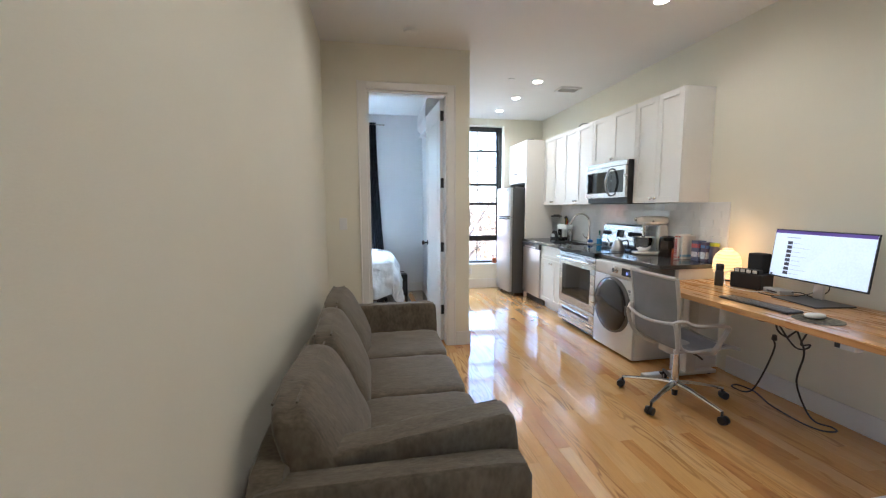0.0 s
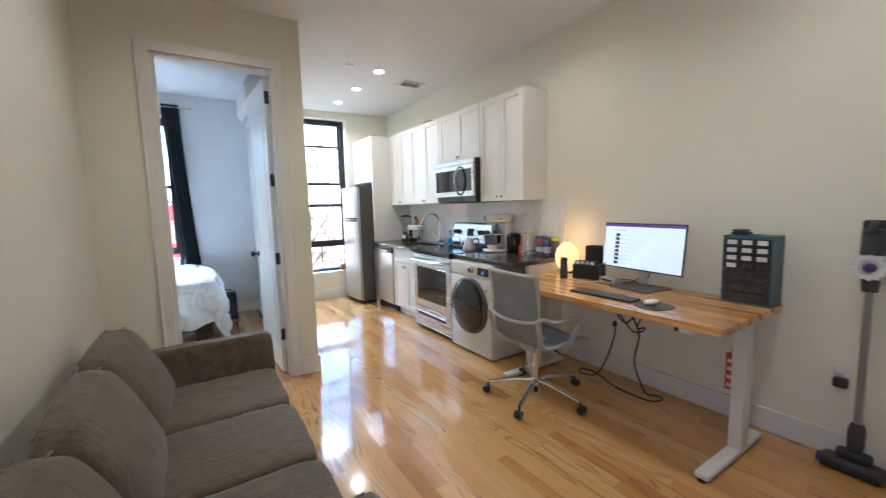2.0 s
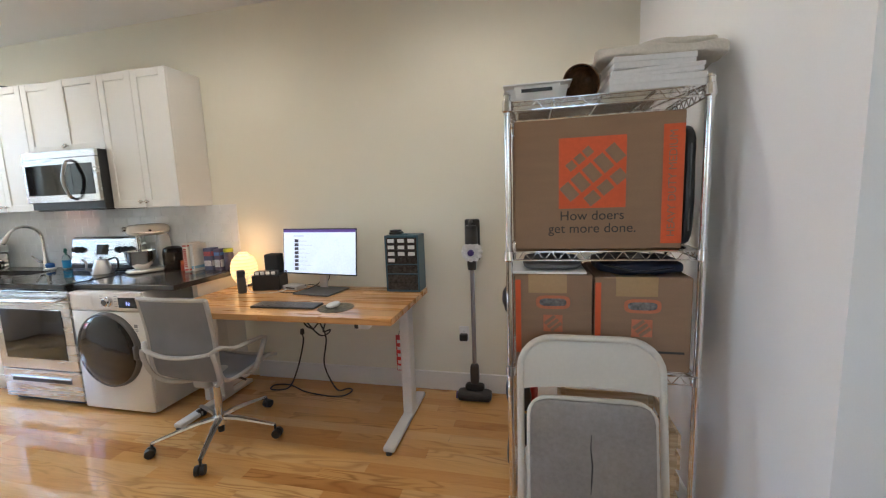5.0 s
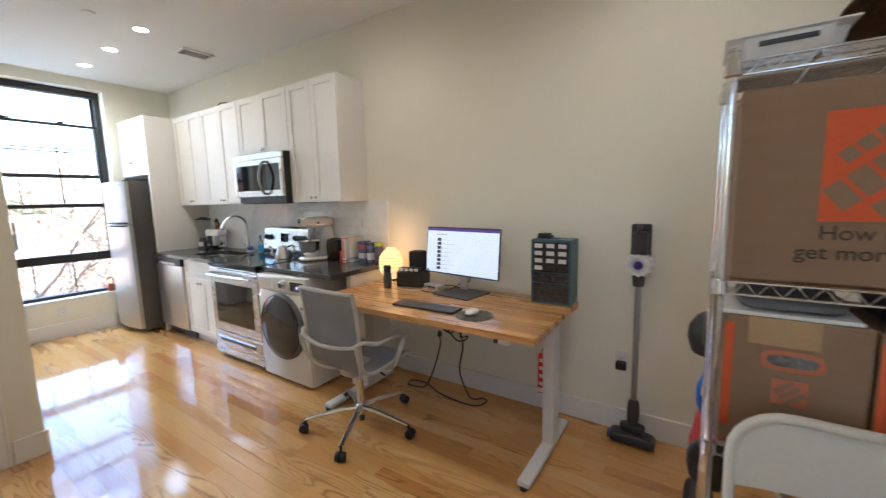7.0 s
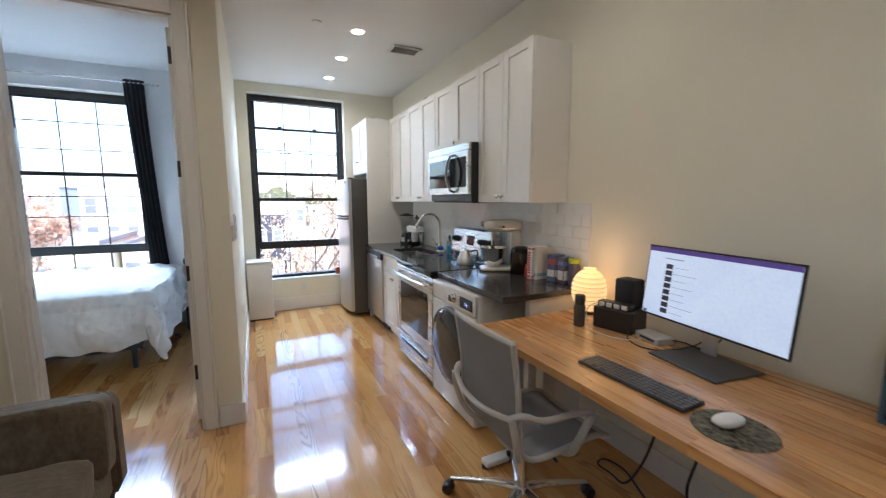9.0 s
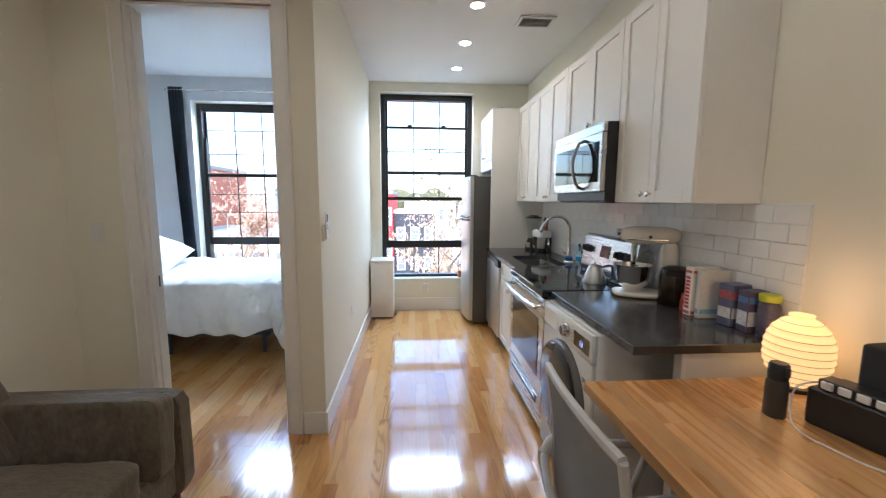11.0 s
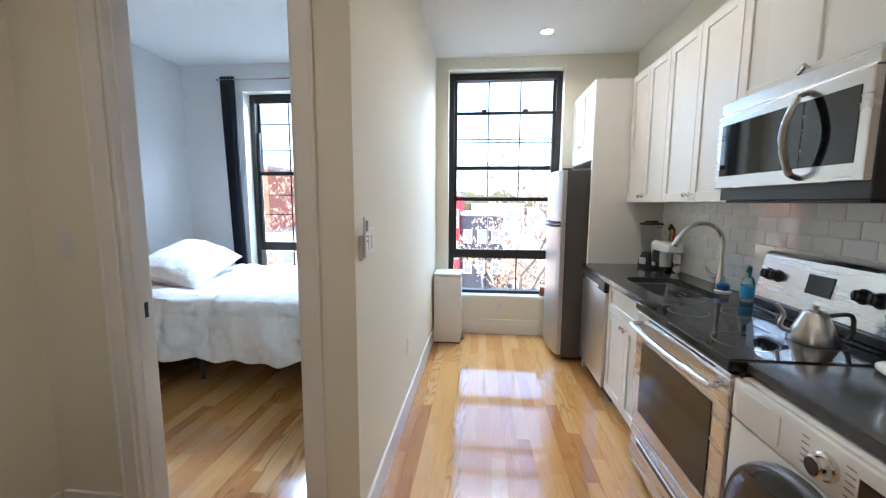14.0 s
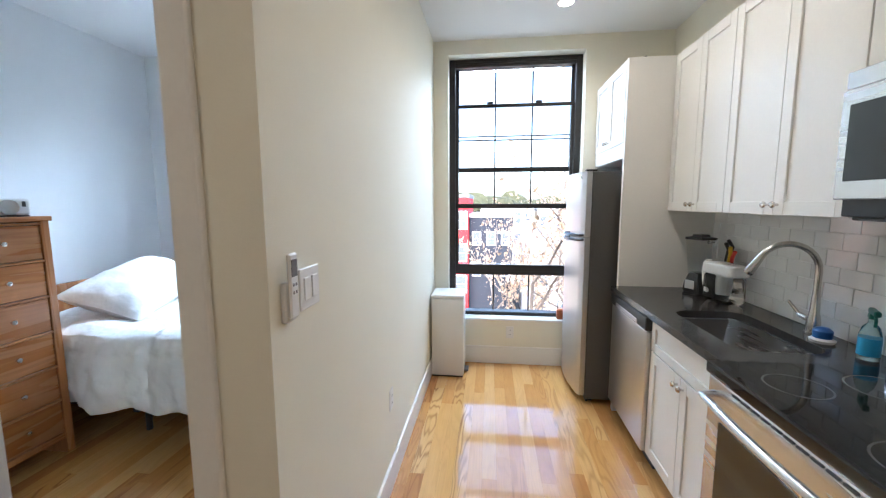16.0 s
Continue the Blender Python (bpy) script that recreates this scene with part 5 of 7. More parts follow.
for k in range(4):
    part("white_mark", B(-0.0022, -0.010, 0.05 + 0.048 * k, -0.0016, 0.012, 0.072 + 0.048 * k), M_WHITEPL, tg)
part("white_mark", B(-0.0022, -0.018, 0.006, -0.0016, 0.018, 0.035), M_WHITEPL, tg)
part("tie", tube(bmesh.new(), [(0, 0, 0.249), (0.005, -0.012, 0.30), (0.0, -0.02, 0.40), (0, -0.022, 0.471)], 0.002, 6), M_BLACK, tg)

# monitor
mo = thing("monitor", pose(2.835, 1.988, DZ1, 0, 0, -8.5), "wide slim monitor showing a white web page", "monitor")
MW, MH, MZ = 0.662, 0.342, 0.114
tl = pose(0, 0, MZ + MH / 2, 0, 6, 0)
sc = part("panel", B(0.004, -MW / 2, -MH / 2, 0.013, MW / 2, MH / 2, b=0.002), M_BLACK, mo)
sc.matrix_basis = tl
part("rear_housing", B(0.0132, -0.20, -0.12, 0.0315, 0.20, 0.10, b=0.008), M_BLACK, sc)
M_SCREEN = glow("screen white", (0.74, 0.83, 1.0), 0.043)
M_BAR = glow("screen purple bar", (0.09, 0.05, 0.22), 0.05)
M_TXT = glow("screen grey", (0.35, 0.38, 0.46), 0.04)
M_THB = mat("screen dark", (0.05, 0.05, 0.08), 0.3)
part("screen", B(0.0025, -MW / 2 + 0.008, -MH / 2 + 0.010, 0.0038, MW / 2 - 0.008, MH / 2 - 0.008), M_SCREEN, sc)
part("title_bar", B(0.0017, -MW / 2 + 0.008, MH / 2 - 0.028, 0.0024, MW / 2 - 0.008, MH / 2 - 0.008), M_BAR, sc)
part("text_line", B(0.0017, MW / 2 - 0.20, MH / 2 - 0.058, 0.0024, MW / 2 - 0.10, MH / 2 - 0.053), M_TXT, sc)
rs = random.Random(8)
for k in range(8):
    z = MH / 2 - 0.092 - k * 0.030
    part("thumbnail", B(0.0017, MW / 2 - 0.148, z - 0.011, 0.0024, MW / 2 - 0.112, z + 0.011), M_THB, sc)
    part("text_line", B(0.0017, MW / 2 - 0.155 - rs.uniform(0.06, 0.12), z - 0.003, 0.0024, MW / 2 - 0.156, z - 0.001), M_TXT, sc)
part("badge", B(0.0017, MW / 2 - 0.035, -MH / 2 + 0.012, 0.0024, MW / 2 - 0.015, -MH / 2 + 0.024), M_THB, sc)
M_DGREY = mat("dark grey metal", (0.09, 0.09, 0.095), 0.32, 0.6)
part("neck", B(0.032, -0.035, 0.008, 0.048, 0.035, 0.30, b=0.004), M_STEEL, mo)
bs = part("base_plate", B(-0.185, -0.205, 0.0, 0.075, 0.105, 0.009, b=0.003), M_DGREY, mo)

# keyboard, mat and mouse
kb2 = thing("keyboard", pose(2.38, 1.963, DZ1, 0, 0, 1), "slim dark grey full-size keyboard", "keyboard")
part("tray", B(-0.060, -0.222, 0, 0.060, 0.222, 0.010, b=0.003), M_BLACK, kb2)
kme = None
for r in range(6):
    for c in range(21):
        if c in (15, 17) and r == 0:
            continue
        if kme is None:
            o = part("key", B(-0.0082, -0.0092, 0, 0.0082, 0.0092, 0.004, b=0.001), M_SIDE, kb2)
            kme = o.data
        else:
            o = new("key", kme)
            o.parent = kb2
        o.location = (-0.048 + r * 0.0192, -0.209 + c * 0.0209, 0.0101)
mp_ = thing("mouse_mat", pose(2.375, 1.622, DZ1), "round dark patterned mouse mat", "mouse mat")
M_CAMO = mat("leaf print", (0.085, 0.078, 0.055), 0.85, var=1.6, scale=34, bscale=70)
part("pad", lathe(bmesh.new(), [(0.108, 0), (0.11, 0.0015), (0.109, 0.003), (0, 0.003)], seg=48), M_CAMO, mp_)
ms = thing("mouse", pose(2.38, 1.64, DZ1 + 0.0032, 0, 0, -8), "white computer mouse on the round mat", "mouse")
part("shell", pillow(bmesh.new(), 0.105, 0.058, 0.030, pose(0, 0, 0.0152), 8, 2.6), M_WHITEPL, ms, smooth=True)

# paper lantern
M_PAPER = glow("lit paper", (1.0, 0.58, 0.22), 0.105)
la = thing("paper_lantern", pose(2.925, 2.712, DZ1), "egg-shaped ribbed paper table lamp glowing orange", "table lamp")
pr = []
for i in range(61):
    u = i / 60
    r = 0.100 * max(0.0, 1 - abs(2 * (u - 0.48)) ** 2.3) ** 0.5 if 0.02 < u < 0.96 else 0.035
    r += 0.0016 * math.cos(u * 2 * math.pi * 10)
    pr.append((max(r, 0.035), 0.012 + 0.258 * u))
part("shade", lathe(bmesh.new(), pr + [(0.0, 0.270)], seg=40), M_PAPER, la, "glowing ribbed paper shade", True)
part("foot_ring", lathe(bmesh.new(), [(0.06, 0), (0.062, 0.004), (0.058, 0.013), (0, 0.013)], seg=32), M_BLACK, la)
for k in range(9):
    u = (k + 1) / 10
    r = 0.100 * (1 - abs(2 * (u - 0.48)) ** 2.3) ** 0.5 + 0.0018
    part("rib", tube(bmesh.new(), [(r * math.cos(a), r * math.sin(a), 0.012 + 0.258 * u) for a in [2 * math.pi * i / 40 for i in range(40)]], 0.0011, 5, closed=True), mat("rib", (0.45, 0.22, 0.07), 0.7), la)
ll = bpy.data.lights.new("lantern_bulb", "POINT")
ll.energy, ll.color, ll.shadow_soft_size = LANTERN_W, (1.0, 0.52, 0.20), 0.1
lo = new("lamp", ll)
lo.parent = la
lo.location = (-0.05, -0.05, 0.36)

bt = thing("water_bottle", pose(2.685, 2.545, DZ1), "dark grey flask with a black cap", "bottle")
part("flask", lathe(bmesh.new(), [(0.028, 0), (0.030, 0.004), (0.030, 0.105), (0.026, 0.118), (0, 0.118)], seg=24), mat("charcoal paint", (0.055, 0.05, 0.042), 0.4), bt, smooth=True)
part("cap", lathe(bmesh.new(), [(0.026, 0.1185), (0.027, 0.125), (0.027, 0.165), (0.022, 0.171), (0, 0.172)], seg=24), M_BLACK, bt, smooth=True)
part("cap_loop", B(-0.008, -0.036, 0.135, 0.008, -0.02, 0.165, b=0.004), M_BLACK, bt)

bx = thing("desk_box", pose(2.85, 2.425, DZ1, 0, 0, 14), "black box carrying cables and a hub on the desk", "box")
part("case", B(-0.085, -0.105, 0, 0.085, 0.105, 0.115, b=0.006), M_BLACK, bx)
hb = thing("usb_hub", pose(2.805, 2.415, DZ1 + 0.1155, 0, 0, 14), "white and black plug hub on top of the black box", "hub")
part("strip", B(-0.03, -0.085, 0, 0.03, 0.085, 0.03, b=0.004), M_BLACK, hb)
for k in range(4):
    part("plug", B(-0.037, -0.075 + 0.04 * k, 0.004, -0.0305, -0.045 + 0.04 * k, 0.028, b=0.003), M_WHITEPL, hb)
spk = thing("speaker", pose(2.895, 2.41, DZ1 + 0.1155, 0, 0, 5), "small black square smart speaker", "speaker")
part("cabinet", B(-0.048, -0.056, 0, 0.048, 0.056, 0.148, b=0.012, seg=3), mat("black speaker cloth", (0.02, 0.02, 0.021), 0.85, bump=0.0006, bscale=500), spk, smooth=True)
dkk = thing("docking_box", pose(2.845, 2.215, DZ1, 0, 0, -12), "flat silver grey docking station", "dock")
part("case", B(-0.05, -0.075, 0, 0.05, 0.075, 0.032, b=0.004), mat("silver plastic", (0.42, 0.41, 0.40), 0.4), dkk)
part("port", B(-0.0508, -0.05, 0.010, -0.0495, 0.04, 0.021), M_BLACK, dkk)


def cable(ctrl, r, material, label):
    return tagged(part("cable", tube(bmesh.new(), curve_pts(ctrl, 8), r, 7), material, smooth=True), label, "cable")


M_BRAID = mat("black braided cable", (0.022, 0.02, 0.019), 0.7, bump=0.0008, bscale=300)
Zc = DZ1 + 0.004
cable([(2.80, 2.50, DZ1 + 0.13), (2.72, 2.52, DZ1 + 0.10), (2.66, 2.46, DZ1 + 0.02), (2.68, 2.36, Zc), (2.72, 2.27, Zc), (2.77, 2.23, DZ1 + 0.015)], 0.0028, M_WHITEPL, "thin white cable looping onto the desk")
cable([(2.80, 2.32, DZ1 + 0.02), (2.74, 2.28, Zc), (2.70, 2.18, Zc), (2.76, 2.10, Zc), (2.88, 2.04, DZ1 + 0.03), (2.93, 2.0, DZ1 + 0.10)], 0.003, M_BRAID, "black cable lying on the desk")
cable([(2.86, 2.15, DZ1 + 0.02), (2.86, 2.08, DZ1 + 0.03), (2.90, 2.02, DZ1 + 0.012), (2.95, 1.98, DZ1 + 0.06), (2.93, 1.97, DZ1 + 0.14)], 0.003, M_BRAID, "black monitor cable on the desk")
cable([(2.60, 2.02, 0.56), (2.62, 2.03, 0.50), (2.63, 2.09, 0.32), (2.70, 2.22, 0.12), (2.82, 2.40, 0.010), (2.82, 2.49, 0.009), (2.89, 2.50, 0.009), (2.91, 2.38, 0.009), (2.83, 2.20, 0.009), (2.80, 2.06, 0.009), (2.79, 1.93, 0.009), (2.82, 1.845, 0.009), (2.90, 1.825, 0.009), (2.925, 1.87, 0.009), (2.82, 1.89, 0.045), (2.68, 1.86, 0.17), (2.63, 1.885, 0.34), (2.62, 1.85, 0.53), (2.61, 1.88, 0.64), (2.57, 1.92, 0.786)], 0.0055, M_BRAID, "thick black braided cable looping to the floor")
cable([(2.55, 2.08, 0.786), (2.53, 2.0, 0.725), (2.52, 1.9, 0.735), (2.54, 1.8, 0.72), (2.53, 1.7, 0.735), (2.54, 1.58, 0.755), (2.55, 1.52, 0.786)], 0.006, M_BRAID, "black cables bundled under the desk")
cable([(2.54, 2.06, 0.786), (2.56, 1.98, 0.70), (2.57, 1.90, 0.60), (2.585, 1.86, 0.565), (2.57, 1.80, 0.59), (2.56, 1.78, 0.62), (2.575, 1.84, 0.60), (2.57, 1.80, 0.70), (2.56, 1.76, 0.765)], 0.005, M_BRAID, "black cable hanging under the desk")
for ctrl in (((2.50, 2.16, 0.785), (2.49, 2.10, 0.72), (2.50, 2.02, 0.70), (2.51, 1.94, 0.73), (2.50, 1.86, 0.70), (2.52, 1.78, 0.735), (2.53, 1.70, 0.786)),
             ((2.47, 2.10, 0.785), (2.46, 2.02, 0.735), (2.47, 1.92, 0.745), (2.46, 1.82, 0.73), (2.48, 1.74, 0.75), (2.50, 1.66, 0.786)),
             ((2.52, 1.95, 0.786), (2.50, 1.93, 0.68), (2.51, 1.88, 0.64), (2.50, 1.84, 0.67), (2.52, 1.80, 0.73), (2.53, 1.78, 0.786))):
    cable(ctrl, 0.0055, M_BRAID, "black cable sagging under the desk")
for y, w_ in ((1.98, 0.07), (1.84, 0.10), (1.70, 0.06)):
    pb = thing("power_adapter", pose(2.50, y, 0.762), "black power adapter stuck under the desk", "adapter")
    part("case", B(-0.03, -w_ / 2, 0.0, 0.03, w_ / 2, 0.0295, b=0.006), M_BLACK, pb)
    part("cord_grip", cyl(bmesh.new(), (0, -w_ / 2, 0.015), (0, -w_ / 2 - 0.018, 0.012), 0.006, 0.004, seg=10), M_BLACK, pb)
tagged(part("power_strip", B(2.46, 2.03, 0.755, 2.52, 2.12, 0.7915, b=0.006), M_BLACK), "small black power adapter under the desk", "adapter")
tagged(part("cable_plug", cyl(bmesh.new(), (2.598, 2.018, 0.57), (2.592, 2.012, 0.60), 0.016, 0.013, seg=12), M_BLACK), "black cable plug under the desk", "plug")

# small-parts drawer cabinet
pc = thing("parts_cabinet", pose(2.805, 1.331, DZ1), "blue-grey small parts cabinet with clear drawers", "drawer cabinet")
M_BLUEG = mat("blue grey plastic", (0.045, 0.105, 0.145), 0.4)
M_DRAW = mat("cloudy clear plastic", (0.055, 0.05, 0.048), 0.22, var=0.5, scale=30, bscale=60)
W2, H2, D2 = 0.122, 0.398, 0.158
part("body", B(0.006, -W2 + 0.001, 0.001, D2, W2 - 0.001, H2 - 0.001), M_BLACK, pc)
bm = bmesh.new()
for a in ((-W2, 0, -W2 + 0.012, H2), (W2 - 0.012, 0, W2, H2), (-W2 + 0.012, 0, W2 - 0.012, 0.014), (-W2 + 0.012, H2 - 0.016, W2 - 0.012, H2)):
    box(bm, 0, a[0], a[1], D2 + 0.002, a[2], a[3], b=0.002)
for z in (0.128, 0.195):
    box(bm, 0.001, -W2 + 0.012, z - 0.003, 0.02, W2 - 0.012, z + 0.003)
part("shell", bm, M_BLUEG, pc)
part("grip", B(0.05, -0.04, H2, 0.10, 0.04, H2 + 0.006, b=0.003), M_BLUEG, pc)


def tray(y0, y1, z0, z1, paper):
    d = part("drawer", B(-0.006, y0 + 0.002, z0 + 0.002, 0.01, y1 - 0.002, z1 - 0.002, b=0.002), M_DRAW, pc)
    if paper:
        part("label_card", B(-0.0075, y0 + 0.013, z0 + 0.012, -0.0062, y1 - 0.013, z1 - 0.008, b=0.0003), M_WHITEPL, d, "white label card")
    else:
        part("drawer_lip", B(-0.012, y0 + 0.01, z1 - 0.01, -0.0062, y1 - 0.01, z1 - 0.004, b=0.001), M_DRAW, d)


cw = (2 * W2 - 0.024) / 3
for r in range(4):
    for c in range(3):
        tray(-W2 + 0.012 + c * cw, -W2 + 0.012 + (c + 1) * cw, 0.200 + r * 0.0455, 0.200 + (r + 1) * 0.0455, True if r else c == 2)
for c in range(2):
    tray(-W2 + 0.012 + c * 1.5 * cw, -W2 + 0.012 + (c + 1) * 1.5 * cw, 0.132, 0.191, False)
for z in (0.016, 0.072):
    tray(-W2 + 0.012, W2 - 0.012, z, z + 0.054, False)
gl = thing("sunglasses_case", pose(2.885, 1.39, DZ1 + H2 + 0.001), "flat black case lying on the parts cabinet", "case")
part("case_body", pillow(bmesh.new(), 0.10, 0.09, 0.02, pose(0, 0, 0.0102), 6, 4), M_BLACK, gl, smooth=True)
part("case_flap", pillow(bmesh.new(), 0.09, 0.075, 0.012, pose(0.0, 0.004, 0.0262), 6, 4), M_BLACK, gl, smooth=True)

# ---- office chair ----
M_MESH = mat("grey mesh weave", (0.25, 0.25, 0.255), 0.8, var=0.15, bump=0.001, bscale=600)
M_CFR = mat("light grey plastic", (0.46, 0.44, 0.41), 0.4)
M_CFR.node_tree.nodes["Principled BSDF"].inputs["Specular IOR Level"].default_value = 0.4
M_MESH.node_tree.nodes["Principled BSDF"].inputs["Alpha"].default_value = 0.86
oc = thing("office_chair", pose(2.221, 2.408, 0, 0, 0, -1), "grey mesh swivel office chair with a polished star base", "office chair")
part("hub", lathe(bmesh.new(), [(0.03, 0.085), (0.042, 0.09), (0.045, 0.13), (0.03, 0.15)], seg=24), M_CHROME, oc, smooth=True)
for k in range(5):
    a = radians(-153 + 72 * k)
    c, s = math.cos(a), math.sin(a)
    bm = bmesh.new()
    pts = [(0.03 * c, 0.03 * s, 0.128), (0.12 * c, 0.12 * s, 0.125), (0.24 * c, 0.24 * s, 0.105), (0.362 * c, 0.362 * s, 0.082)]
    tube(bm, pts, [0.024, 0.021, 0.017, 0.013], 8, flat=0.75)
    lg = part("star_leg", bm, M_CHROME, oc, "polished aluminium star leg", True)
    bm = bmesh.new()
    p = Vector((0.362 * c, 0.362 * s, 0))
    cyl(bm, p + Vector((0, 0, 0.045)), p + Vector((0, 0, 0.085)), 0.008, seg=10)
    t = Vector((-s, c, 0))
    for q in (-1, 1):
        cyl(bm, p + t * (0.006 * q) + Vector((0.012 * c, 0.012 * s, 0.0295)), p + t * (0.026 * q) + Vector((0.012 * c, 0.012 * s, 0.0295)), 0.0295, 0.027, seg=18)
    part("caster", bm, M_BLACK, lg, "black twin-wheel caster", True)
part("gas_lift", cyl(bmesh.new(), (0, 0, 0.15), (0, 0, 0.385), 0.024, 0.02, seg=18), M_CHROME, oc, smooth=True)
part("lift_stub", cyl(bmesh.new(), (0, 0, 0.035), (0, 0, 0.085), 0.018, 0.022, seg=14), M_BLACK, oc)
part("mechanism", pillow(bmesh.new(), 0.24, 0.14, 0.075, pose(0.0, 0, 0.41), 6, 5), M_CFR, oc, smooth=True)
part("tilt_lever", tube(bmesh.new(), [(0.02, -0.06, 0.40), (0.03, -0.16, 0.395), (0.03, -0.20, 0.385)], 0.007, 8), M_BLACK, oc)
# sling: seat and back are one curved mesh between side rails
side = curve_pts([(0.288, 0, 0.452), (0.20, 0, 0.475), (0.05, 0, 0.462), (-0.10, 0, 0.455), (-0.175, 0, 0.495), (-0.197, 0, 0.60), (-0.205, 0, 0.76), (-0.236, 0, 0.964)], 6)
nseat = 28


def sling(pts, hw, t):
    bm = bmesh.new()
    n = 10
    rows = []
    for p in pts:
        rows.append([])
        for j in range(n + 1):
            v = -1 + 2 * j / n
            dip = 0.018 * (1 - v * v)
            back = min(1, max(0, (p.z - 0.5) / 0.15))
            rows[-1].append(bm.verts.new((p.x + dip * -0.9 * back, v * hw(p), p.z - dip * (1 - back))))
    for a, b in zip(rows, rows[1:]):
        for j in range(n):
            bm.faces.new((a[j], a[j + 1], b[j + 1], b[j]))
    bm.normal_update()
    bmesh.ops.solidify(bm, geom=bm.faces[:], thickness=t)
    bmesh.ops.recalc_face_normals(bm, faces=bm.faces)
    return bm


hw = lambda p: 0.225 if p.z < 0.52 else 0.225 + 0.004 * min(1, (p.z - 0.52) / 0.42)
part("seat_mesh", sling(side[:nseat], hw, 0.006), M_MESH, oc, "grey woven mesh seat", True)
part("back_mesh", sling(side[nseat - 1:], hw, 0.006), M_MESH, oc, "grey woven mesh back", True)
for s in (-1, 1):
    part("side_rail", tube(bmesh.new(), [(p.x, s * (hw(p) + 0.006), p.z) for p in side], 0.014, 8, flat=0.8), M_CFR, oc, smooth=True)
    part("rear_strut", tube(bmesh.new(), curve_pts([(-0.240, s * 0.245, 0.662), (-0.232, s * 0.255, 0.60), (-0.20, s * 0.235, 0.49), (-0.15, s * 0.16, 0.43), (-0.06, s * 0.05, 0.41)], 5), 0.014, 8, flat=0.8), M_CFR, oc, smooth=True)
    arm = curve_pts([(-0.240, s * 0.225, 0.66), (-0.20, s * 0.268, 0.685), (-0.12, s * 0.285, 0.655), (0.06, s * 0.288, 0.648), (0.13, s * 0.283, 0.632), (0.135, s * 0.272, 0.60), (0.09, s * 0.258, 0.50), (0.06, s * 0.235, 0.44), (0.04, s * 0.12, 0.415)], 6)
    part("armrest", tube(bmesh.new(), arm, 0.0165, 10, flat=0.75), M_CFR, oc, "light grey looped armrest", True)
part("back_band", tube(bmesh.new(), [(-0.240 - 0.035 * (1 - (v / 0.225) ** 2), v, 0.66 - 0.02 * (1 - (v / 0.225) ** 2)) for v in [-0.225 + 0.045 * i for i in range(11)]], 0.014, 8, flat=0.8), M_CFR, oc, "light grey band round the back", True)
p = side[-1]
part("top_rail", tube(bmesh.new(), [(p.x - 0.014 * (1 - (v / 0.235) ** 2), v, p.z) for v in [-0.235 + 0.047 * i for i in range(11)]], 0.013, 8), M_CFR, oc, smooth=True)
p = side[0]
part("front_rail", tube(bmesh.new(), [(p.x, v, p.z - 0.014 * (1 - (v / 0.23) ** 2)) for v in [-0.23 + 0.046 * i for i in range(11)]], 0.012, 8), M_CFR, oc, smooth=True)

# ---- wire shelf, its boxes, folding chair, vacuum cleaner ----
M_CARD = mat("corrugated cardboard", (0.27, 0.17, 0.10), 0.85, var=0.10, scale=5, bump=0.0004, bscale=150, stretch=(1, 1, 6))
M_ORANGE = mat("orange print", (0.62, 0.10, 0.025), 0.7, var=0.06, scale=30)
M_ORANGEP = mat("faded orange print", (0.50, 0.16, 0.075), 0.75, var=0.10, scale=30)
M_PRINT = mat("dark print", (0.05, 0.045, 0.04), 0.8)
M_HOLE = mat("painted dim box inside", (0.17, 0.16, 0.15), 0.9, var=0.7, scale=18)
M_TAPE = mat("packing tape", (0.42, 0.28, 0.14), 0.25)
rk = thing("wire_shelf", pose(0, 0, 0), "chrome wire shelving unit packed with cardboard boxes", "shelf")
RX0, RX1, RY0, RY1 = 1.735, 2.095, -0.117, 0.533
for x in (RX0, RX1):
    for y in (RY0, RY1):
        bm = cyl(bmesh.new(), (x, y, 0.03), (x, y, 1.823), 0.0127, seg=16)
        po = part("post", bm, M_CHROME, rk, smooth=True)
        bm = bmesh.new()
        for i in range(0, 68):
            lathe(bm, [(0.0128, 0.05 + i * 0.0254), (0.0134, 0.051 + i * 0.0254), (0.0128, 0.052 + i * 0.0254)], c=(x, y, 0), seg=10)
        tagged(part("groove_ring", bm, M_CHROME, po), kind="stuff")
        part("end_cap", cyl(bmesh.new(), (x, y, 1.8235), (x, y, 1.832), 0.0145, 0.012, seg=14), M_CHROME, po)
        part("levelling_foot", cyl(bmesh.new(), (x, y, 0), (x, y, 0.0295), 0.018, 0.012, seg=14), M_CHROME, po)


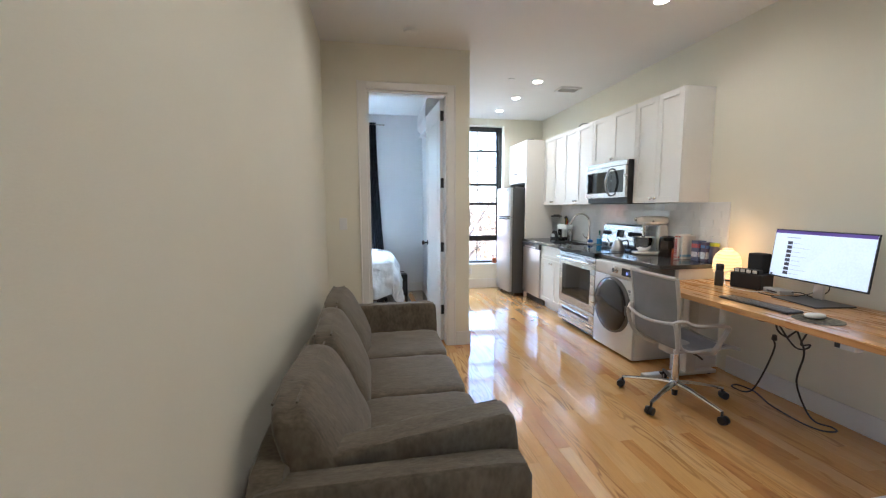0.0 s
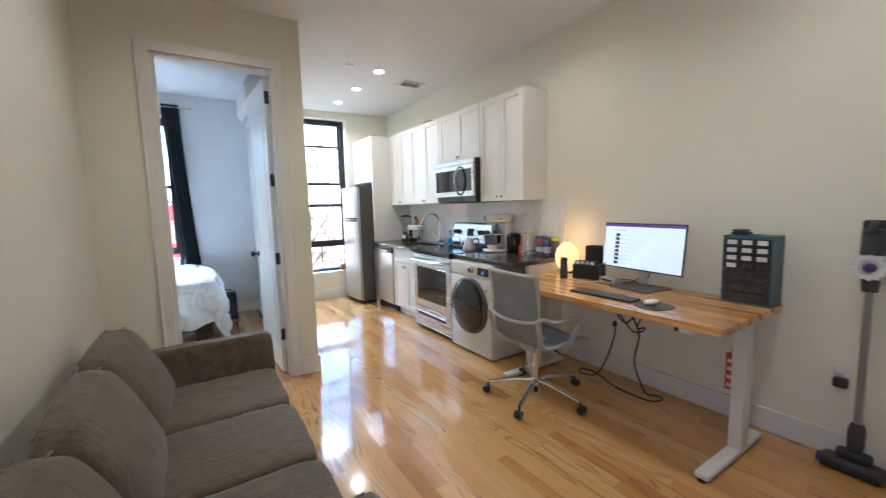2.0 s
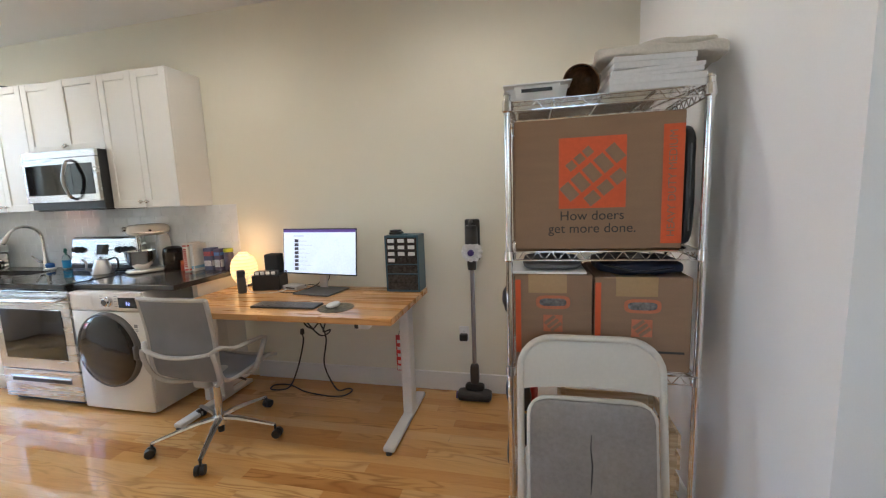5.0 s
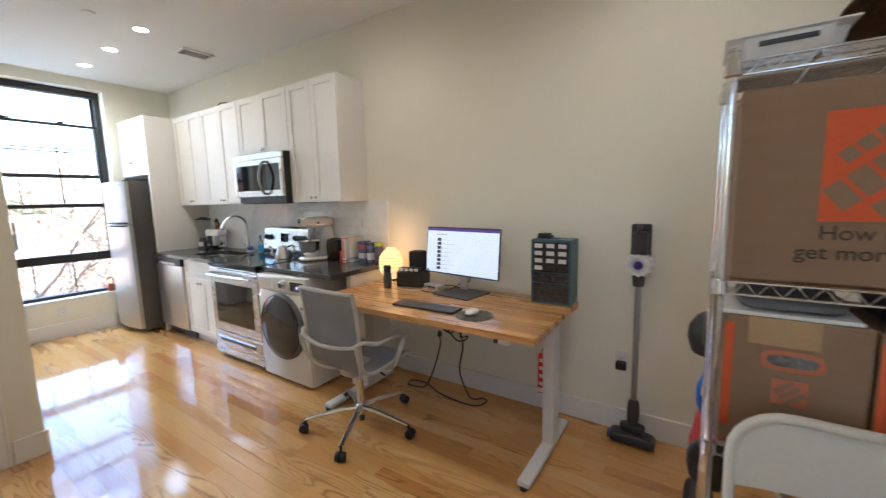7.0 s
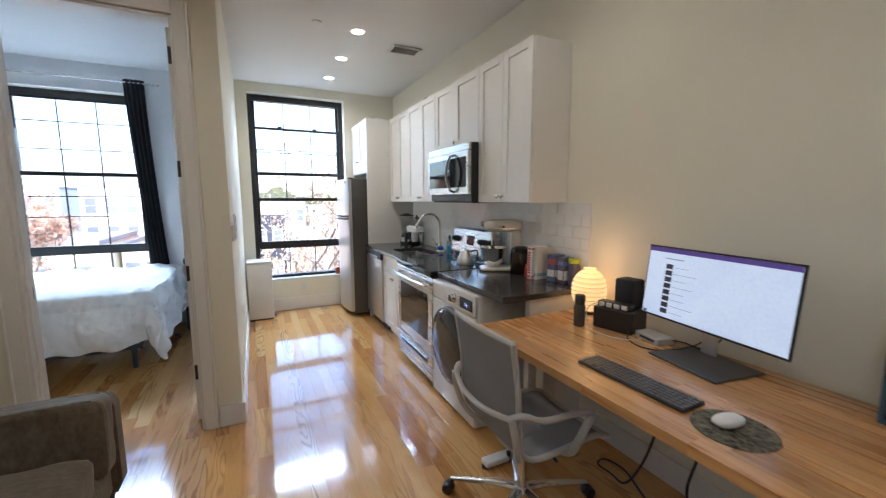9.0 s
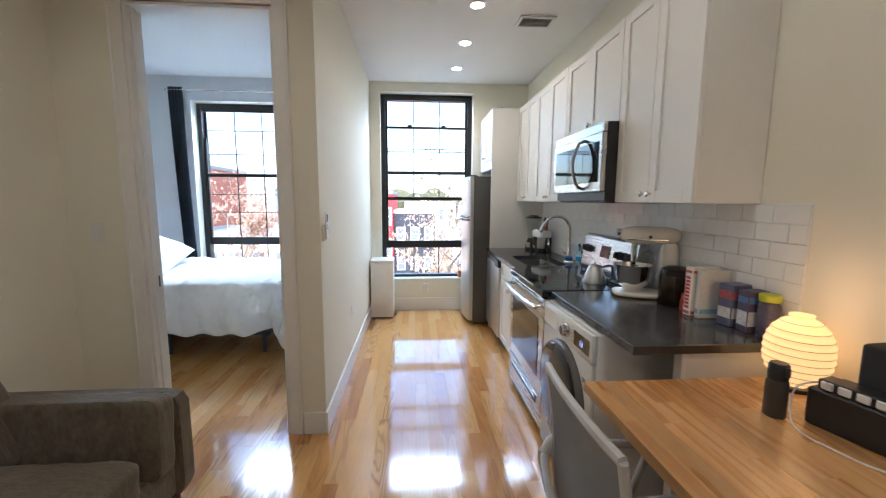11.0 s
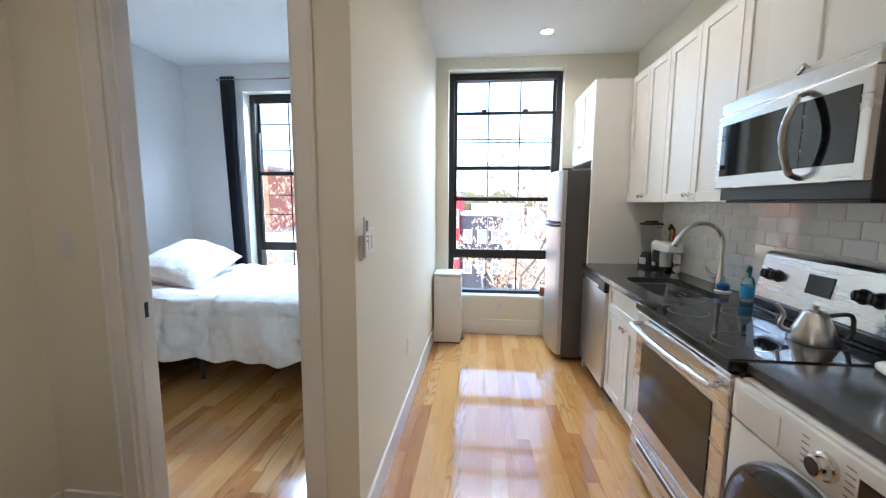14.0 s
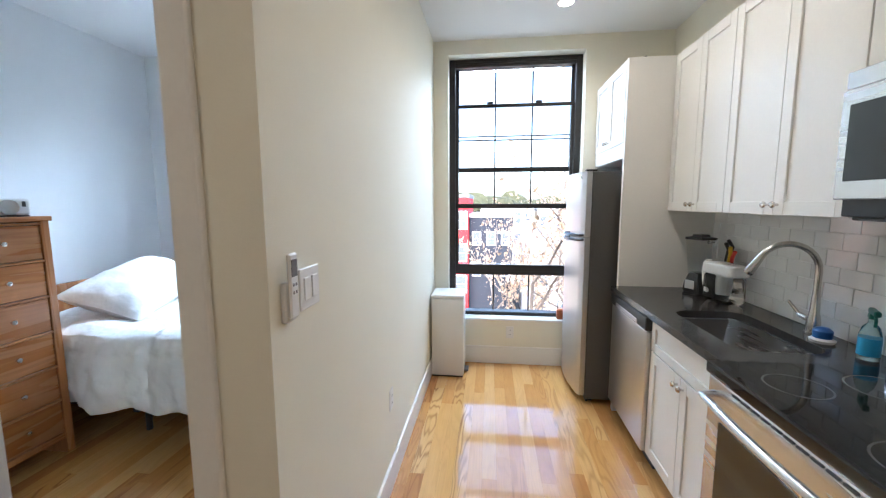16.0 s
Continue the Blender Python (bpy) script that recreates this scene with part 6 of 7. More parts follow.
def shelf(z):
    zt, zb = z, z - 0.032
    bm = bmesh.new()
    n = 30
    for i in range(1, n):
        x = RX0 + (RX1 - RX0) * i / n
        cyl(bm, (x, RY0, zt), (x, RY1, zt), 0.0019, seg=5)
    s = tagged(part("shelf", bm, M_CHROME, rk, "chrome wire shelf with zigzag rim"), kind="stuff")
    for zz in (zt, zb):
        for a, b in (((RX0, RY0), (RX0, RY1)), ((RX1, RY0), (RX1, RY1)), ((RX0, RY0), (RX1, RY0)), ((RX0, RY1), (RX1, RY1))):
            part("rim_wire", cyl(bmesh.new(), (*a, zz), (*b, zz), 0.0034, seg=6), M_CHROME, s)
    for x in (RX0, RX1):
        n = 12
        part("zigzag_wire", tube(bmesh.new(), [(x, RY0 + 0.03 + (RY1 - RY0 - 0.06) * i / (2 * n), zt if i % 2 else zb) for i in range(2 * n + 1)], 0.0024, 5), M_CHROME, s)
    for y in (RY0, RY1):
        n = 6
        part("zigzag_wire", tube(bmesh.new(), [(RX0 + 0.03 + (RX1 - RX0 - 0.06) * i / (2 * n), y, zt if i % 2 else zb) for i in range(2 * n + 1)], 0.0024, 5), M_CHROME, s)
    for y in (RY0 + 0.16, (RY0 + RY1) / 2, RY1 - 0.16):
        part("cross_wire", cyl(bmesh.new(), (RX0, y, zt - 0.005), (RX1, y, zt - 0.005), 0.0034, seg=6), M_CHROME, s)
    for x in (RX0, RX1):
        for y in (RY0, RY1):
            part("collar", lathe(bmesh.new(), [(0.0135, zb - 0.005), (0.0195, zb), (0.0175, zt + 0.003), (0.0135, zt + 0.005)], c=(x, y, 0), seg=16), M_CHROME, s, smooth=True)
    return s


for z in (0.235, 0.805, 1.258, 1.80):
    shelf(z)


def plane_text(name, body, size, y, z, x, parent, material, rot=0):
    """Flat lettering on a face that looks to -x."""
    return text_on(name, body, size, Matrix.Translation((x, y, z)) @ pose(0, 0, 0, 90, 0, -90) @ pose(0, 0, 0, 0, 0, rot), material, parent)


def carton_box(y0, y1, z0, h, x0, d, label):
    t = thing("cardboard_box", pose(x0, (y0 + y1) / 2 + 0.028, z0), label, "box")
    w = (y1 - y0) / 2
    bm = B(0, -w, 0.001, d, w, h, b=0.004)
    part("carton", bm, M_CARD, t)
    return t, w


b1, w = carton_box(-0.085, 0.482, 1.2635, 0.470, 1.752, 0.36, "large closed cardboard moving box with an orange logo")
part("print_strip", B(-0.0012, -w + 0.002, 0.02, 0, -w + 0.068, 0.425, b=0.0003), M_ORANGE, b1, "orange strip with pale lettering")
plane_text("strip_lettering", "HEAVY DUTY MEDIUM", 0.036, -w + 0.036, 0.225, -0.002, b1, M_CARD, 90)
lgz, lgy = 0.275, 0.013
part("logo_square", B(-0.0012, lgy - 0.113, lgz - 0.125, 0, lgy + 0.113, lgz + 0.125, b=0.0003), M_ORANGE, b1, "orange square with pale diagonal bars")
for off, wid, ln in ((0.066, 0.030, 0.11), (0.0, 0.062, 0.25), (-0.070, 0.040, 0.17)):
    nseg = max(3, int(ln / 0.048))
    for i in range(nseg):
        u = (-0.5 + (i + 0.5) / nseg) * ln
        o = part("logo_bar", B(-0.002, -0.4 * ln / nseg, -wid / 2, -0.0013, 0.4 * ln / nseg, wid / 2, b=0.0002), M_CARD, b1)
        o.matrix_basis = Matrix.Translation((0, lgy, lgz)) @ pose(0, 0, 0, -40, 0, 0) @ Matrix.Translation((0, -u, off))
plane_text("lettering", "How doers", 0.048, lgy, 0.122, -0.001, b1, M_PRINT)
plane_text("lettering", "get more done.", 0.048, lgy, 0.076, -0.001, b1, M_PRINT)

for y0, y1, hh, lab in ((0.205, 0.486, 0.358, "cardboard box with a handle hole and peeling tape"), (-0.128, 0.197, 0.350, "cardboard box with an open handle hole")):
    b, w = carton_box(y0, y1, 0.8105, hh, 1.75, 0.34, lab)
    zc = hh - 0.105
    bm = bmesh.new()
    hw_, hh_ = 0.062, 0.026
    ring = []
    for rr in (1.0, 0.66):
        ring.append([])
        for i in range(24):
            a = 2 * math.pi * i / 24
            cx, cz = math.cos(a), math.sin(a)
            ring[-1].append((math.copysign(abs(cx) ** 0.5, cx) * (hw_ * rr if rr == 1 else hw_ - 0.013), math.copysign(abs(cz) ** 0.6, cz) * (hh_ if rr == 1 else hh_ - 0.011)))
    va = [[bm.verts.new((-0.0026, p[0], zc + p[1])) for p in r] for r in ring]
    for i in range(24):
        j = (i + 1) % 24
        bm.faces.new((va[0][i], va[0][j], va[1][j], va[1][i]))
    bm.normal_update()
    bmesh.ops.solidify(bm, geom=bm.faces[:], thickness=0.001)
    part("handle_print", bm, M_ORANGEP, b, "orange ring round the handle hole")
    # the hole is a flat plate; its dimness is put into the colour
    bm = bmesh.new()
    f = bm.faces.new([bm.verts.new((-0.0022, p[0], zc + p[1])) for p in ring[1]])
    bm.normal_update()
    bmesh.ops.solidify(bm, geom=bm.faces[:], thickness=0.0006)
    part("handle_hole", bm, M_HOLE, b, "flat plate painted dark for the handle hole")
    part("logo_square", B(-0.0012, -0.035, zc - 0.115, 0, 0.035, zc - 0.05, b=0.0003), M_ORANGEP, b)
    for k in range(3):
        o = part("logo_bar", B(-0.002, -0.024, -0.006, -0.0013, 0.024, 0.006), M_CARD, b)
        o.matrix_basis = Matrix.Translation((0, 0, zc - 0.0825)) @ pose(0, 0, 0, -40, 0, 0) @ Matrix.Translation((0, 0, (k - 1) * 0.018))
    part("print_strip", B(-0.0012, w - 0.022, 0.05, 0, w - 0.002, hh - 0.02, b=0.0003), M_ORANGE, b)
    part("tape", B(-0.0011, -0.05, hh - 0.07, 0.1, 0.09, hh + 0.0008, b=0.0003), M_TAPE, b)
    part("print_line", B(-0.0012, -w + 0.02, 0.07, 0, -w + 0.16, 0.078), M_PRINT, b)

# flat bags on the boxes under the shelf
bg = thing("folded_bag", pose(1.92, 0.058, 1.1625), "dark navy bag folded flat on the boxes", "bag")
part("bag_body", pillow(bmesh.new(), 0.30, 0.30, 0.050, pose(0, 0, 0.025), 12, 4, wrinkle=0.012, freq=9), mat("navy nylon", (0.012, 0.016, 0.035), 0.5), bg, smooth=True)
part("strap", tube(bmesh.new(), curve_pts([(-0.14, 0.13, 0.04), (-0.165, 0.02, 0.02), (-0.15, -0.10, 0.03)], 5), 0.008, 6, flat=0.4), M_BLACK, bg)
pp = thing("paper_stack", pose(1.91, 0.373, 1.1705), "grey papers and a thin board lying on a box", "papers")
part("board", B(-0.16, -0.12, 0, 0.15, 0.16, 0.010, b=0.002), M_WHITEPL, pp)
part("grey_folder", pillow(bmesh.new(), 0.28, 0.22, 0.030, pose(0, 0, 0.026), 8, 5, wrinkle=0.006, freq=8), mat("grey felt", (0.14, 0.14, 0.14), 0.9), pp, smooth=True)

# black slab added to make the gap beside the large box dark
bk = thing("flat_bag", pose(1.93, -0.086, 1.2635), "flat black filler for the dark gap beside the large cardboard box", "bag")
part("bag_body", pillow(bmesh.new(), 0.30, 0.046, 0.43, pose(0, 0, 0.217), 10, 5, wrinkle=0.004, freq=8), M_BLACK, bk, smooth=True)
part("zip", tube(bmesh.new(), [(-0.148, 0.0, 0.06 + 0.03 * i) for i in range(11)], 0.003, 6), M_SIDE, bk)

# on the top shelf
tub = thing("plastic_tub", pose(1.90, 0.428, 1.8025) @ Matrix.Diagonal((1, 1, 0.72, 1)), "white plastic tub with slotted handles", "tub")
bm = lathe(bmesh.new(), [(0.135, 0.0), (0.14, 0.004), (0.16, 0.085), (0.172, 0.090), (0.172, 0.096), (0.158, 0.096), (0.135, 0.01), (0, 0.008)], seg=4, m=pose(0, 0, 0, 0, 0, 45))
bmesh.ops.bevel(bm, geom=[e for e in bm.edges if abs(e.verts[0].co.z - e.verts[1].co.z) > 0.05], offset=0.03, segments=4, affect="EDGES")
part("tub_body", bm, M_WHITEPL, tub, smooth=True)
for z in (0.055,):
    part("slot", B(-0.055, 0.098, z, 0.055, 0.1135, z + 0.016), M_BLACK, tub)
    part("slot", B(-0.1135, -0.055, z, -0.098, 0.055, z + 0.016), M_BLACK, tub)
ml = thing("metal_bowl", pose(1.79, 0.263, 1.8025), "dark amber glass bowl leaning on the tub", "bowl")
part("bowl", lathe(bmesh.new(), [(0.0, 0.100), (0.018, 0.098), (0.042, 0.078), (0.062, 0.035), (0.070, 0.0), (0.066, 0.0), (0.058, 0.034), (0.038, 0.073), (0.0, 0.092)], seg=32, m=pose(0.03, 0.01, 0.058, 28, 62, 0)), mat("amber brown glass", (0.10, 0.05, 0.022), 0.08, var=0.35), ml, smooth=True)
M_FOAM = mat("cream fleece", (0.60, 0.55, 0.47), 0.95, var=0.08, scale=20, bump=0.002, bscale=120)
M_PACK = mat("white card", (0.70, 0.69, 0.68), 0.6)
for k, (y, z, w_, d_, h_, yaw, lab) in enumerate(((0.02, 1.8195, 0.30, 0.30, 0.045, 3, "flat white box on the top shelf"), (0.0, 1.865, 0.28, 0.28, 0.030, -5, "flat white packing board on the pile"), (0.03, 1.8955, 0.26, 0.27, 0.040, 6, "white box lid on the pile"))):
    t = thing("flat_box", pose(1.89, y + 0.028, z - 0.017, 0, 0, yaw), lab, "box")
    part("card", B(-d_ / 2, -w_ / 2, 0, d_ / 2, w_ / 2, h_ - 0.001, b=0.003), M_PACK, t)
    part("lid_edge", B(-d_ / 2 - 0.002, -w_ / 2 - 0.002, h_ * 0.5, d_ / 2 + 0.002, w_ / 2 + 0.002, h_ * 0.98, b=0.002), M_PACK, t)
bl2 = thing("folded_blanket", pose(1.93, 0.028, 1.919), "cream fleece blanket folded on the pile", "blanket")
part("fold", pillow(bmesh.new(), 0.32, 0.42, 0.042, pose(0, -0.02, 0.021, 3, 0, 0), 14, 7, wrinkle=0.015, freq=8), M_FOAM, bl2, smooth=True)
part("fold", pillow(bmesh.new(), 0.28, 0.30, 0.03, pose(0.02, -0.06, 0.055, -2, 0, 3), 14, 4, wrinkle=0.015, freq=8, seed=4), M_FOAM, bl2, smooth=True)

# slatted crate on the lowest shelf
M_PINE = wood("pale pine", (0.50, 0.32, 0.16), (0.62, 0.43, 0.24), (0.70, 0.52, 0.31), "Y", 0.5, 0.0, 16.0, 0.3)
cr = thing("wooden_crate", pose(1.75, -0.072, 0.2405), "pale wooden slatted crate on the bottom shelf", "crate")
for x in (0, 0.30):
    for k in range(4):
        part("slat", B(x, 0, 0.02 + k * 0.085, x + 0.010, 0.40, 0.075 + k * 0.085, b=0.001), M_PINE, cr)
for x in (0.0102, 0.28):
    for y in (0.005, 0.375):
        part("corner_post", B(x, y, 0, x + 0.0195, y + 0.02, 0.34, b=0.001), M_PINE, cr)
for y in (-0.0102, 0.4002):
    for k in range(4):
        part("slat", B(0.0, y, 0.02 + k * 0.085, 0.31, y + 0.010, 0.075 + k * 0.085, b=0.001), M_PINE, cr)
part("bottom_board", B(0.011, 0.001, 0.0, 0.299, 0.399, 0.012), M_PINE, cr)

# folding chair leaning on the shelf, folded
M_BEIGE = mat("beige enamel", (0.58, 0.54, 0.46), 0.32, var=0.03)
M_VINYL = mat("worn taupe vinyl", (0.25, 0.225, 0.20), 0.5, var=0.14, scale=9, bump=0.0006, bscale=70)
fch = thing("folding_chair", pose(1.475, 0.260, -0.002, 0, 9.2, 0) @ Matrix.Diagonal((1, 1, 0.945, 1)), "beige metal folding chair with a torn taupe seat, folded", "folding chair")
HW = 0.232


def hoop(hw, z0, z1, r, x):
    pts = [(x, -hw, z0), (x, -hw, z1 - r)]
    pts += [(x, -hw + r - r * math.cos(radians(a)), z1 - r + r * math.sin(radians(a))) for a in range(15, 91, 15)]
    pts += [(x, hw - r + r * math.sin(radians(a)), z1 - r + r * math.cos(radians(a))) for a in range(0, 76, 15)]
    return pts + [(x, hw, z1 - r), (x, hw, z0)]


part("front_frame", tube(bmesh.new(), hoop(HW, 0.012, 1.04, 0.115, 0.0), 0.0125, 10), M_BEIGE, fch, "beige tubular hoop frame", True)
bm = bmesh.new()
n = 16
outl = []
for i in range(n + 1):
    y = -HW + 0.008 + (2 * HW - 0.016) * i / n
    e = max(0, abs(y) - (HW - 0.115)) / 0.115
    outl.append((y, 1.04 - 0.115 * (1 - math.sqrt(max(0, 1 - min(1, e) ** 2))) - 0.006, 0.845 + 0.018 * (1 - (y / HW) ** 2)))
vt = [bm.verts.new((-0.006 + 0.012 * (1 - (y / HW) ** 2), y, zt_)) for y, zt_, zb_ in outl]
vb = [bm.verts.new((-0.006 + 0.012 * (1 - (y / HW) ** 2), y, zb_)) for y, zt_, zb_ in outl]
for i in range(n):
    bm.faces.new((vt[i], vt[i + 1], vb[i + 1], vb[i]))
bm.normal_update()
bmesh.ops.solidify(bm, geom=bm.faces[:], thickness=0.004)
part("backrest", bm, M_BEIGE, fch, "pressed beige steel backrest", True)
part("seat", pillow(bmesh.new(), 0.030, 0.40, 0.44, pose(-0.022, 0, 0.60), 14, 9), M_VINYL, fch, "worn taupe vinyl seat pad", True)
part("seat_rim", tube(bmesh.new(), hoop(0.203, 0.40, 0.825, 0.07, -0.016), 0.009, 8), M_BEIGE, fch, smooth=True)
part("tear", tube(bmesh.new(), [(-0.0375, 0.0, 0.71), (-0.038, 0.003, 0.66), (-0.038, -0.002, 0.60), (-0.038, 0.001, 0.545), (-0.0375, 0.004, 0.50)], [0.001, 0.0022, 0.003, 0.0025, 0.001], 5), M_BLACK, fch, "dark tear in the vinyl")
part("rear_frame", tube(bmesh.new(), hoop(0.213, 0.012, 0.62, 0.03, 0.028), 0.011, 10), M_BEIGE, fch, smooth=True)
part("stretcher", cyl(bmesh.new(), (0.0, -HW, 0.16), (0.0, HW, 0.16), 0.008, seg=10), M_BEIGE, fch)
part("stretcher", cyl(bmesh.new(), (0.028, -0.213, 0.22), (0.028, 0.213, 0.22), 0.008, seg=10), M_BEIGE, fch)
for y in (-HW, HW):
    part("foot_cap", cyl(bmesh.new(), (0, y, 0), (0, y, 0.03), 0.0145, seg=12), M_BLACK, fch)
    part("foot_cap", cyl(bmesh.new(), (0.028, math.copysign(0.213, y), 0), (0.028, math.copysign(0.213, y), 0.03), 0.013, seg=12), M_BLACK, fch)
    part("pivot_link", B(-0.004, y - math.copysign(0.014, y) - 0.002, 0.50, 0.03, y - math.copysign(0.014, y) + 0.002, 0.56, b=0.001), M_BEIGE, fch)

# cordless stick vacuum on its dock
vc = thing("stick_vacuum", pose(2.985, 0.865, 0), "grey and purple cordless stick vacuum on a wall dock", "vacuum cleaner")
M_VG = mat("grey vacuum plastic", (0.05, 0.047, 0.047), 0.4)
M_PURP = mat("purple", (0.05, 0.03, 0.18), 0.35)
part("dock", B(0.02, -0.052, 1.02, 0.062, 0.052, 1.315, b=0.008), M_BLACK, vc)
part("dust_bin", cyl(bmesh.new(), (-0.02, 0, 1.145), (-0.02, 0, 1.262), 0.046, 0.044, seg=24), M_VG, vc, smooth=True)
part("bin_top", cyl(bmesh.new(), (-0.03, 0, 1.256), (-0.03, 0, 1.275), 0.046, 0.036, seg=24), M_BLACK, vc)
M_CONE = mat("silver plastic ring", (0.78, 0.77, 0.76), 0.3)
for i in range(12):
    a = 2 * math.pi * i / 12
    part("cyclone", cyl(bmesh.new(), (-0.075, 0.050 * math.cos(a), 1.085 + 0.050 * math.sin(a)), (0.0, 0.060 * math.cos(a), 1.085 + 0.060 * math.sin(a)), 0.013, 0.018, seg=10), M_CONE, vc, "silver cyclone cone", True)
part("cyclone_core", cyl(bmesh.new(), (-0.055, 0, 1.085), (0.0, 0, 1.085), 0.042, 0.05, seg=20), M_CONE, vc, smooth=True)
part("motor_cap", lathe(bmesh.new(), [(0.022, 0.0), (0.023, 0.055), (0.018, 0.068), (0, 0.07)], seg=24, m=pose(-0.018, 0, 1.085, 0, -90, 0)), M_PURP, vc, "purple motor cap", True)
part("neck", cyl(bmesh.new(), (-0.02, 0, 0.96), (-0.02, 0, 1.04), 0.030, 0.036, seg=18), M_VG, vc, smooth=True)
part("tube", cyl(bmesh.new(), (-0.02, 0, 0.26), (-0.02, 0, 0.96), 0.0155, 0.0155, seg=18), mat("grey lilac metal", (0.36, 0.34, 0.36), 0.3, 0.7), vc, smooth=True)
part("swivel", pillow(bmesh.new(), 0.06, 0.065, 0.16, pose(-0.02, 0, 0.18), 6, 4), M_VG, vc, smooth=True)
part("floor_head", pillow(bmesh.new(), 0.11, 0.25, 0.062, pose(-0.05, 0, 0.034), 8, 5), M_VG, vc, smooth=True)
part("head_cover", pillow(bmesh.new(), 0.07, 0.14, 0.05, pose(-0.03, 0, 0.085), 6, 4), M_BLACK, vc, smooth=True)
part("end_cap", cyl(bmesh.new(), (-0.07, 0.122, 0.034), (-0.07, 0.131, 0.034), 0.026, seg=16), M_PURP, vc, "purple brush end cap")
part("trigger_grip", tube(bmesh.new(), curve_pts([(-0.05, 0, 1.25), (-0.075, 0.0, 1.285), (-0.04, 0, 1.31), (0.0, 0, 1.30)], 4), 0.012, 8), M_VG, vc, smooth=True)
part("brush_roll", cyl(bmesh.new(), (-0.085, -0.11, 0.03), (-0.085, 0.11, 0.03), 0.027, seg=16), M_BLACK, vc)

# things behind the shelf
hm = thing("helmet", pose(2.26, 0.503, 0.93), "black cycle helmet hanging on the shelf", "helmet")
bm = lathe(bmesh.new(), [(0.085, -0.05), (0.10, 0.0), (0.095, 0.05), (0.07, 0.09), (0.03, 0.11), (0, 0.112)], seg=20)
part("shell", bm, M_BLACK, hm, smooth=True)
for k in range(3):
    part("vent_rib", tube(bmesh.new(), [(0.104 * math.cos(a) * (0.98 if k == 1 else 0.9), (k - 1) * 0.045, 0.004 + 0.108 * math.sin(a) * (1 if k == 1 else 0.9)) for a in [math.pi * i / 12 for i in range(13)]], 0.006, 6), M_SIDE, hm)
part("strap", tube(bmesh.new(), [(-0.09, 0, 0.0), (-0.13, 0.02, 0.12), (-0.155, 0.03, 0.26), (-0.160, 0.032, 0.30)], 0.004, 6), M_BLACK, hm)
jk = thing("hanging_bag", pose(2.20, 0.498, 0.30), "red, blue and black nylon bag hanging at the shelf's end", "bag")
part("upper_panel", pillow(bmesh.new(), 0.13, 0.12, 0.18, pose(0, 0, 0.43), 8, 3.5, wrinkle=0.012, freq=10), mat("blue nylon", (0.02, 0.12, 0.42), 0.5), jk, smooth=True)
part("main_panel", pillow(bmesh.new(), 0.15, 0.14, 0.30, pose(0.01, 0, 0.22), 10, 3.5, wrinkle=0.018, freq=9), mat("red nylon", (0.50, 0.03, 0.025), 0.5), jk, smooth=True)
part("pocket", pillow(bmesh.new(), 0.06, 0.12, 0.18, pose(-0.075, 0.02, 0.20), 8, 3.5, wrinkle=0.01, freq=10), M_BLACK, jk, smooth=True)
part("strap", tube(bmesh.new(), [(0, 0, 0.51), (-0.05, 0.03, 0.53), (-0.10, 0.034, 0.536)], 0.006, 6), M_BLACK, jk)
sc2 = thing("kick_scooter", pose(2.32, 0.528, 0), "folded black scooter with yellow details on the floor", "scooter")
part("deck", pillow(bmesh.new(), 0.46, 0.12, 0.07, pose(0.05, 0, 0.095), 8, 5), M_BLACK, sc2, smooth=True)
for x in (-0.19, 0.28):
    part("wheel", lathe(bmesh.new(), [(0.03, -0.016), (0.062, -0.014), (0.068, 0), (0.062, 0.014), (0.03, 0.016)], seg=26, m=pose(x, 0, 0.0685, 90, 0, 0)), M_BLACK, sc2, smooth=True)
part("guard", pillow(bmesh.new(), 0.10, 0.06, 0.05, pose(-0.15, 0.0, 0.165), 6, 4), mat("yellow plastic", (0.6, 0.42, 0.02), 0.4), sc2, smooth=True)

# ---- bedroom ----
M_DUVET = mat("white cotton", (0.78, 0.78, 0.78), 0.85, var=0.03, scale=3, bump=0.012, bscale=11)
M_CHERRY = wood("cherry wood", (0.34, 0.125, 0.034), (0.40, 0.158, 0.046), (0.44, 0.182, 0.058), "Y", 0.28, 0.2, 12.0, 0.3)
M_CHERRYZ = wood("upright cherry wood", (0.34, 0.125, 0.034), (0.40, 0.158, 0.046), (0.44, 0.182, 0.058), "Z", 0.28, 0.2, 12.0, 0.3)
bd = thing("bed", pose(0, 0, 0), "double bed with a rumpled white duvet and a cherry headboard", "bed")
BX0, BX1, BY0, BY1 = -1.80, 0.24, 5.16, 6.56
TOPZ = 0.725
part("headboard", B(-1.86, BY0 - 0.03, 0.0, -1.82, BY1 + 0.03, 0.92, b=0.006), M_CHERRYZ, bd)
bm = bmesh.new()
for y in (BY0 + 0.05, (BY0 + BY1) / 2, BY1 - 0.05):
    box(bm, BX0, y - 0.02, 0.20, BX1 - 0.06, y + 0.02, 0.24)
for x in (BX0 + 0.1, -0.8, BX1 - 0.12):
    box(bm, x - 0.02, BY0 + 0.03, 0.17, x + 0.02, BY1 - 0.03, 0.20)
part("bed_frame", bm, M_BLACK, bd)
for x in (BX0 + 0.1, -0.8, BX1 - 0.15):
    for y in (BY0 + 0.12, BY1 - 0.1):
        part("leg", cyl(bmesh.new(), (x, y, 0), (x, y, 0.18), 0.02, seg=12), M_BLACK, bd)
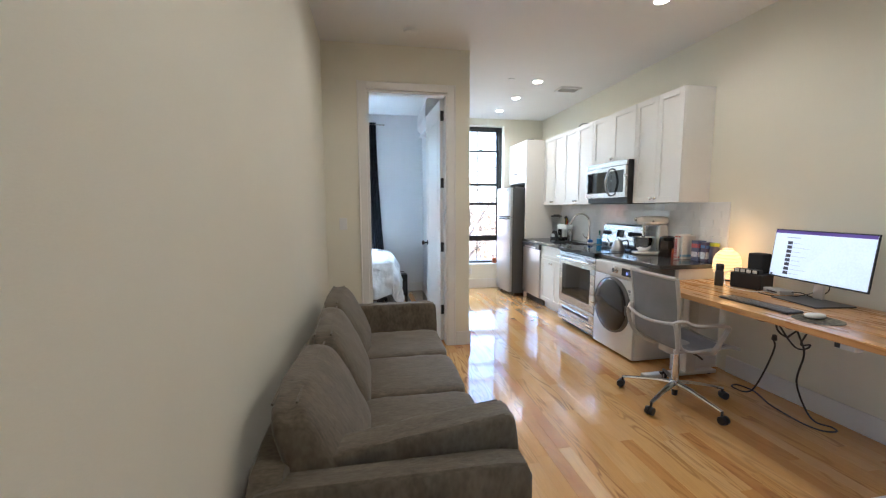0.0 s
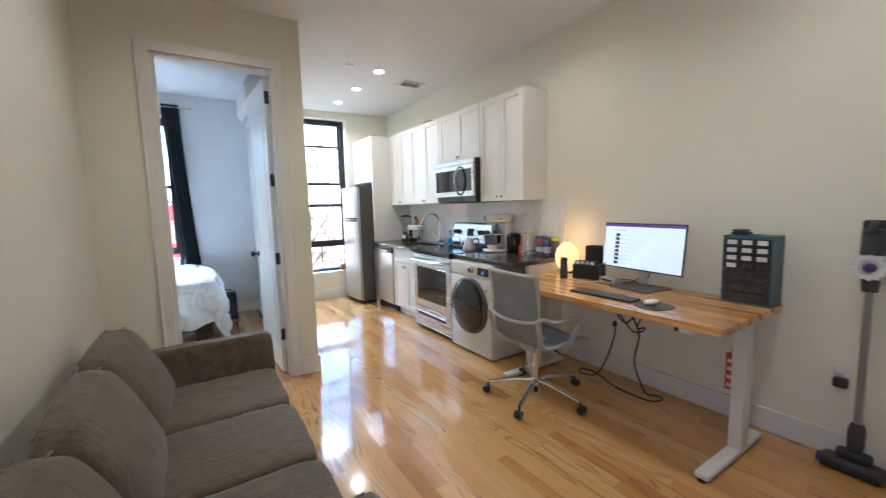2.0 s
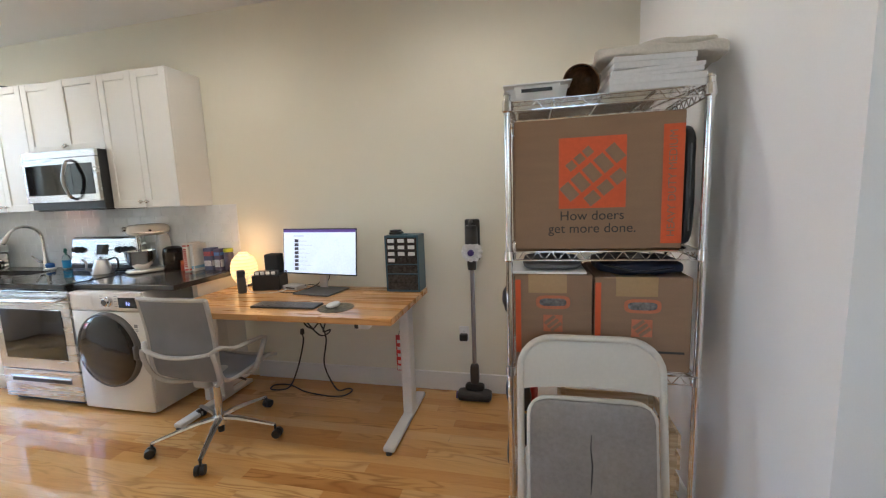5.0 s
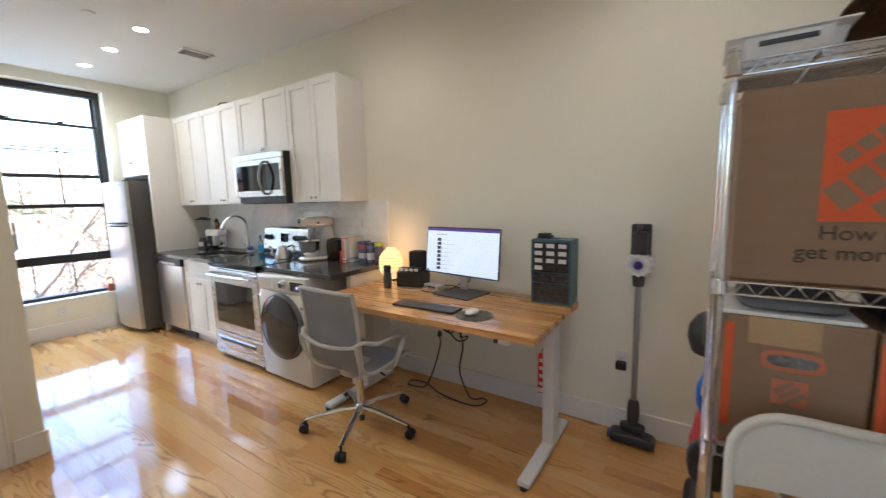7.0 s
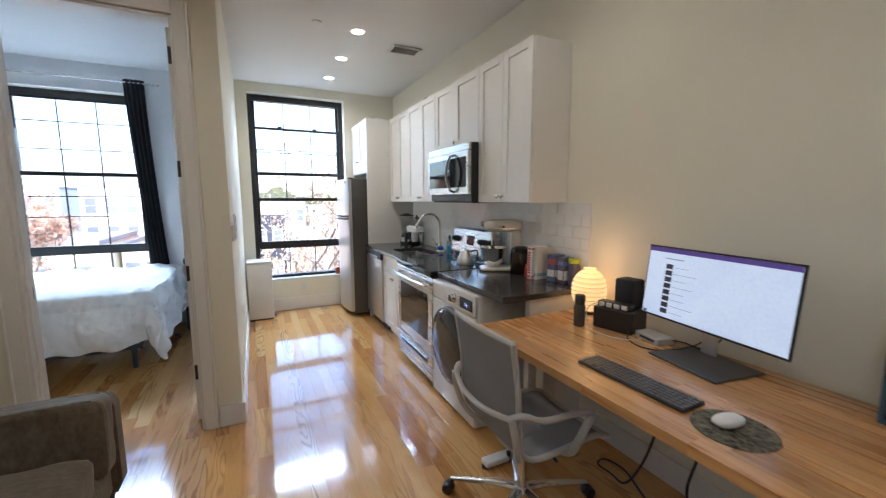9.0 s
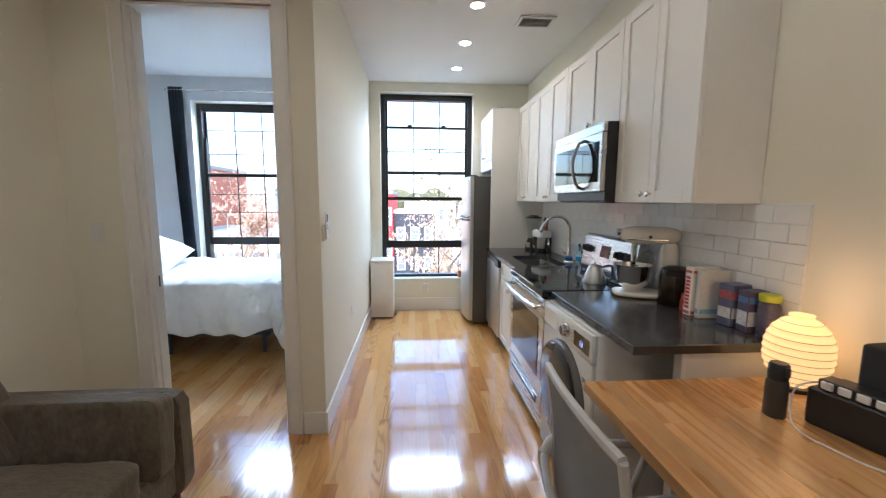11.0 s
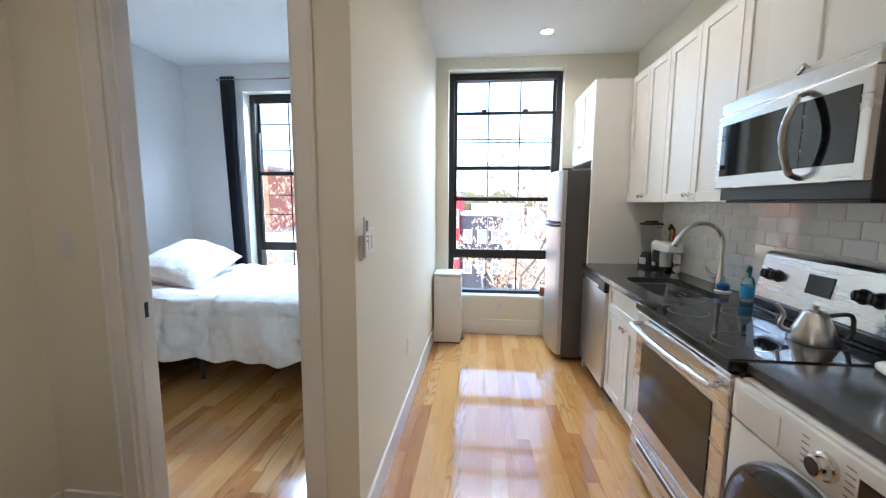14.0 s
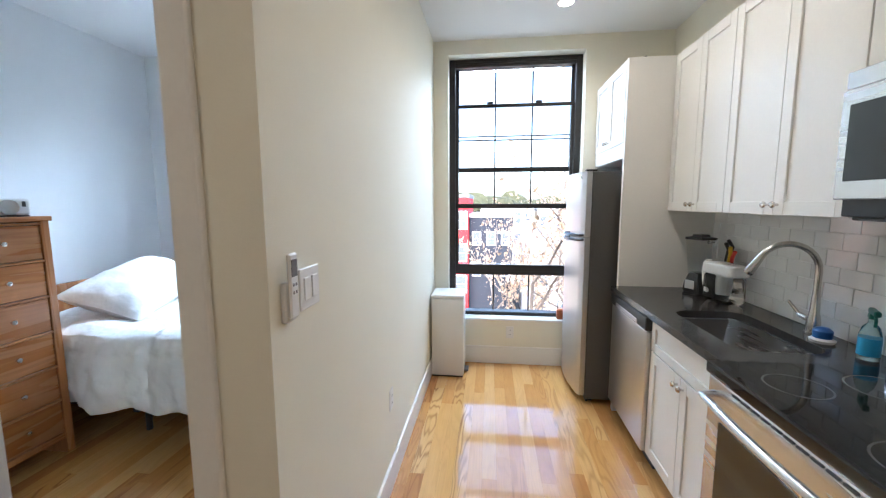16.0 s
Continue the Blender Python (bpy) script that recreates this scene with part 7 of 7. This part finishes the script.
part("mattress", pillow(bmesh.new(), BX1 - BX0 - 0.02, BY1 - BY0 - 0.02, 0.42, pose((BX0 + BX1) / 2, (BY0 + BY1) / 2, 0.455), 8, 12), M_DUVET, bd, smooth=True)


def duvet():
    """A quilted sheet over the mattress, hanging down at the near side and the foot."""
    bm = bmesh.new()
    nx, ny = 120, 110
    top_x, top_y = BX1 - (BX0 + 0.15), 0.50
    LX, LY = top_x + 0.46, top_y + (BY1 - BY0)
    rows = []
    for i in range(nx + 1):
        rows.append([])
        for j in range(ny + 1):
            a, b = LX * i / nx, LY * j / ny
            ta, tb = max(0.0, a - top_x), max(0.0, top_y - b)
            f = noise.noise(Vector((a * 3.1, b * 3.1, 0.3))) * 0.03 + (0.5 - abs(noise.noise(Vector((a * 6, b * 4, 2.3))))) * 0.030 + (0.5 - abs(noise.noise(Vector((a * 14, b * 9, 5.3))))) * 0.012
            q = 0.026 * abs(math.sin(a * math.pi / 0.36)) ** 0.4 * abs(math.sin(b * math.pi / 0.36)) ** 0.4
            x = BX0 + 0.15 + min(a, top_x)
            y = BY0 + max(0.0, b - top_y)
            z = TOPZ + f + q
            drop = math.hypot(ta, tb) if ta and tb else ta + tb
            if drop:
                out = 0.095 * (1 - math.exp(-drop * 11)) + 0.04 * drop
                wav = 0.040 * math.sin((a if tb > ta else b) * 9 + 3 * noise.noise(Vector((a * 1.5, b * 1.5, 4)))) * min(1, drop / 0.4)
                n = Vector((ta, -tb)).normalized()
                x += n.x * (out + wav + 1.7 * f + q)
                y += n.y * (out + wav + 1.7 * f + q)
                hang = min(drop, 0.50 + 0.30 * min(ta, tb)) * (1 + 0.10 * noise.noise(Vector((a * 2.5, b * 2.5, 7.7))))
                z = TOPZ + f * 0.3 - max(0.0, hang - 0.03) - 0.05 * noise.noise(Vector((a * 5.0, b * 5.0, 1.7))) * min(1, drop / 0.5) ** 2
            rows[-1].append(bm.verts.new((x, y, z)))
    for a, b in zip(rows, rows[1:]):
        for j in range(ny):
            bm.faces.new((a[j], a[j + 1], b[j + 1], b[j]))
    bm.normal_update()
    if rows[5][100].normal.z < 0:
        bmesh.ops.reverse_faces(bm, faces=bm.faces)
    return thick(bm, rows, 0.012)


def sack(sx, sy, sz, m):
    """A stuffed pillow: two puffed sheets meeting in a seam, with drawn-out corners."""
    bm = bmesh.new()
    n = 30
    sides = []
    for s_ in (1, -1):
        g = []
        for i in range(n + 1):
            g.append([])
            for j in range(n + 1):
                u, v = -1 + 2 * i / n, -1 + 2 * j / n
                h = ((1 - abs(u) ** 2.6) * (1 - abs(v) ** 2.6)) ** 0.55
                w_ = noise.noise(Vector((u * 3, v * 5, s_ * 2.0))) * 0.022 + (0.5 - abs(noise.noise(Vector((u * 5, v * 8, s_ * 3.0))))) * 0.012
                pin = 1 - 0.05 * (1 - abs(u * v))
                g[-1].append(bm.verts.new(m @ Vector((u * sx / 2 * pin, v * sy / 2 * pin, s_ * h * sz / 2 + w_ * h))))
        for a, b in zip(g, g[1:]):
            for j in range(n):
                q = (a[j], b[j], b[j + 1], a[j + 1])
                bm.faces.new(q if s_ > 0 else q[::-1])
    bmesh.ops.remove_doubles(bm, verts=bm.verts, dist=0.0005)
    return bm


dv = tagged(part("duvet", duvet(), M_DUVET, smooth=True), "rumpled white quilted duvet hanging over the bed", "duvet")
for k, (x, y, yaw) in enumerate(((-1.22, 5.76, 14),)):
    pl = thing("pillow", pose(x, y, TOPZ + 0.03, 0, 0, yaw), "long plump white pillow lying at the headboard", "pillow")
    part("cushion", sack(0.56, 0.98, 0.27, pose(0, 0, 0.150, 9, 19, 0)), M_DUVET, pl, smooth=True)

# tall cherry dresser, drawers facing the room
ds = thing("dresser", pose(-1.085, 4.112, 0), "tall cherry wood dresser with silver knobs", "dresser")
DW, DD, DH = 0.92, 0.46, 1.445
for y0, y1 in ((0, 0.045), (DW - 0.045, DW)):
    part("side", B(-DD, y0, 0, 0, y1, DH, b=0.003), M_CHERRYZ, ds)
part("back_panel", B(-DD + 0.002, 0.046, 0.10, -DD + 0.012, DW - 0.046, DH - 0.001), M_CHERRYZ, ds)
part("top", B(-DD - 0.005, -0.012, DH + 0.0005, 0.012, DW + 0.012, DH + 0.028, b=0.004), M_CHERRY, ds)
part("bottom_rail", B(-0.04, 0.046, 0.10, -0.004, DW - 0.046, 0.135, b=0.002), M_CHERRY, ds)
hh = (DH - 0.145) / 6
for k in range(6):
    z = 0.138 + k * hh
    d = part("drawer", B(-0.42, 0.050, z + 0.003, -0.004, DW - 0.050, z + hh - 0.016, b=0.003), M_CHERRY, ds)
    part("rail", B(-0.04, 0.046, z + hh - 0.0135, -0.001, DW - 0.046, z + hh - 0.0005, b=0.001), M_CHERRY, ds)
    for y in (0.24, DW - 0.24):
        part("knob", lathe(bmesh.new(), [(0.006, 0), (0.006, 0.012), (0.013, 0.018), (0.013, 0.024), (0, 0.028)], seg=14, m=pose(-0.004, y, z + hh * 0.5, 0, 90, 0)), M_NICKEL, d, smooth=True)
pj = thing("projector", pose(-1.215, 4.855, DH + 0.0295, 0, 0, -14), "small white projector on the dresser", "projector")
part("feet_pad", B(-0.09, -0.12, 0, 0.09, 0.12, 0.008, b=0.002), M_BLACK, pj)
part("housing", B(-0.10, -0.13, 0.0085, 0.10, 0.13, 0.10, b=0.02, seg=3), M_WHITEPL, pj, smooth=True)
part("lens", lathe(bmesh.new(), [(0.041, 0), (0.041, 0.016), (0.034, 0.014), (0.0, 0.006)], seg=24, m=pose(0.1, 0.03, 0.052, 0, 90, 0)), M_NICKEL, pj, smooth=True)
part("focus_window", B(0.1, 0.088, 0.055, 0.102, 0.104, 0.085, b=0.001), M_SIDE, pj)

# curtain rod and dark curtains
M_CURT = mat("black navy curtain", (0.012, 0.014, 0.022), 0.9, var=0.2, scale=12, sheen=0.02)
rd = thing("curtain_rod", pose(0, 0, 0), "slim steel curtain rod above the window", "curtain rod")
part("rod", cyl(bmesh.new(), (-1.42, 6.60, 2.80), (0.22, 6.60, 2.80), 0.008, seg=12), M_NICKEL, rd)
for x in (-1.43, 0.23):
    part("finial", lathe(bmesh.new(), [(0.008, -0.012), (0.014, -0.006), (0.014, 0.006), (0.0, 0.012)], seg=14, m=pose(x, 6.60, 2.80, 0, 90, 0)), M_NICKEL, rd)
for x in (-1.41, 0.17):
    part("bracket", tube(bmesh.new(), [(x, 6.60, 2.80), (x, 6.66, 2.80), (x, 6.679, 2.80)], 0.006, 8), M_NICKEL, rd)


def curtain(x0, x1, zb, swing, label):
    bm = bmesh.new()
    nx, nz = 60, 24
    g = []
    for k in range(nz + 1):
        v = k / nz
        z = 2.835 - (2.835 - zb) * v
        g.append([])
        for i in range(nx + 1):
            u = i / nx
            amp = 0.030 * (0.7 + 0.3 * math.sin(v * 3))
            x = x0 + (x1 - x0) * u * (1 - 0.12 * math.sin(v * 2.2)) + swing * v ** 1.3
            y = 6.60 - 0.002 + amp * math.sin(u * 2 * math.pi * 4.5 + 0.5 * v) * (0.55 if v < 0.03 else 1)
            g[-1].append(bm.verts.new((x, y, z)))
    for a, b in zip(g, g[1:]):
        for i in range(nx):
            bm.faces.new((a[i], b[i], b[i + 1], a[i + 1]))
    thick(bm, g, 0.003)
    return tagged(part("curtain", bm, M_CURT, smooth=True), label, "curtain")


curtain(-1.40, -1.235, 0.10, 0.08, "black blackout curtain drawn to the side, in folds")
curtain(-0.09, 0.10, 0.10, 0.16, "black blackout curtain gathered beside the window")

# wall-mounted air conditioner
ac = thing("air_conditioner", pose(XP - 0.1155, 5.23, 2.44) @ Matrix.Diagonal((1, 1, 1.25, 1)), "white wall-mounted split air conditioner", "air conditioner")
bm = bmesh.new()
pr = [(0, 0), (0, 0.29), (-0.15, 0.29), (-0.20, 0.24), (-0.205, 0.09), (-0.13, 0.01)]
fv = [[bm.verts.new((x, y, z)) for x, z in pr] for y in (-0.42, 0.42)]
bm.faces.new(fv[0])
bm.faces.new(fv[1][::-1])
for i in range(6):
    j = (i + 1) % 6
    bm.faces.new((fv[0][j], fv[0][i], fv[1][i], fv[1][j]))
bmesh.ops.recalc_face_normals(bm, faces=bm.faces)
bmesh.ops.bevel(bm, geom=bm.edges[:], offset=0.008, segments=2, affect="EDGES")
part("housing", bm, M_WHITEPL, ac, smooth=True)
for k in range(2):
    o = part("louvre", B(-0.06, -0.38, -0.002, 0.0, 0.38, 0.002, b=0.001), M_WHITEPL, ac)
    o.matrix_basis = pose(-0.145 + 0.045 * k, 0, 0.012 + 0.012 * k, 0, -25, 0)
# a small black case standing beyond the bed's foot
st = thing("storage_case", pose(0.46, 6.35, 0), "small black and grey case standing on the floor", "case")
part("case_body", B(-0.10, -0.07, 0.0, 0.10, 0.07, 0.36, b=0.008), M_BLACK, st)
part("white_panel", B(-0.08, -0.0725, 0.05, 0.08, -0.0705, 0.24, b=0.001), M_VG, st)
part("handle", tube(bmesh.new(), [(-0.05, 0, 0.36), (-0.05, 0, 0.40), (0.05, 0, 0.40), (0.05, 0, 0.36)], 0.006, 8), M_BLACK, st)
# door stop on the baseboard
sto = thing("door_stop", pose(0.874, 5.2, 0.075), "small spring door stop on the baseboard", "door stop")
part("spring", cyl(bmesh.new(), (0, 0, 0), (-0.06, 0, 0), 0.006, seg=10), M_NICKEL, sto)
part("tip", cyl(bmesh.new(), (-0.06, 0, 0), (-0.075, 0, 0), 0.009, seg=10), M_WHITEPL, sto)

# ---- outside: ground, houses, tree and far hills ----
GZ = -9.0
M_GROUND = mat("asphalt and yards", (0.09, 0.085, 0.075), 0.9, var=0.4, scale=0.15, bscale=3)
tagged(part("ground", B(-900, YO + 0.3, GZ - 0.2, 900, 1500, GZ), M_GROUND), "grey street ground far below the windows", "ground", kind="structure")
# pane colour is paled to carry the haze of distance
M_PANE = mat("haze-paled window pane", (0.16, 0.18, 0.21), 0.15)
M_RIM = mat("pale window trim", (0.70, 0.69, 0.66), 0.6)


def house(name, x0, x1, y0, d, zt, color, label, cols, rows, zr0, rise=0.0, roofc=(0.25, 0.25, 0.25), trim=M_RIM, ww=0.9, wh=1.5, dz=2.9):
    h = thing(name, pose(x0, y0, GZ), label, "house", "houses across the yards")
    W, H = x1 - x0, zt - GZ
    mw_ = mat("facade", color, 0.85, var=0.10, scale=0.8, bump=0.01, bscale=8)
    part("wall", B(0, 0, 0, W, d, H), mw_, h)
    if rise:
        bm = bmesh.new()
        a = [bm.verts.new(p) for p in ((-0.3, -0.3, H + 0.01), (W + 0.3, -0.3, H + 0.01), (W + 0.3, d + 0.3, H + 0.01), (-0.3, d + 0.3, H + 0.01), (W / 2, -0.3, H + rise), (W / 2, d + 0.3, H + rise))]
        for f in ((0, 1, 4), (1, 2, 5, 4), (2, 3, 5), (3, 0, 4, 5), (3, 2, 1, 0)):
            bm.faces.new([a[i] for i in f])
        part("roof", bm, mat("roof", roofc, 0.8, var=0.15, scale=2), h)
    else:
        bm = B(0, 0, H + 0.005, W, d, H + 0.06)
        for q in ((-0.08, -0.08, W + 0.08, 0.15), (-0.08, d - 0.15, W + 0.08, d + 0.08), (-0.08, 0.15, 0.15, d - 0.15), (W - 0.15, 0.15, W + 0.08, d - 0.15)):
            box(bm, q[0], q[1], H + 0.06, q[2], q[3], H + 0.35)
        part("roof", bm, mat("flat roof", roofc, 0.8, var=0.15, scale=1), h)
    for r in range(rows):
        for c in range(cols):
            cx = W * (c + 0.5) / cols
            cz = H - zr0 - r * dz
            wn_ = part("window", B(cx - ww / 2 - 0.1, -0.05, cz - wh / 2 - 0.1, cx + ww / 2 + 0.1, -0.004, cz + wh / 2 + 0.1, b=0.01), trim, h)
            part("pane", B(cx - ww / 2, -0.075, cz - wh / 2, cx + ww / 2, -0.052, cz - 0.03), M_PANE, wn_)
            part("pane", B(cx - ww / 2, -0.075, cz + 0.03, cx + ww / 2, -0.052, cz + wh / 2), M_PANE, wn_)
    return h


house("red_house", -4.3, -0.42, 38, 10, 2.0, (0.60, 0.03, 0.035), "bright red facade house", 3, 3, 2.0)
house("dark_house", -0.36, 3.6, 39.0, 9, 0.2, (0.035, 0.04, 0.055), "dark blue-grey house with white windows", 3, 2, 1.9, roofc=(0.4, 0.4, 0.42), ww=0.62, wh=1.1)
house("grey_house", 4.6, 12.5, 34, 9, -2.2, (0.55, 0.57, 0.62), "pale grey house with a pitched roof", 4, 2, 2.0, 2.6, (0.50, 0.53, 0.60))
house("white_house", 0.2, 7.5, 58, 10, 1.0, (0.72, 0.71, 0.68), "white row house with dark windows", 5, 3, 1.5)
house("tan_house", 8.2, 17, 60, 12, 0.4, (0.58, 0.50, 0.40), "tan row house beyond the yards", 5, 3, 1.5)
house("cream_house", -17.0, -8.0, 33, 9, -1.4, (0.66, 0.60, 0.44), "cream stucco house with tall windows", 5, 2, 2.2, wh=1.9)
house("pale_house", -14.5, -4.6, 52, 10, 2.8, (0.74, 0.74, 0.74), "white apartment house behind the yards", 6, 3, 1.8)
house("low_house", -7.6, -3.9, 36, 9, -1.9, (0.60, 0.58, 0.54), "low pale house with a flat roof", 3, 2, 1.8)
house("brick_house", -29.5, -17.5, 36, 12, 4.3, (0.30, 0.11, 0.065), "red brick apartment house", 6, 4, 1.9)
house("far_house", -34, -22, 70, 10, 3.0, (0.50, 0.46, 0.42), "distant tan apartment block", 6, 3, 1.8)
house("far_house", 18, 32, 75, 10, 2.5, (0.60, 0.58, 0.56), "distant pale apartment block", 6, 3, 1.8)

# far wooded hill
M_WOOD = mat("far autumn woods", (0.085, 0.085, 0.045), 0.95, var=0.35, scale=0.05, bscale=0.5)
rs = random.Random(11)
bm = bmesh.new()
for k in range(150):
    x = -240 + 480 * k / 150 + rs.uniform(-3, 3)
    y = rs.uniform(230, 300)
    r = rs.uniform(4, 8)
    m = Matrix.LocRotScale((x, y, GZ + rs.uniform(5, 10) + 2.5 * math.sin(k * 0.11)), None, (r * 1.4, r, r * rs.uniform(0.8, 1.2)))
    g = bmesh.ops.create_icosphere(bm, subdivisions=2, radius=1.0, matrix=m)["verts"]
    for v in g:
        v.co += (v.co - m.translation) * 0.35 * noise.noise(v.co * 0.5)
tagged(part("far_trees", bm, M_WOOD), "line of distant autumn trees on a hill", "trees", kind="stuff")
bm = bmesh.new()
nn = 60
top, bot = [], []
for i in range(nn + 1):
    x = -500 + 1000 * i / nn
    z = 2 + 5 * noise.noise(Vector((x * 0.01, 0, 0))) + 2 * noise.noise(Vector((x * 0.05, 3, 0)))
    top.append(bm.verts.new((x, 420, z)))
    bot.append(bm.verts.new((x, 330, GZ)))
for i in range(nn):
    bm.faces.new((bot[i], bot[i + 1], top[i + 1], top[i]))
tagged(part("backdrop", bm, M_WOOD), "low wooded hill on the horizon", "hill", kind="structure")

# bare-ish tree with brown leaves close outside the kitchen window
M_BARK = mat("grey brown bark", (0.25, 0.20, 0.165), 0.9, var=0.3, scale=8, bump=0.004, bscale=40)
M_LEAF = mat("dry orange brown leaf", (0.52, 0.37, 0.25), 0.7, var=0.35, scale=3, bscale=9)
M_LEAFR = mat("dry rust leaf", (0.40, 0.24, 0.17), 0.7, var=0.35, scale=3, bscale=9)


def tree(x, y, h, seed, label, leaves=2200, mat_leaf=M_LEAF, spread=1.0, size=0.075):
    t = thing("tree", pose(x, y, GZ), label, "tree")
    rs = random.Random(seed)
    bmt, tips = bmesh.new(), []

    def limb(p, d, length, r, depth):
        pts, rr = [p.copy()], [r]
        n = 4
        for i in range(n):
            d = (d + Vector((rs.uniform(-0.22, 0.22), rs.uniform(-0.22, 0.22), rs.uniform(-0.05, 0.16)))).normalized()
            p = p + d * length / n
            pts.append(p.copy())
            rr.append(r * (1 - 0.5 * (i + 1) / n))
            if depth >= 2:
                tips.append((p.copy(), d.copy()))
        tube(bmt, pts, rr, 6 if depth < 2 else 4)
        if depth < 4:
            for k in range(3 if depth else 6):
                q = pts[rs.randint(2, n)]
                a = rs.uniform(0, 2 * math.pi)
                nd = (d * 0.75 + Vector((math.cos(a) * spread, math.sin(a) * spread, rs.uniform(0.0, 0.5)))).normalized()
                limb(q.copy(), nd, length * rs.uniform(0.5, 0.72), r * 0.5, depth + 1)

    limb(Vector((0, 0, 0)), Vector((0, 0, 1)), h * 0.58, 0.17, 0)
    part("trunk", bmt, M_BARK, t)
    bml = bmesh.new()
    for k in range(leaves):
        p, d = tips[rs.randrange(len(tips))]
        c = p + Vector((rs.gauss(0, 0.13), rs.gauss(0, 0.13), rs.gauss(-0.02, 0.11)))
        m = Matrix.Translation(c) @ Euler((rs.uniform(0, 6), rs.uniform(0, 6), rs.uniform(0, 6))).to_matrix().to_4x4()
        s = rs.uniform(0.6, 1.3) * size
        v = [bml.verts.new(m @ Vector(q)) for q in ((-s, 0, 0), (-0.3 * s, 0.45 * s, 0.12 * s), (0.5 * s, 0.4 * s, 0.1 * s), (s, 0, -0.1 * s), (0.5 * s, -0.4 * s, 0.1 * s), (-0.3 * s, -0.45 * s, 0.12 * s))]
        bml.faces.new((v[0], v[1], v[2], v[3]))
        bml.faces.new((v[0], v[3], v[4], v[5]))
    part("crown", bml, mat_leaf, t, "thinning dry brown leaves")
    return t


tree(3.0, 14.2, 12.0, 5, "street tree with thinning dry brown leaves", 3800)
tree(4.9, 17.0, 11.5, 9, "street tree with pale brown autumn leaves", 3200)
tree(-8.6, 27.0, 10.6, 21, "autumn tree with rust coloured leaves", 2600, M_LEAFR, 1.0, 0.11)

# ---- tiles of the splashback and boards of the floor ----
splash = tagged(part("splashback", B(XW - 0.006, 2.83, 0.9482, XW - 0.001, 5.882, 1.485), M_GROUT), "white glazed subway tile splashback", "tiles", kind="structure")
TW, TH = 0.1524, 0.0762
cache = {}
for r in range(8):
    z0 = 0.9495 + r * TH
    z1 = min(z0 + TH - 0.002, 1.4825)
    if z1 - z0 < 0.01:
        continue
    y = 2.83 - (TW / 2 if r % 2 else 0)
    while y < 5.881:
        a, b = max(y, 2.83) + 0.001, min(y + TW, 5.881) - 0.001
        y += TW
        if b - a < 0.012:
            continue
        key = (round(b - a, 3), round(z1 - z0, 3))
        if key not in cache:
            cache[key] = part("tile", B(-0.004, -key[0] / 2, -key[1] / 2, 0.003, key[0] / 2, key[1] / 2, b=0.0012), M_TILE, splash).data
            o = splash.children[-1]
        else:
            o = new("tile", cache[key])
            o.parent = splash
        o.location = (XW - 0.009, (a + b) / 2, (z0 + z1) / 2)
        o.rotation_euler = (0, random.uniform(-0.0015, 0.0015), random.uniform(-0.0015, 0.0015))

rs = random.Random(3)
PW = 0.0826
LENS = (0.45, 0.6, 0.75, 0.9, 1.05, 1.2, 1.4, 1.6, 1.85)
pm = {}


def plank_mesh(L_):
    if L_ not in pm:
        bm = bmesh.new()
        w, c = PW / 2 - 0.0001, 0.0003
        lo = [bm.verts.new(p) for p in ((-w, -L_ / 2 + 0.0002, -0.011), (w, -L_ / 2 + 0.0002, -0.011), (w, L_ / 2 - 0.0002, -0.011), (-w, L_ / 2 - 0.0002, -0.011))]
        mi = [bm.verts.new((v.co.x, v.co.y, -c)) for v in lo]
        hi = [bm.verts.new((v.co.x * (1 - c / w), v.co.y - math.copysign(c, v.co.y), 0)) for v in lo]
        bm.faces.new(hi)
        for a, b in ((lo, mi), (mi, hi)):
            for i in range(4):
                j = (i + 1) % 4
                bm.faces.new((a[i], a[j], b[j], b[i]))
        me = bpy.data.meshes.new("plank")
        bm.normal_update()
        bm.to_mesh(me)
        bm.free()
        me.materials.append(M_OAK)
        pm[L_] = me
    return pm[L_]


rest = bmesh.new()
x = XB + 0.0
while x < XW:
    xc = x + PW / 2
    x += PW
    living = xc > XL
    y = YB + 0.002 if living else YS - 0.10
    first = True
    while y < 6.69:
        L_ = rs.choice(LENS) if living else rs.choice(LENS[2:])
        if first:
            L_ = round(rs.uniform(0.3, 1.2), 1)
            first = False
        if y + L_ > 6.55:
            L_ = round(6.70 - y, 3)
        yc = y + L_ / 2
        y += L_
        near = living and yc > -0.2 and xc < 2.9 and not (xc < 0.95 and yc > 4.0)
        if near:
            o = new("plank", plank_mesh(L_))
            o.parent = floor
            o.location = (xc, yc, rs.uniform(-0.0002, 0.0))
        else:
            tmp = plank_mesh(L_).copy()
            tmp.transform(Matrix.Translation((xc, yc, rs.uniform(-0.0002, 0.0))))
            rest.from_mesh(tmp)
            bpy.data.meshes.remove(tmp)
tagged(part("planks", rest, M_OAK, floor), kind="stuff")
